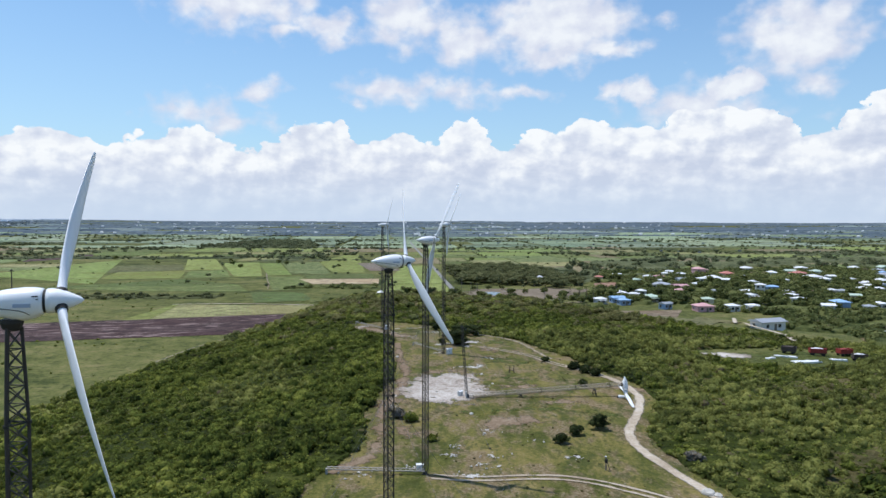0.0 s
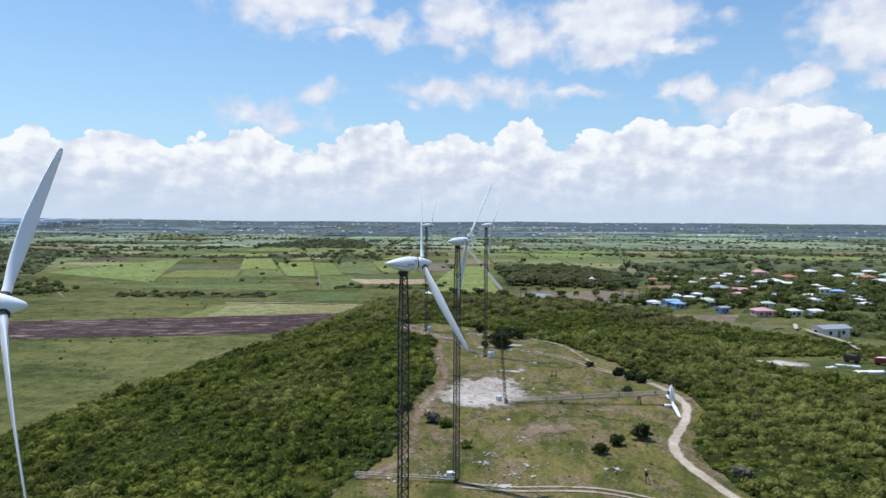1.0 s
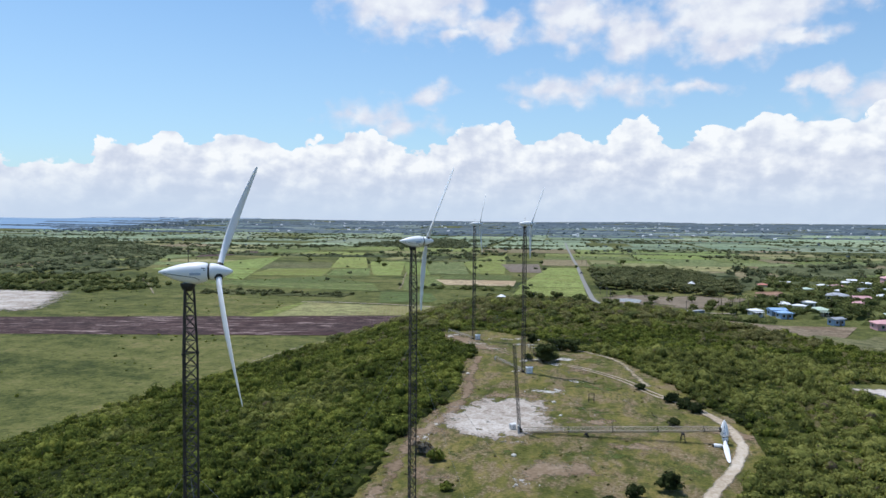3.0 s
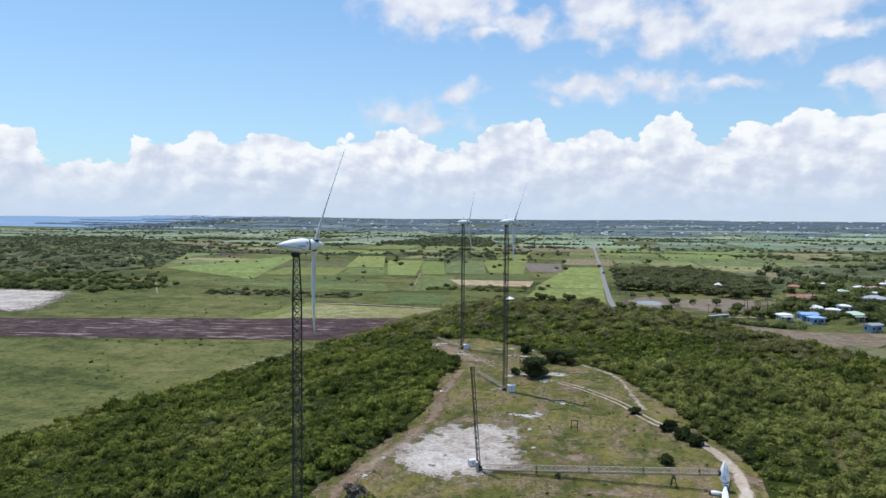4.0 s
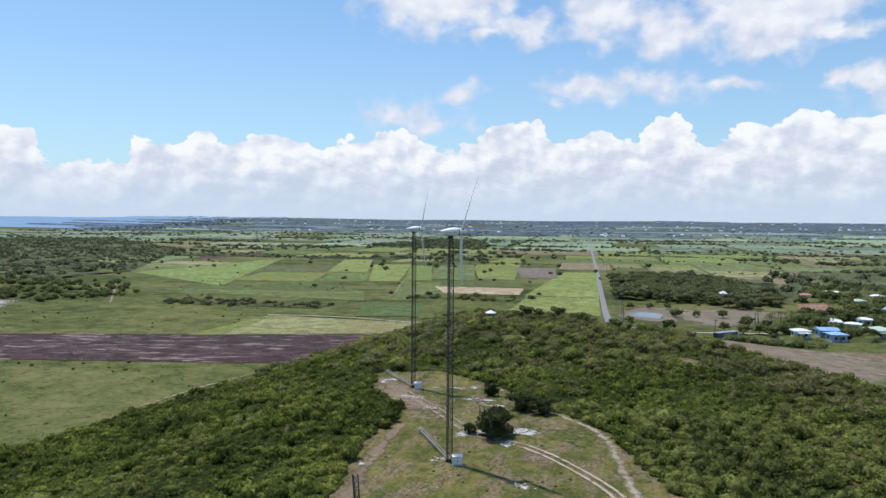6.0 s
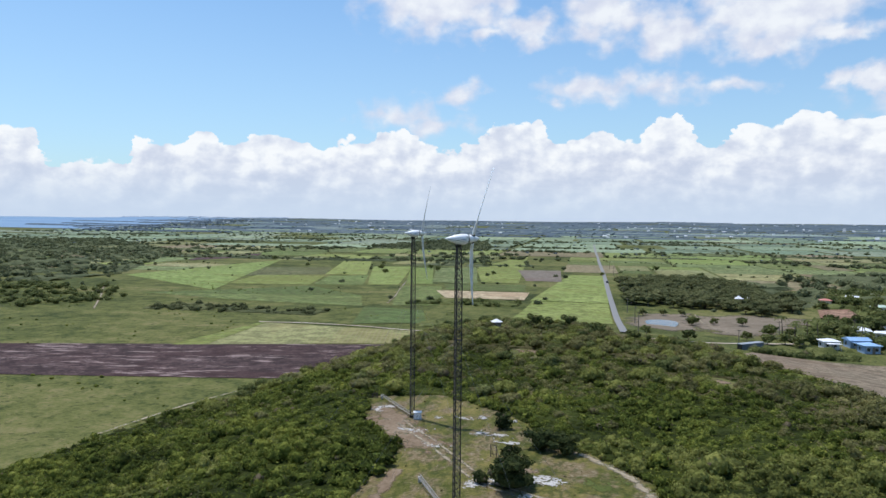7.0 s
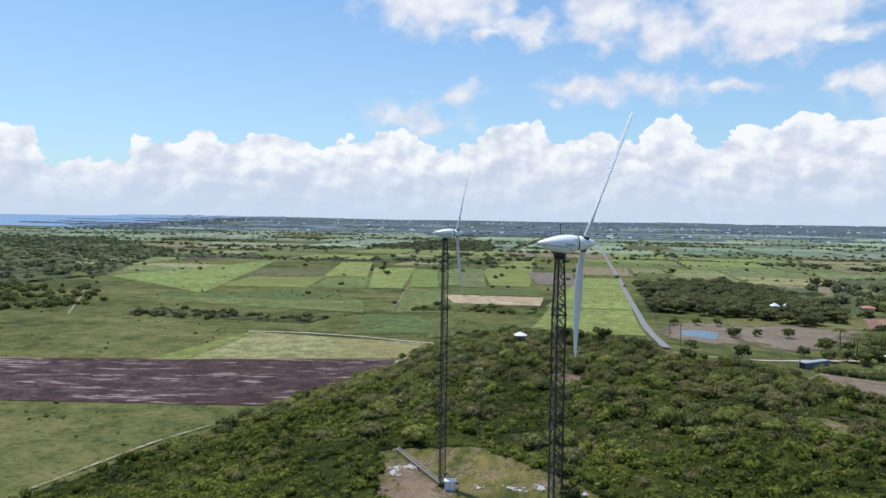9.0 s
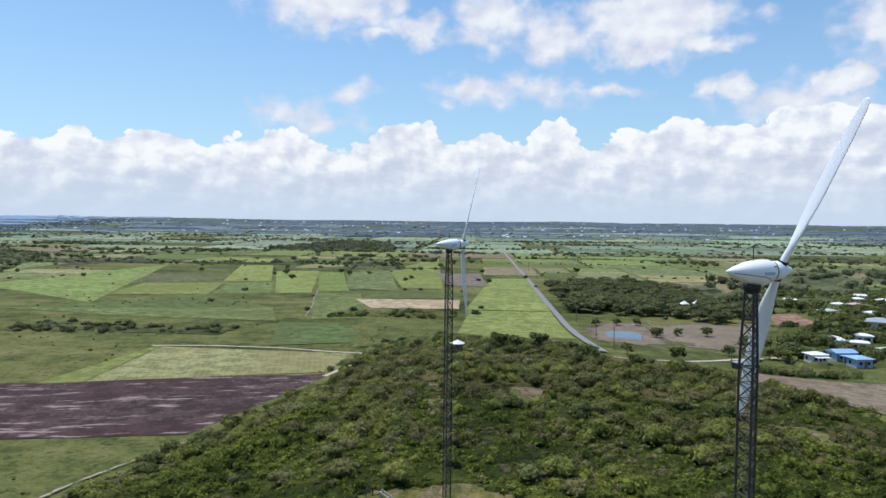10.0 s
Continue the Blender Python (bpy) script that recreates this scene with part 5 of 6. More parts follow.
# the turbine that has been lowered to the ground, its gin pole standing up
FX, FY = 4.4, 120.6
fz = gz(FX, FY)
head_end = Vector((31.8, 122.2, gz(31.8, 122.2) + 2.05))
foot = Vector((FX, FY, fz + 0.35))
d = (head_end - foot).normalized()
down = Vector((0, 0, -1))
down = (down - d * down.dot(d)).normalized()
side = d.cross(down)
M = Matrix.Translation(foot) @ Matrix((down, side, d)).transposed().to_4x4()
low = empty("wind_turbine", M, "lowered wind turbine lying on its lattice mast, spinner to the ground", "wind turbine", "wind turbines on the ridge")
build_mast(low, RUST_TAN, RUST_TAN, 27.0)
build_head(low, Matrix.Translation((0, 0, 27.45)), radians(98), 0, 2.2)
inv = M.inverted()
bm = bmesh.new()
truss(bm, inv @ Vector((FX, FY, fz + 0.3)), inv @ Vector((FX - 0.9, FY - 0.1, fz + 12.4)), 0.46, 18, 0.045)
part("gin_pole", bm, GALV, low, "grey lattice gin pole standing upright")
for k in (-1, 1):
    bm = bmesh.new()
    rod(bm, inv @ Vector((FX - 0.9, FY, fz + 12.3)), inv @ (foot + d * (17 + 5 * k)), 0.010, 4)
    part("hoist_cable", bm, CABLE, low)


def trestle(x, y, h):
    z = gz(x, y)
    root = empty("mast_trestle", Matrix.Translation((x, y, z)), "grey steel trestle holding up the lowered mast", "trestle")
    for sx in (-1, 1):
        for sy in (-1, 1):
            bm = bmesh.new()
            rod(bm, (sx * 0.35, sy * 0.45, 0), (sx * 0.1, sy * 0.3, h), 0.05, 6)
            part("leg", bm, STEEL_DARK, root)
    bm = bmesh.new()
    block(bm, (0, 0, h), (0.35, 1.1, 0.12))
    part("crossbar", bm, STEEL_DARK, root)
    for h2 in (0.5, 1.0):
        bm = bmesh.new()
        rod(bm, (0, -0.42, h2), (0, 0.42, h2), 0.035, 6)
        part("stretcher", bm, STEEL_DARK, root)
    return root


def mast_height(x):
    return foot.z + (head_end.z - foot.z) * (x - foot.x) / (head_end.x - foot.x)


for tx in (26.4, 13.6):
    ty = FY + 1.6 * (tx - FX) / 27.4
    trestle(tx, ty, mast_height(tx) - gz(tx, ty) - 0.5)


def cabinet(x, y, turn, s=1.0):
    root = empty("equipment_cabinet", pose(x, y, gz(x, y), 0, 0, turn), "white painted metal switch cabinet beside a mast foot", "cabinet", "switch cabinets at the masts")
    bm = bmesh.new()
    block(bm, (0, 0, 0.07), (1.3 * s, 1.0 * s, 0.14))
    part("plinth", bm, CONCRETE, root)
    bm = bmesh.new()
    block(bm, (0, 0, 0.14 + 0.5 * s), (1.15 * s, 0.85 * s, 1.0 * s))
    bmesh.ops.bevel(bm, geom=bm.edges[:], offset=0.025, segments=2, affect="EDGES")
    part("body", bm, CABINET_GREY, root)
    bm = bmesh.new()
    rings = [[(-.66 * s, y0 * s, 0.14 + z0 * s) for y0, z0 in ((-.52, 1.0), (.52, 1.0), (.52, 1.05), (0, 1.22), (-.52, 1.05))], [(.66 * s, y0 * s, 0.14 + z0 * s) for y0, z0 in ((-.52, 1.0), (.52, 1.0), (.52, 1.05), (0, 1.22), (-.52, 1.05))]]
    loft(bm, rings)
    part("roof", bm, WHITE_ROOF, root, "white sheet roof")
    for k in (-1, 1):
        bm = bmesh.new()
        block(bm, (k * 0.28 * s, -0.435 * s, 0.14 + 0.5 * s), (0.5 * s, 0.03, 0.86 * s))
        door = part("door", bm, WHITE_ROOF, root)
        bm = bmesh.new()
        block(bm, (k * 0.08 * s, -0.465 * s, 0.14 + 0.5 * s), (0.03, 0.03, 0.14))
        part("handle", bm, STEEL_DARK, door)
    return root


cabinet(1.75, 157.4, 20)
cabinet(-15.0, 194.2, 12)
cabinet(-2.6, 87.9, 5, 0.7)
cabinet(3.3, 121.7, 40, 0.7)
cabinet(-5.2, 54.0, 10, 0.9)


def marker_post(x, y):
    root = empty("control_post", Matrix.Translation((x, y, gz(x, y))), "dark weathered post with a small box", "post")
    bm = bmesh.new()
    block(bm, (0, 0, 0.85), (0.14, 0.14, 1.7))
    part("post", bm, WOOD_POST, root)
    bm = bmesh.new()
    block(bm, (0, -0.12, 1.25), (0.36, 0.18, 0.5))
    bmesh.ops.bevel(bm, geom=bm.edges[:], offset=0.02, segments=1, affect="EDGES")
    part("box", bm, STEEL_DARK, root)
    bm = bmesh.new()
    rod(bm, (0.55, 0.25, 0), (0.04, 0, 1.45), 0.05, 6)
    part("brace", bm, WOOD_POST, root)
    bm = bmesh.new()
    block(bm, (-0.03, 0, 1.76), (0.24, 0.2, 0.12))
    bmesh.ops.bevel(bm, geom=bm.edges[:], offset=0.02, segments=1, affect="EDGES")
    part("cap", bm, WHITE_ROOF, root, "white cap")
    return root


def shell_cover(x, y, turn):
    """A nose cover taken off a turbine, lying on its side with its dark mouth open."""
    root = empty("nose_cover", pose(x, y, gz(x, y) + 0.26, 0, 0, turn), "white fibreglass nose cover lying in the grass by the lowered turbine", "cover")
    bm = bmesh.new()
    outline = [(-0.95, 0.02), (-0.88, 0.10), (-0.65, 0.19), (-0.3, 0.26), (0.1, 0.28), (0.5, 0.25)]
    loft(bm, [[(a, b * math.cos(k * math.tau / 14), b * math.sin(k * math.tau / 14)) for k in range(14)] for a, b in outline])
    part("shell", bm, SHELL, root)
    bm = bmesh.new()
    outline = [(0.504, 0.20), (0.58, 0.17), (0.72, 0.15)]
    loft(bm, [[(a, b * math.cos(k * math.tau / 14), b * math.sin(k * math.tau / 14)) for k in range(14)] for a, b in outline])
    part("collar", bm, STEEL_DARK, root, "dark steel collar")
    return root


def cable_stand(x, y, turn, h=1.5):
    root = empty("cable_stand", pose(x, y, gz(x, y), 0, 0, turn), "rusty steel cable anchor stand in the grass", "stand", "anchor stands")
    for k in (-1, 1):
        bm = bmesh.new()
        rod(bm, (k * 0.42, 0, 0), (k * 0.42, 0, h), 0.055, 6)
        part("upright", bm, DARK_RUST, root)
        bm = bmesh.new()
        rod(bm, (k * 0.42, 0.7, 0), (k * 0.42, 0, h * 0.85), 0.035, 6)
        part("brace", bm, DARK_RUST, root)
    for z in (0.55, h - 0.04):
        bm = bmesh.new()
        rod(bm, (-0.5, 0, z), (0.5, 0, z), 0.045, 6)
        part("crossbar", bm, DARK_RUST, root)
    return root


marker_post(20.6, 88.2)
shell_cover(30.7, 120.7, 178)
cable_stand(13.9, 139.2, 10)
cable_stand(-0.1, 179.8, -20, 1.7)
cable_stand(-26.0, 204.6, 40, 0.9)


def boulder(x, y, s, seed):
    r = np.random.RandomState(seed)
    bm = bmesh.new()
    bmesh.ops.create_icosphere(bm, subdivisions=2, radius=s)
    for v in bm.verts:
        v.co *= 1 + 0.28 * noise.noise(v.co * 1.6 / s + Vector((seed, 0, 0)))
        v.co.z *= 0.6
    me = bpy.data.meshes.new("boulder")
    bm.to_mesh(me)
    bm.free()
    me.materials.append(ROCK)
    ob = new("boulder", me)
    ob.matrix_world = pose(x, y, gz(x, y) + s * 0.25, 0, 0, r.uniform(0, 360))
    return tagged(ob, "rough white limestone boulder beside the dirt track", "rock", "boulders by the track")


for k, (x, y, s) in enumerate([(30.6, 80.9, 0.8), (31.5, 80.2, 0.55), (33.0, 78.0, 0.4), (9.5, 130.2, 0.3), (7.9, 137.6, 0.35), (-7.8, 121.3, 0.3), (-1.5, 196.8, 0.6), (-0.4, 197.3, 0.4), (4.8, 111.5, 0.35), (-9.5, 154, 0.4)]):
    boulder(x, y, s, k)

# ---------------------------------------------------------------- single trees and bushes


def crown_mesh(name, seed, radius, height, lift, lobes, cards, size, mat, squash=0.7):
    r = np.random.RandomState(seed)
    L = [(0, 0, lift + height * 0.5, radius * 0.62)] + ([(0, 0, lift + height * 0.2, radius * 0.72)] if lift < 0.4 else [])
    for i in range(lobes):
        a = i * 2.4 + r.uniform(-0.5, 0.5)
        q = radius * math.sqrt((i + 0.7) / lobes) * 0.78
        L.append((q * math.cos(a), q * math.sin(a), lift + height * r.uniform(0.16, 0.70), radius * r.uniform(0.30, 0.46)))
    v, t, q = card_cloud(r, L, cards * 2, size * 0.9, squash, 0.80)
    return mesh_object(name, v, [t, q], mat)


def trunk_mesh(seed, h, r0, spread, limbs=4):
    r = np.random.RandomState(seed)
    bm = bmesh.new()
    p = Vector((0, 0, -0.3))
    for i in range(3):
        q = p + Vector((r.uniform(-.12, .12) * h, r.uniform(-.12, .12) * h, h / 3 + 0.1))
        bmesh.ops.create_cone(bm, cap_ends=True, segments=8, radius1=r0 * (1 - i * 0.2), radius2=r0 * (0.8 - i * 0.2), depth=(q - p).length * 1.04, matrix=Matrix.Translation((p + q) / 2) @ (q - p).to_track_quat("Z", "Y").to_matrix().to_4x4())
        p = q
    for k in range(limbs):
        a = k * 6.283 / limbs + r.uniform(-.4, .4)
        s = p * r.uniform(0.55, 1.0)
        e = p + Vector((math.cos(a) * spread * 0.6, math.sin(a) * spread * 0.6, h * r.uniform(0.25, 0.6)))
        bmesh.ops.create_cone(bm, cap_ends=True, segments=6, radius1=r0 * 0.45, radius2=r0 * 0.15, depth=(e - s).length, matrix=Matrix.Translation((s + e) / 2) @ (e - s).to_track_quat("Z", "Y").to_matrix().to_4x4())
    return bm


def tree(name, seed, radius, height, label, category, mat, trunk_h, lobes=10, cards=260, size=0.3, group="", squash=0.75):
    root = empty(name, Matrix(), label, category, group)
    part("trunk", trunk_mesh(seed, max(trunk_h, 0.4), radius * 0.06 + 0.04, radius), BARK, root)
    c = crown_mesh("crown", seed, radius, height - trunk_h * 0.8, trunk_h * 0.8, lobes, cards, size, mat, squash)
    c.parent = root
    return root


def set_at(root, x, y, turn=0.0, s=1.0):
    root.matrix_world = pose(x, y, gz(x, y), 0, 0, turn) @ Matrix.Scale(s, 4)
    return root


set_at(tree("tree", 11, 2.9, 5.0, "dense dark green tree standing on bare limestone", "tree", LEAF_DARK, 0.3, 18, 640, 0.26), 3.9, 170.0)
for k, (x, y, rad, hh, text, mat) in enumerate([
        (0.3, 170.4, 1.0, 1.7, "small dark bush beside a bare patch", LEAF_DARK), (-1.4, 193.2, 1.7, 2.6, "round green bush on the crest clearing", LEAF_DARK),
        (5.4, 185.2, 2.4, 3.4, "large dark green bush at the clearing edge", LEAF_DARK), (8.8, 184.0, 2.3, 3.2, "large dark green bush at the clearing edge", LEAF_DARK), (2.0, 180.5, 1.4, 1.9, "low green bush by a track", LEAF_DARK),
        (23.4, 104.4, 1.55, 3.1, "dark round bush standing alone in grass", LEAF_DARK), (16.7, 98.2, 1.15, 1.6, "low dark bush in dry grass", LEAF_DARK), (19.4, 101.6, 1.15, 1.5, "low dark bush in dry grass", LEAF_DARK),
        (28.3, 139.6, 1.5, 1.6, "dark bush beside the dirt track", LEAF_DARK), (29.9, 137.3, 1.4, 1.5, "dark bush beside the dirt track", LEAF_DARK), (25.9, 129.0, 1.0, 1.2, "dark bush beside the lowered mast", LEAF_DARK), (22.0, 149.9, 0.9, 1.2, "small dark bush by the track", LEAF_DARK),
        (26.7, 142.8, 1.4, 1.5, "dark bush beside the dirt track", LEAF_DARK), (-4.6, 108.0, 1.3, 1.4, "green bush beside a mast", LEAF_SHRUB), (-6.6, 109.6, 1.4, 1.7, "grey leafless dry bush", LEAF_GREY), (32.6, 91.0, 1.3, 1.6, "grey leafless dry bush at the track", LEAF_GREY), (-1.2, 99.0, 0.8, 0.9, "small green bush in dry grass", LEAF_SHRUB)]):
    set_at(tree("bush", 30 + k, rad, hh, text, "bush", mat, 0.3, 7, 230, 0.22), x, y, 40 * k)

GROVE_TREES = [tree("umbrella_tree", 200 + k, 5.0, 6.0, "broad olive green umbrella tree in a grove", "tree", LEAF_GROVE, 1.6, 14, 240, 0.42, "trees of the grove", 0.7) for k in range(4)]
ROUND_TREES = [tree("tree", 220 + k, 3.4, 5.6, "rounded dark green tree on the plain", "tree", LEAF_TREE, 1.4, 8, 120, 0.62, "trees on the plain", 0.8) for k in range(4)]
r = np.random.RandomState(21)
pts = jitter_grid(-8, 100, 420, 605, 8.0, 9)
pts = pts[inside(GROVE, pts[:, 0], pts[:, 1]) & (line_distance(ROAD_LINE, pts[:, 0], pts[:, 1]) > 8.5) & (np.hypot(pts[:, 0] - 68, pts[:, 1] - 477) > 10)]
for k, (x, y) in enumerate(pts):
    t0 = GROVE_TREES[k % 4]
    if k < 4:
        set_at(t0, x, y, 70 * k, r.uniform(0.85, 1.2))
    else:
        s = r.uniform(0.75, 1.25)
        set_at(copy_thing(t0, Matrix()), x, y, r.uniform(0, 360), s)
ALONE = [(33, 330), (20, 334), (4, 330), (0, 327), (-5, 331), (16, 292), (6, 299), (38, 391), (40, 397), (47, 398), (19, 421), (28, 424), (36, 424), (-34, 331), (-40, 329), (-20, 322), (-16, 327), (-12, 331),
         (-188, 640), (-170, 600), (-150, 655), (-205, 690), (-90, 620), (-10, 640), (30, 700), (-140, 640), (-260, 650), (-330, 720), (60, 640), (130, 660), (58, 400), (66, 356), (70, 352), 
         (70, 356), (64, 372), (72, 378), (84, 388), (90, 396), (98, 410), (60, 352), (54, 356)]
for k, (x, y) in enumerate(ALONE):
    s = r.uniform(0.55, 0.95)
    t0 = ROUND_TREES[k % 4]
    set_at(t0 if k < 4 else copy_thing(t0, Matrix()), x, y, r.uniform(0, 360), s)


def palm(seed):
    q = np.random.RandomState(seed)
    root = empty("palm_tree", Matrix(), "tall green coconut palm among houses", "palm tree", "palms of the village")
    bm = bmesh.new()
    rod(bm, (0, 0, -0.3), (0.25, 0.1, 3.4), 0.15, 7)
    rod(bm, (0.25, 0.1, 3.35), (0.35, 0.3, 6.6), 0.11, 7)
    part("trunk", bm, BARK, root)
    for k in range(11):
        a = k * 2.4
        bm = bmesh.new()
        up = q.uniform(0.2, 1.0)
        prev = None
        for u in np.linspace(0, 1, 5):
            rr = 2.4 * u
            zz = 6.6 + up * u * 1.6 - 1.9 * u * u
            w = 0.30 * math.sin(math.pi * min(0.97, u + 0.12)) + 0.03
            c = Vector((0.35 + rr * math.cos(a), 0.3 + rr * math.sin(a), zz))
            s = Vector((-math.sin(a), math.cos(a), 0)) * w
            row = [bm.verts.new(c - s - Vector((0, 0, 0.14 * w / 0.3))), bm.verts.new(c), bm.verts.new(c + s - Vector((0, 0, 0.14 * w / 0.3)))]
            if prev:
                bm.faces.new((prev[0], row[0], row[1], prev[1]))
                bm.faces.new((prev[1], row[1], row[2], prev[2]))
            prev = row
        part("frond", bm, LEAF_TREE, root)
    return root


P0 = palm(1)
for k, (x, y) in enumerate([(70, 362), (75, 366), (68, 371), (80, 372), (86, 384), (74, 380), (92, 366), (120, 392), (134, 410), (104, 420)]):
    set_at(P0 if k == 0 else copy_thing(P0, Matrix()), x, y, 50 * k, r.uniform(0.8, 1.25))

# ---------------------------------------------------------------- where the houses stand
W, C, B, K = WHITE_WALL, CREAM_WALL, BLUE_WALL, PINK_WALL
rw, rg, rr, rk, rb, rn = WHITE_ROOF, GREY_ROOF, RED_ROOF, PINK_ROOF, BLUE_ROOF, GREEN_ROOF
q = np.random.RandomState(17)
HOUSES = []


def row_of_houses(wall, roof, *places):
    for x, y, wide in places:
        HOUSES.append((x, y, wide - 0.9, min(8.0, wide * q.uniform(0.62, 0.85)), wall, roof))


row_of_houses(W, rw, (80, 357, 6.0), (98, 389, 8.0), (112, 399, 6.5), (128, 517, 6.3), (146, 502, 6.0), (147, 469, 6.0), (167, 530, 6.0), (176, 548, 6.0), (178, 526, 6.9), (178, 484, 6.7), (189, 494, 9.7), (190, 475, 7.8), (160, 444, 6.0), (136, 331, 6.0), (173, 401, 6.6), (165, 379, 6.0), (185, 411, 6.0), (194, 396, 6.0), (183, 363, 6.0), (228, 472, 6.0), (203, 462, 6.0))
row_of_houses(W, rw, (263, 502, 12.3), (262, 483, 7.5), (279, 508, 6.0), (224, 407, 6.0), (273, 456, 8.2), (250, 421, 6.0), (264, 436, 7.1), (258, 417, 6.2), (279, 484, 6.0), (146, 332, 6.0), (182, 333, 6.0), (211, 341, 6.7))
row_of_houses(C, rw, (104, 383, 6.0), (188, 380, 6.0))
row_of_houses(B, rb, (90, 363, 7.4), (91, 353, 6.0), (199, 426, 7.7), (196, 348, 9.1), (340, 544, 6.2))
row_of_houses(C, rn, (109, 369, 8.5), (129, 473, 7.7), (135, 359, 6.0), (221, 378, 6.0))
row_of_houses(C, rr, (110, 495, 6.0), (214, 532, 9.6))
row_of_houses(K, rk, (154, 502, 6.0), (144, 428, 9.1), (136, 403, 6.6), (122, 330, 8.6), (197, 543, 11.6))
row_of_houses(B, rg, (107, 338, 6.0), (277, 445, 6.0))
row_of_houses(C, rg, (136, 439, 11.5), (215, 505, 6.0))
row_of_houses(W, rg, (162, 479, 6.7), (155, 401, 6.0), (228, 403, 6.0), (200, 330, 6.0))
row_of_houses(W, rw, (76, 491, 6.0), (156, 238, 9.0))
for k in range(60):
    x, y = q.uniform(250, 440), q.uniform(400, 640)
    if inside(VILLAGE, x, y) and all(math.dist((x, y), h[:2]) > 18 for h in HOUSES):
        HOUSES.append((x, y, q.uniform(7, 11), q.uniform(6, 8), (W, W, C, K)[k % 4], (rw, rg, rw, rr, rw, rn)[k % 6]))

# ---------------------------------------------------------------- woods, hedges and scattered scrub
FAR = [shrub_shape(120 + s, lobes=0, cards=26, size=0.50) for s in range(8)]


def clear_of_houses(x, y, gap):
    """Keeps the ground round houses open, most of all on their southern side."""
    ok = ~inside([(90, 426), (99, 472), (120, 480), (114, 430)], x, y)
    for h in HOUSES:
        ok &= np.hypot(x - h[0], (y - h[1] + 1.5) * 0.85) > gap + 0.45 * h[2]
    return ok


def thicket(poly, cell, top, keep, seed, label, mat):
    """A continuous ragged canopy with gaps over part of an area."""
    t = np.random.RandomState(seed)
    X, Y = np.meshgrid(np.arange(poly[:, 0].min(), poly[:, 0].max(), cell), np.arange(poly[:, 1].min(), poly[:, 1].max(), cell))
    f = np.array([noise.noise((x * 0.13 / cell, y * 0.13 / cell, seed)) + 0.5 * noise.noise((x * 0.4 / cell, y * 0.4 / cell, seed)) for x, y in zip(X.ravel(), Y.ravel())]).reshape(X.shape)
    ok = inside(poly, X, Y) & (f * 0.9 + t.uniform(-.12, .12, X.shape) < keep * 0.9 - 0.42)
    ok &= (line_distance(ROAD_LINE, X, Y) > 6 + cell) & clear_of_houses(X, Y, 3.4)
    if not ok.any():
        return
    X, Y = X + t.uniform(-.35, .35, X.shape) * cell, Y + t.uniform(-.35, .35, X.shape) * cell
    Z = land(X, Y) + np.where(ok, top * t.uniform(0.5, 1.3, X.shape), -1.0)
    i = np.arange(X.size).reshape(X.shape)
    f4 = np.stack([i[:-1, :-1], i[:-1, 1:], i[1:, 1:], i[1:, :-1]], -1).reshape(-1, 4)
    f4 = f4[ok.ravel()[f4].any(1)]
    tagged(mesh_object("thicket", np.stack([X.ravel(), Y.ravel(), Z.ravel()], -1), f4, mat), label, "scrub", kind="stuff")


def woods(poly, gap, lo, hi, seed, label, keep=1.0, shapes=None, mat=None, tall=1.0, canopy=0.75):
    poly = np.asarray(poly, float)
    p = jitter_grid(poly[:, 0].min(), poly[:, 0].max(), poly[:, 1].min(), poly[:, 1].max(), gap, seed)
    p = p[inside(poly, p[:, 0], p[:, 1])]
    q = np.random.RandomState(seed)
    if len(p):
        p = p[clear_of_houses(p[:, 0], p[:, 1], 0.8 + 0.6 * hi)]
    f = np.array([noise.noise((x * 0.35 / gap, y * 0.35 / gap, seed)) for x, y in p])
    p = p[(q.rand(len(p)) * 0.7 + f * 0.6 + 0.15) < keep * 0.75]
    if canopy:
        thicket(poly, gap * 0.5, 0.5 * (lo + hi) * canopy * tall, keep, seed, label, mat or LEAF_FAR)
    if len(p):
        s = q.uniform(lo, hi, len(p))
        scatter("woods", shapes or FAR, p, s, mat or LEAF_FAR, label, "woods", tall=s * tall, seed=seed)


woods([(-345, 440), (-345, 520), (-520, 830), (-900, 1150), (-1300, 800), (-600, 420)], 7, 1.0, 2.4, 1, "dark green scrub woods on the plain", 0.5)
woods([(-330, 352), (-262, 352), (-235, 395), (-290, 450), (-420, 430)], 5, 1.0, 2.3, 2, "dark scrub beside a quarry floor", 0.6, SHRUBS_LOW, LEAF_TREE, canopy=0)
woods([(-205, 366), (-120, 372), (-118, 388), (-200, 392)], 3.2, 0.6, 1.6, 3, "low olive scrub between fields", 0.6, SHRUBS_LOW, LEAF_GROVE, canopy=0.4)
woods([(-72, 352), (-25, 342), (-18, 366), (-40, 376), (-66, 374)], 4.2, 0.8, 1.7, 4, "dark scrub and small trees below the ridge", 0.5, SHRUBS_LOW, LEAF_TREE)
woods([(-96, 424), (-40, 432), (-38, 452), (-70, 448), (-92, 440)], 4.0, 0.8, 1.7, 15, "dark scrub beside a bare plot", 0.6, SHRUBS_LOW, LEAF_TREE)
woods([(-40, 318), (-66, 318), (-60, 346), (-20, 345), (12, 326), (-10, 318)], 3.6, 0.9, 1.9, 5, "dark scrub along the foot of the ridge", 0.4, SHRUBS_LOW, LEAF_TREE)
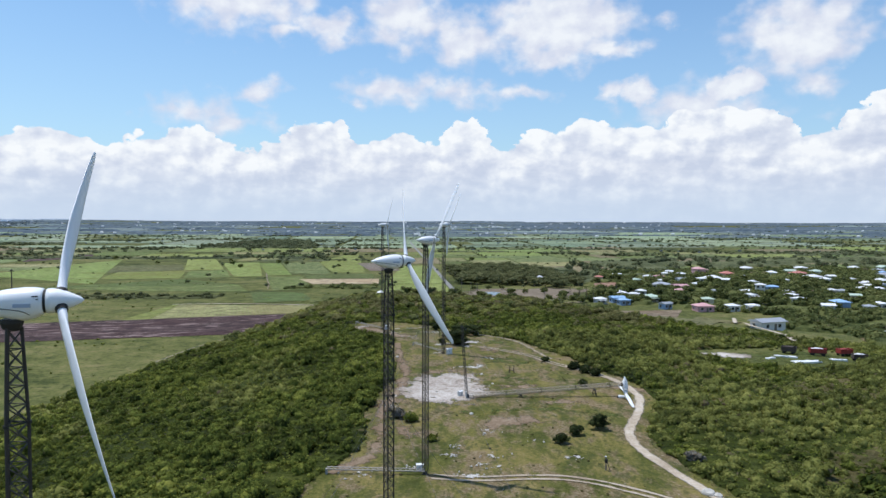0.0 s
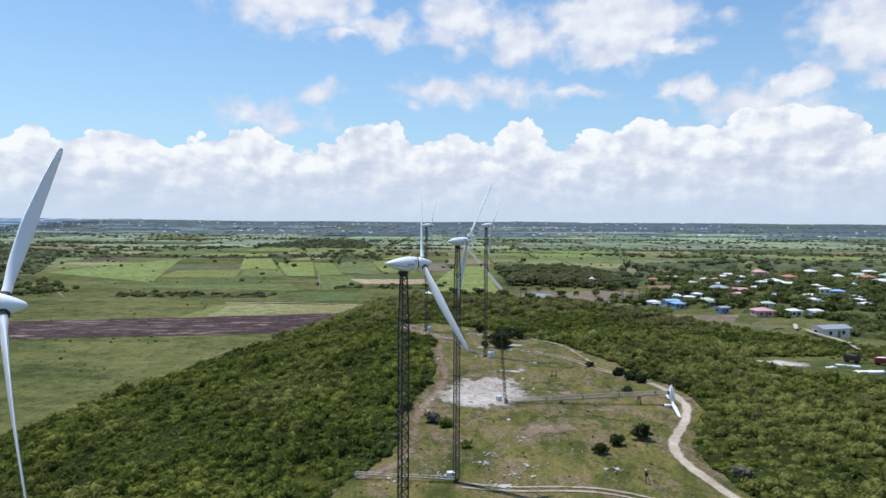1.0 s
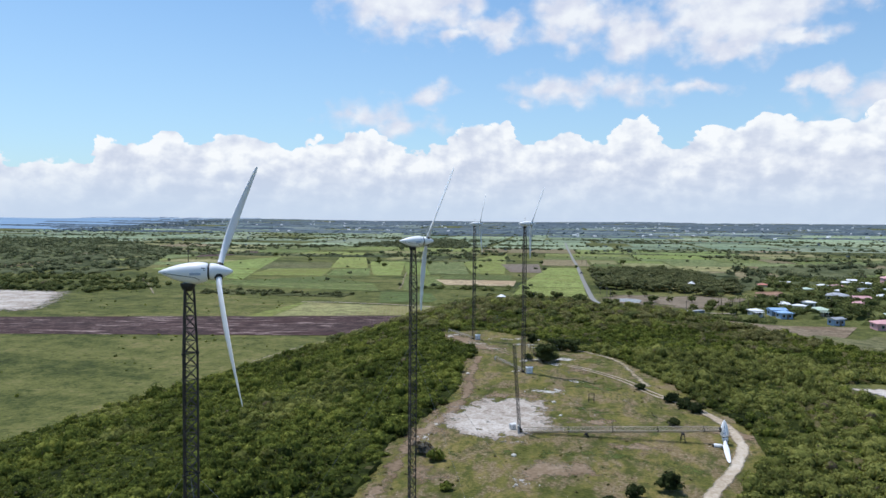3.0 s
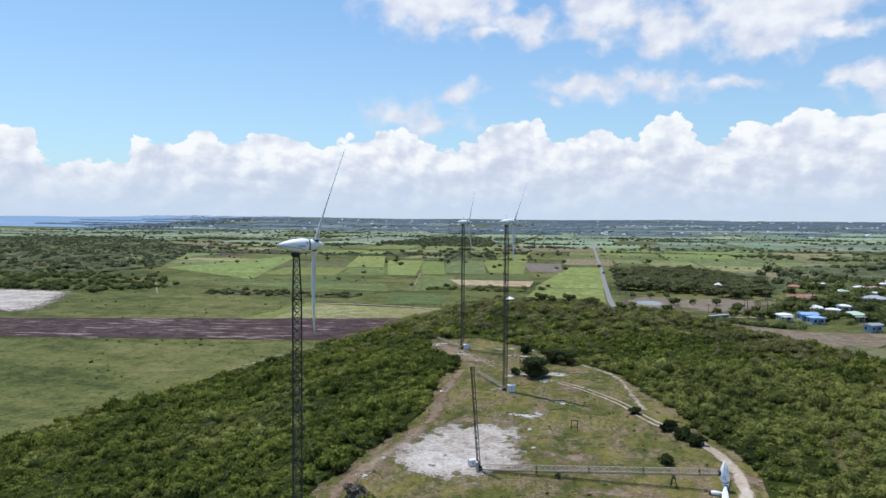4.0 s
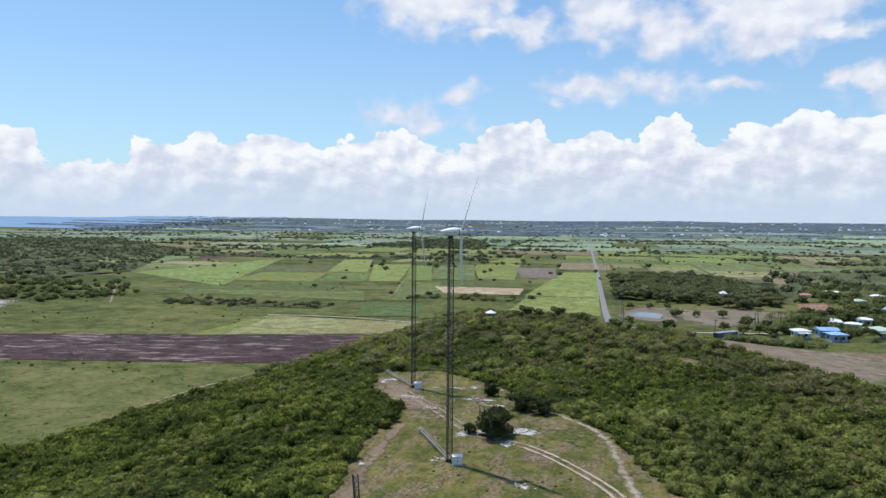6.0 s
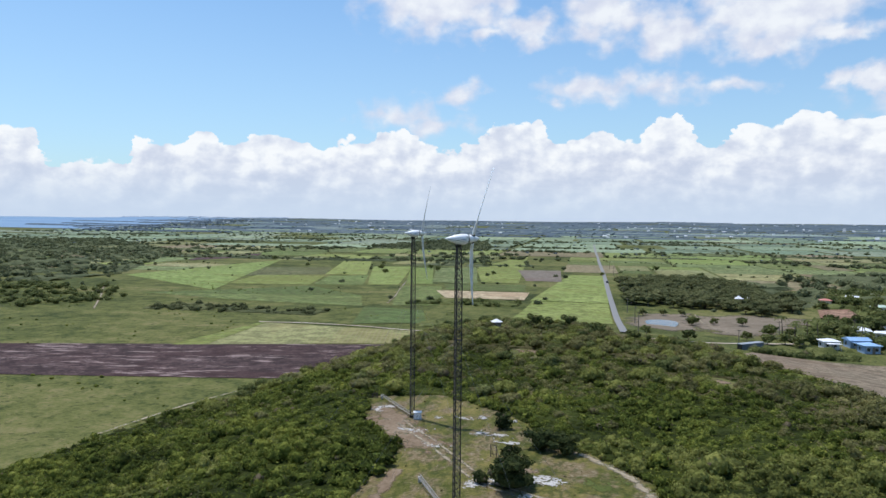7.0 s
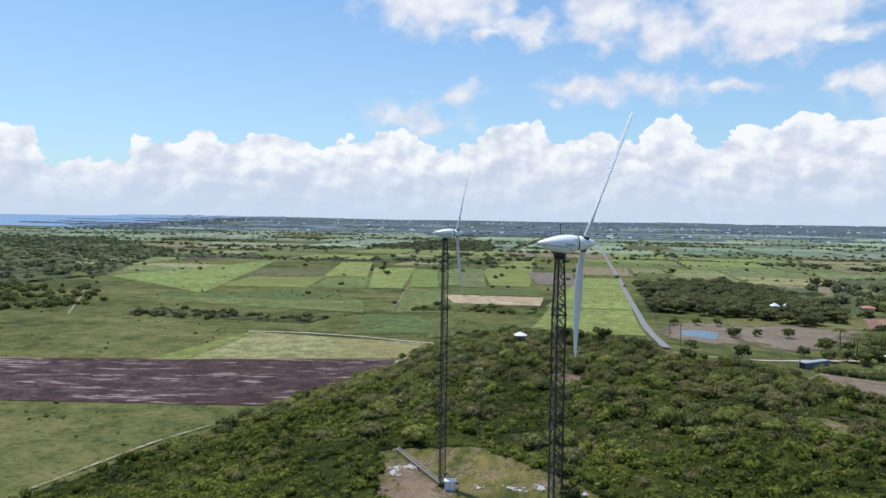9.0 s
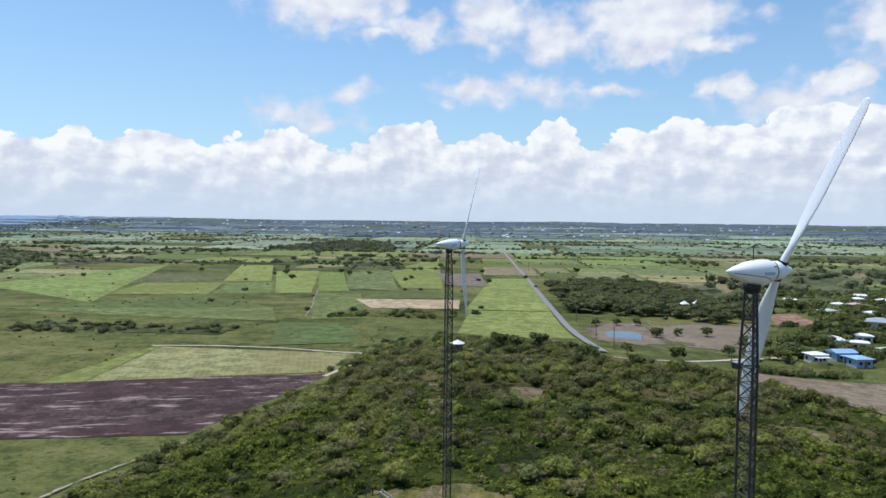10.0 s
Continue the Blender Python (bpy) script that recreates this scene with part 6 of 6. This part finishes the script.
woods(VILLAGE, 6.0, 1.2, 2.9, 6, "dark green trees between village houses", 0.9, CLUMPS, LEAF_TREE)
q = np.random.RandomState(77)
pts = jitter_grid(72, 300, 345, 600, 10.5, 71)
pts = pts[inside(VILLAGE, pts[:, 0], pts[:, 1]) & clear_of_houses(pts[:, 0], pts[:, 1], 1.5) & (q.rand(len(pts)) < 0.6)][:150]
for k, (x, y) in enumerate(pts):
    t0 = copy_thing(ROUND_TREES[k % 4], Matrix())
    t0["label"] = "rounded dark green tree between village houses"
    set_at(t0, x, y, q.uniform(0, 360), q.uniform(0.6, 1.1))
woods([(112, 352), (128, 325), (170, 270), (240, 330)], 6.5, 1.2, 2.6, 7, "green trees on the village edge", 0.6, CLUMPS, LEAF_TREE)
woods([(96, 200), (112, 232), (140, 300), (240, 330), (260, 230), (175, 150), (120, 150), (115, 185), (150, 262), (128, 262)], 5.5, 1.0, 2.4, 8, "green trees and scrub round a farmyard", 0.66, CLUMPS, LEAF_TREE)
woods([(50, 323), (51, 328), (82, 338), (84, 334)], 1.9, 1.1, 1.6, 9, "clipped dark green hedge along a pasture", 0.98, SHRUBS_LOW, LEAF_TREE)
woods([(46, 256), (58, 234), (66, 220), (70, 223), (60, 240), (50, 260)], 4.2, 0.6, 1.2, 10, "dark scrub at the edge of a dry pasture", 0.5, SHRUBS_LOW, LEAF_OLIVE)
woods([(5, 395), (19, 395), (17, 372), (13, 345), (9, 372)], 5, 0.7, 1.5, 11, "bushes between the road and the pond", 0.4, CLUMPS, LEAF_TREE)
woods([(85, 470), (104, 490), (190, 560), (330, 640), (520, 640), (700, 820), (200, 760), (70, 600)], 13, 1.6, 3.8, 12, "dark trees beyond the village", 0.5)
# this wood is added where a cloud's shadow darkens the plain
woods([(-352, 1040), (-180, 1015), (-190, 1110), (-240, 1290), (-330, 1310)], 9, 2.0, 3.6, 14, "dense wood filling a cloud-shaded band far on the plain", 0.85, None, LEAF_FAR)
woods([(240, 330), (420, 470), (600, 600), (1000, 800), (1100, 500), (500, 200)], 13, 2.0, 4.2, 13, "dark woods beyond the village", 0.55)
q = np.random.RandomState(31)
for k in range(34):
    cy = 560 + 1250 * q.rand() ** 1.1
    cx = q.uniform(-0.95, 0.75) * cy
    a, b = q.uniform(30, 150), q.uniform(8, 28)
    if abs(cx + 5) < 60 and cy < 800:
        continue
    if not inside(SEA_ZONE, cx, cy):
        woods([turned(cx - a + 0 * cy, cy - b - cx * 0.07), turned(cx + a, cy - b * 0.6 - cx * 0.07), turned(cx + a * 0.8, cy + b - cx * 0.07), turned(cx - a * 0.7, cy + b * 0.8 - cx * 0.07)], 9, 0.8, 2.1, 40 + k, "dark strip of scrub and trees on the plain", 0.6)
pts = []
for a, b in HEDGES:
    n = int(math.dist(a, b) / (7 if a[1] < 950 else 28))
    u = q.rand(n)[:, None]
    pts.append(np.array(a) * (1 - u) + np.array(b) * u + q.normal(scale=1.2, size=(n, 2)))
pts = np.concatenate(pts)
pts = pts[~inside(SEA_ZONE, pts[:, 0], pts[:, 1])]
s = np.where(pts[:, 1] < 950, q.uniform(0.3, 0.95, len(pts)), q.uniform(0.8, 2.2, len(pts)))
scatter("hedgerows", FAR, pts, s, LEAF_FAR, "dark green hedgerows between the fields", "hedges")
pts = np.stack([q.uniform(-0.9, 0.8, 650), 420 + 1500 * q.rand(650) ** 0.8], -1)
pts[:, 0] *= pts[:, 1]
pts = pts[~inside(SEA_ZONE, pts[:, 0], pts[:, 1]) & (np.abs(pts[:, 0] + 0.05 * pts[:, 1] - 25) > 16)]
scatter("scattered_trees", FAR, pts, q.uniform(0.5, 1.8, len(pts)), LEAF_FAR, "scattered dark trees over the plain", "trees", seed=4)
# far woods: bumpy bands of tree tops


def wood_band(cx, cy, a, b, cell, top, seed):
    t = np.random.RandomState(seed)
    u, v = np.meshgrid(np.arange(-a, a + cell, cell), np.arange(-b, b + cell, cell))
    edge = 1 - np.maximum(np.abs(u) / a, np.abs(v) / b)
    u = u + t.uniform(-.4, .4, u.shape) * cell
    v = v + t.uniform(-.4, .4, v.shape) * cell + 0.35 * b * np.sin(u * 0.011 + seed)
    x, y = u + cx, v + cy
    z = land(x, y) + np.where(edge > 0.02, top * t.uniform(0.55, 1.35, u.shape), -2.0)
    i = np.arange(u.size).reshape(u.shape)
    f = np.stack([i[:-1, :-1], i[:-1, 1:], i[1:, 1:], i[1:, :-1]], -1).reshape(-1, 4)
    return np.stack([x.ravel(), y.ravel(), z.ravel()], -1), f


V, F4, n = [], [], 0
for k in range(290):
    cy = 1600 + 2750 * q.rand() ** 0.8
    cx = q.uniform(-0.95, 0.95) * cy
    if inside(SEA_ZONE, cx, cy) or inside(SEA_ZONE, cx - 120, cy):
        continue
    grow = 0.5 + cy / 2400
    v, f = wood_band(cx, cy, q.uniform(30, 230) * grow, q.uniform(4, 22) * grow, 9 * grow, q.uniform(2.2, 4.6), k)
    V.append(v)
    F4.append(f + n)
    n += len(v)
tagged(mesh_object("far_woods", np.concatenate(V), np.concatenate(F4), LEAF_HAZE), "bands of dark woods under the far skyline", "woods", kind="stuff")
strips = []
for k in range(75):
    cy = q.uniform(760, 1700)
    c = np.array((q.uniform(-0.95, 0.95) * cy, cy))
    if not inside(SEA_ZONE, *c):
        m = q.randint(12, 40)
        strips.append(c + np.stack([q.normal(scale=q.uniform(12, 70), size=m), q.normal(scale=7, size=m)], -1))
strips = np.concatenate(strips)
s = q.uniform(1.2, 3.0, len(strips))
scatter("far_woods", FAR, strips, s, LEAF_FAR, "dark strips of woods across the plain", "woods", tall=s * 0.8, seed=33)
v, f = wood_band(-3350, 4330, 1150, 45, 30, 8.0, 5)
tagged(mesh_object("far_coast", v, f, FAR_COAST), "haze-pale far coast across the bay", "coast", kind="structure")
yy = 900 + 2700 * q.rand(1800)
xx = q.uniform(-0.95, 0.9, 1800) * yy
ok = ~inside(SEA_ZONE, xx, yy)
far = np.stack([xx[ok], yy[ok]], -1)
s = (0.5 + 1.7 * q.rand(len(far)) ** 2) * (0.7 + far[:, 1] / 4200)
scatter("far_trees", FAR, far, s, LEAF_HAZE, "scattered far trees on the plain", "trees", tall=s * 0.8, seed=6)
u = q.uniform(0.35, 1.0, 700)
shore = np.stack([np.interp(u, [0, .35, .6, 1], [-1500, -1440, -1650, -2180]) + q.uniform(0, 240, 700), np.interp(u, [0, .35, .6, 1], [900, 1600, 2220, 3600]) + q.uniform(-90, 30, 700)], -1)
s = q.uniform(1.5, 3.2, 700)
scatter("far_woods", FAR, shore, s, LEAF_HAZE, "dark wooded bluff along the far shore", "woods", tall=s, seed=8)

pts = jitter_grid(-250, -110, 405, 496, 5.5, 44)
pts = pts[(inside(KNOWN[3], pts[:, 0], pts[:, 1]) | inside(KNOWN[4], pts[:, 0], pts[:, 1])) & (q.rand(len(pts)) < 0.6)]
scatter("weeds", FAR, pts, 0.15 + 0.4 * q.rand(len(pts)) ** 2, LEAF_SHRUB, "green weeds dotted over a rough field", "weeds", seed=12)
stones = [(x + size * 1.3 * u, y + size * v) for x, y, size in WHITES for u, v in q.normal(scale=0.6, size=(5, 2))]
lump = [(ICO_V * q.uniform(0.6, 1.2, (12, 1)) * (1, 0.8, 0.6), ICO_F, np.zeros((0, 4), int)) for k in range(5)]
scatter("stones", lump, np.array(stones), q.uniform(0.05, 0.24, len(stones)), ROCK, "loose white limestone pieces in the grass", "stones", sink=-0.12, seed=13)
tufts = jitter_grid(-24, 36, 78, 206, 2.4, 45)
wide = np.array([noise.noise((x * 0.18, y * 0.18, 9)) for x, y in tufts])
tufts = tufts[inside(CLEAR, tufts[:, 0], tufts[:, 1]) & (wide + q.uniform(-.4, .4, len(tufts)) > 0.1) & (line_distance(CREST, tufts[:, 0], tufts[:, 1]) > 2.0) & (np.hypot(tufts[:, 0], (tufts[:, 1] - 128)) > 12)]
size = q.uniform(0.07, 0.18, len(tufts))
scatter("grass_tufts", SHRUBS_LOW, tufts, size, GRASS_TUFT, "low grass tufts and weeds in the clearing", "grass", sink=0.0, seed=14)

# small weeds and low bushes on the left meadow
pts = jitter_grid(-330, -60, 90, 420, 5.5, 14)
left = np.interp(pts[:, 1], *zip(*FOOT))
f = np.array([noise.noise((x * 0.02, y * 0.04, 5)) for x, y in pts])
pts = pts[(pts[:, 0] < left - 2) & (f + q.uniform(-.3, .3, len(f)) > 0.12) & ~inside(KNOWN[0], pts[:, 0], pts[:, 1]) & ~inside(KNOWN[1], pts[:, 0], pts[:, 1])]
scatter("weeds", FAR, pts, 0.1 + 0.4 * q.rand(len(pts)) ** 3, LEAF_SHRUB, "low green weeds dotted over the meadow", "weeds", seed=11)

# ---------------------------------------------------------------- village and farm


def pane(parent, x, y, z, w, h, face):
    """A framed dark window let into a wall; face: 0 along x, 1 along y."""
    bm = bmesh.new()
    size = (w + 0.16, 0.06, h + 0.16) if face == 0 else (0.06, w + 0.16, h + 0.16)
    block(bm, (x, y, z), size)
    win = part("window", bm, WHITE_WALL, parent)
    bm = bmesh.new()
    size = (w, 0.10, h) if face == 0 else (0.10, w, h)
    block(bm, (x, y, z), size)
    part("pane", bm, GLASS_DARK, win)


def house(x, y, w, d, turn, wall, roof, label, storeys=1, hip=True, porch=False):
    h = 2.5 * storeys + 0.1
    root = empty("house", pose(x, y, gz(x, y), 0, 0, turn), label, "house", "village houses")
    bm = bmesh.new()
    block(bm, (0, 0, h / 2 - 0.3), (w, d, h + 0.6))
    part("wall", bm, wall, root)
    bm = bmesh.new()
    o, rise = 0.55, min(w, d) * 0.20
    ridge = max(0.05, (w - d) / 2) if hip else w / 2 + o
    hx, hy = w / 2 + o, d / 2 + o
    lo = [bm.verts.new(p) for p in ((-hx, -hy, h), (hx, -hy, h), (hx, hy, h), (-hx, hy, h))]
    up = [bm.verts.new(p) for p in ((-hx, -hy, h + 0.12), (hx, -hy, h + 0.12), (hx, hy, h + 0.12), (-hx, hy, h + 0.12))]
    a, b = bm.verts.new((-ridge, 0, h + rise)), bm.verts.new((ridge, 0, h + rise))
    bm.faces.new(lo[::-1])
    for i in range(4):
        bm.faces.new((lo[i], lo[(i + 1) % 4], up[(i + 1) % 4], up[i]))
    bm.faces.new((up[0], up[1], b, a))
    bm.faces.new((up[1], up[2], b))
    bm.faces.new((up[2], up[3], a, b))
    bm.faces.new((up[3], up[0], a))
    part("roof", bm, roof, root)
    for s in range(storeys):
        z = 1.4 + 2.5 * s
        for k in range(max(2, int(w / 3.2))):
            px = -w / 2 + (k + 0.5) * w / max(2, int(w / 3.2))
            pane(root, px, -d / 2 - 0.01, z, 1.1, 1.1, 0)
        for k in (-1, 1):
            pane(root, k * (w / 2 + 0.01), 0.15 * d, z, 1.0, 1.1, 1)
    bm = bmesh.new()
    block(bm, (w * 0.08, -d / 2 - 0.03, 1.0), (0.95, 0.09, 2.05))
    part("door", bm, WOOD_POST, root)
    if porch:
        bm = bmesh.new()
        block(bm, (0, -d / 2 - 1.3, h - 0.45), (w * 0.9, 2.4, 0.10), Matrix.Identity(4))
        part("porch_roof", bm, roof, root)
        for k in range(4):
            bm = bmesh.new()
            block(bm, (w * 0.4 * (k / 1.5 - 1), -d / 2 - 2.35, h / 2 - 0.35), (0.14, 0.14, h - 0.3))
            part("porch_post", bm, WHITE_WALL, root)
    return root


NAMES = {rw: "white", rg: "grey", rr: "faded red", rk: "faded pink", rb: "light blue", rn: "pale green"}
WALLS = {W: "white", C: "cream", B: "blue", K: "pink"}
q = np.random.RandomState(18)
for k, (x, y, w, d, wall, roof) in enumerate(HOUSES):
    text = f"small {WALLS[wall]} walled house with a {NAMES[roof]} roof among trees"
    house(x, y, w, d, float(q.choice([-8, 4, 12, 84, 30, -20])), wall, roof, text, 2 if k in (16, 50) else 1, k % 4 != 3, k % 5 == 0)

house(104.2, 226, 9.6, 5.0, 20, WHITE_WALL, GREY_ROOF, "long low white farmhouse with a grey-blue metal roof", 1, False)

V, T = [], []
n = 0
HAMLETS = [(q.uniform(-0.7, 0.85), 1900 + 2200 * q.rand()) for k in range(26)]
for k in range(240):
    hx, hy = HAMLETS[k % 26]
    yy = hy + q.normal(scale=90) if k % 3 else 1700 + 2500 * q.rand()
    xx = hx * yy + q.normal(scale=150) if k % 3 else q.uniform(-0.75, 0.85) * yy
    if inside(SEA_ZONE, xx, yy):
        continue
    w, d, h = q.uniform(5, 10), q.uniform(4, 7), q.uniform(2.2, 3.6)
    z = gz(xx, yy)
    V += [(xx + sx * w / 2, yy + sy * d / 2, z + zz) for zz in (0, h) for sx, sy in ((-1, -1), (1, -1), (1, 1), (-1, 1))] + [(xx - w / 2, yy, z + h + 1.3), (xx + w / 2, yy, z + h + 1.3)]
    T += [[n + a for a in f] for f in ((0, 1, 5), (0, 5, 4), (1, 2, 6), (1, 6, 5), (2, 3, 7), (2, 7, 6), (3, 0, 4), (3, 4, 7), (4, 5, 9), (4, 9, 8), (6, 7, 8), (6, 8, 9), (4, 8, 7), (5, 6, 9))]
    n += 10
tagged(mesh_object("far_houses", V, np.array(T), WHITE_ROOF), "tiny white far houses scattered under the skyline", "houses", kind="stuff")

# round cistern hut with a pale cone roof at the foot of the ridge
hut = empty("round_hut", Matrix.Translation((-27.4, 318.5, gz(-27.4, 318.5))) @ Matrix.Scale(0.86, 4), "small round grey hut with a pale cone roof", "hut")
bm = bmesh.new()
bmesh.ops.create_cone(bm, cap_ends=True, segments=12, radius1=1.75, radius2=1.75, depth=5.2, matrix=Matrix.Translation((0, 0, 0.0)))
part("wall", bm, plain("grey cistern wall", (0.17, 0.165, 0.16), 0.9, 0, 0.2, 1.5), hut)
bm = bmesh.new()
bmesh.ops.create_cone(bm, cap_ends=True, segments=12, radius1=2.4, radius2=0.1, depth=1.1, matrix=Matrix.Translation((0, 0, 3.15)))
part("roof", bm, WHITE_ROOF, hut, "pale cone roof")
bm = bmesh.new()
block(bm, (0.1, -1.74, 0.9), (0.8, 0.12, 1.8))
part("door", bm, DARK_RUST, hut)

# two white pavilions beyond the grove


def pavilion(x, y):
    root = empty("pavilion", pose(x, y, gz(x, y), 0, 0, 20), "white pointed tent pavilion beyond the grove", "pavilion", "pavilions")
    for sx in (-1, 1):
        for sy in (-1, 1):
            bm = bmesh.new()
            block(bm, (sx * 1.6, sy * 1.6, 1.6), (0.12, 0.12, 3.3))
            part("post", bm, WHITE_WALL, root)
    bm = bmesh.new()
    bmesh.ops.create_cone(bm, cap_ends=True, segments=4, radius1=2.7, radius2=0.08, depth=1.5, matrix=Matrix.Translation((0, 0, 4.1)) @ Matrix.Rotation(math.pi / 4, 4, "Z"))
    part("roof", bm, WHITE_ROOF, root)
    bm = bmesh.new()
    block(bm, (0, 0, 0.12), (4.2, 4.2, 0.24))
    part("floor_slab", bm, CONCRETE, root)
    return root


pavilion(66.4, 479.2)
pavilion(73.0, 482.0)

# long container shed with a pole
shed = empty("container_shed", pose(51.8, 332.0, gz(51.8, 332) + 0.05, 0, 0, 42) @ Matrix.Scale(0.8, 4), "long blue-grey corrugated container shed on grass", "shed")
bm = bmesh.new()
for k in range(30):
    block(bm, (-5.8 + k * 0.4, 0, 1.35), (0.22, 2.56 if k % 2 else 2.46, 2.6))
block(bm, (0, 0, 1.35), (12.0, 2.44, 2.56))
part("body", bm, plain("blue grey container paint", (0.13, 0.17, 0.22), 0.5, 0.0, 0.2, 0.6), shed)
bm = bmesh.new()
block(bm, (0, 0, 2.74), (12.3, 2.75, 0.14))
part("roof", bm, GREY_ROOF, shed)
for k in (-1, 1):
    bm = bmesh.new()
    block(bm, (-6.04, k * 0.6, 1.35), (0.08, 1.1, 2.3))
    part("door_leaf", bm, STEEL_DARK, shed)


def utility_pole(x, y, turn, h=7.5):
    root = empty("utility_pole", pose(x, y, gz(x, y), 0, 0, turn), "grey timber utility pole with a crossarm", "utility pole", "utility poles")
    bm = bmesh.new()
    bmesh.ops.create_cone(bm, cap_ends=True, segments=8, radius1=0.16, radius2=0.10, depth=h + 0.4, matrix=Matrix.Translation((0, 0, h / 2 - 0.2)))
    part("pole", bm, WOOD_POST, root)
    bm = bmesh.new()
    block(bm, (0, 0, h - 0.5), (1.5, 0.12, 0.12))
    arm = part("crossarm", bm, WOOD_POST, root)
    for k in (-1, 0, 1):
        bm = bmesh.new()
        bmesh.ops.create_cone(bm, cap_ends=True, segments=6, radius1=0.06, radius2=0.04, depth=0.16, matrix=Matrix.Translation((0.62 * k, 0, h - 0.37)))
        part("insulator", bm, GLASS_DARK, arm)
    return root


for k, (x, y) in enumerate([(48.5, 333.5), (17.5, 345), (16.0, 385), (12.2, 430), (9.2, 480), (6, 530), (2.5, 585), (-2, 650), (-8, 720), (66, 366), (95, 385), (123, 400), (137, 205)]):
    utility_pole(x, y, 5, 6.0 if k == 0 else 7.0)


def car(x, y, turn, paint, label):
    root = empty("car", pose(x, y, gz(x, y) + 0.46, 0, 0, turn), label, "car")
    bm = bmesh.new()
    loft(bm, [[(sx, yy, zz) for sx, zz in ((-w, 0.35), (w, 0.35), (w, t), (-w, t))] for yy, w, t in ((-2.1, 0.75, 0.75), (-1.9, 0.82, 0.9), (1.7, 0.82, 0.95), (2.0, 0.75, 0.8))])
    part("body", bm, paint, root)
    bm = bmesh.new()
    loft(bm, [[(sx, yy, zz) for sx, zz in ((-0.75, 0.9), (0.75, 0.9), (w, t), (-w, t))] for yy, w, t in ((-1.6, 0.7, 0.95), (-0.9, 0.62, 1.45), (0.5, 0.62, 1.45), (1.1, 0.7, 0.98))])
    part("cabin", bm, GLASS_DARK, root)
    for sx in (-1, 1):
        for sy in (-1.3, 1.3):
            bm = bmesh.new()
            bmesh.ops.create_cone(bm, cap_ends=True, segments=12, radius1=0.33, radius2=0.33, depth=0.22, matrix=Matrix.Translation((sx * 0.76, sy, 0.33)) @ Matrix.Rotation(math.pi / 2, 4, "Y"))
            part("wheel", bm, TYRE, root)
    return root


car(-3.6, 579, 4, CAR_PAINT, "small dark car driving on the asphalt road")


def trailer(x, y, turn, paint, label, length=7.0, cover=None):
    root = empty("trailer", pose(x, y, gz(x, y), 0, 0, turn) @ Matrix.Scale(0.8, 4), label, "trailer", "old trailers in the farmyard")
    bm = bmesh.new()
    block(bm, (0, 0, 0.85), (length, 2.3, 0.22))
    part("bed", bm, DARK_RUST, root)
    for k in (-1, 1):
        bm = bmesh.new()
        block(bm, (0, k * 1.12, 1.55), (length, 0.08, 1.25))
        for j in range(7):
            block(bm, (-length / 2 + 0.3 + j * (length - 0.6) / 6, k * 1.19, 1.55), (0.10, 0.08, 1.25))
        part("side_board", bm, paint, root)
        bm = bmesh.new()
        block(bm, (k * length / 2, 0, 1.55), (0.08, 2.2, 1.25))
        part("end_board", bm, paint, root)
    for sx in (-0.32, 0.32):
        for sy in (-1, 1):
            bm = bmesh.new()
            bmesh.ops.create_cone(bm, cap_ends=True, segments=12, radius1=0.45, radius2=0.45, depth=0.28, matrix=Matrix.Translation((sx * length, sy * 0.95, 0.44)) @ Matrix.Rotation(math.pi / 2, 4, "X"))
            part("wheel", bm, TYRE, root)
    if cover:
        bm = bmesh.new()
        loft(bm, [[(xx, -1.0, 1.6), (xx, 1.0, 1.6), (xx, 0.6, t), (xx, -0.6, t)] for xx, t in ((-length * 0.4, 2.1), (0, 2.3), (length * 0.3, 2.15))])
        part("cover", bm, cover, root)
    return root


trailer(88.5, 166.5, -14, RED_PAINT, "faded red farm trailer with a white load", 4.4, TARP)
trailer(96.0, 168.5, 8, RED_PAINT, "faded dark red high-sided farm trailer", 4.0, RED_PAINT)
trailer(82.0, 167.0, -35, DARK_RUST, "dark rusty trailer heaped with scrap", 3.8, DARK_RUST)
trailer(95.5, 161.5, -12, DARK_RUST, "dark rusty trailer with a pale cover", 3.6, TARP)


def plastic(x, y, w, d, turn, seed):
    bm = bmesh.new()
    bmesh.ops.create_grid(bm, x_segments=10, y_segments=6, size=0.5)
    for v in bm.verts:
        e = 1 + 0.25 * noise.noise(v.co * 5 + Vector((seed, 0, 0)))
        v.co = Vector((v.co.x * w * e, v.co.y * d * e, 0.25 + 0.3 * abs(noise.noise(v.co * 6 + Vector((0, seed, 0))))))
    r2 = bmesh.ops.extrude_face_region(bm, geom=bm.faces[:])
    for v in r2["geom"]:
        if isinstance(v, bmesh.types.BMVert):
            v.co.z -= 0.35
    bmesh.ops.recalc_face_normals(bm, faces=bm.faces)
    me = bpy.data.meshes.new("plastic_sheet")
    bm.to_mesh(me)
    bm.free()
    me.materials.append(TARP)
    ob = new("plastic_sheet", me)
    ob.matrix_world = pose(x, y, gz(x, y), 0, 0, turn)
    return tagged(ob, "crumpled white plastic sheeting lying in the meadow", "sheeting", "plastic sheets by the trailers")


plastic(78.5, 161.5, 4.5, 1.2, -25, 1)
plastic(80.5, 156.0, 6.5, 1.8, 8, 2)
plastic(73.5, 158.0, 2.5, 0.9, 30, 3)
plastic(90.5, 161.0, 3.5, 1.2, -10, 4)
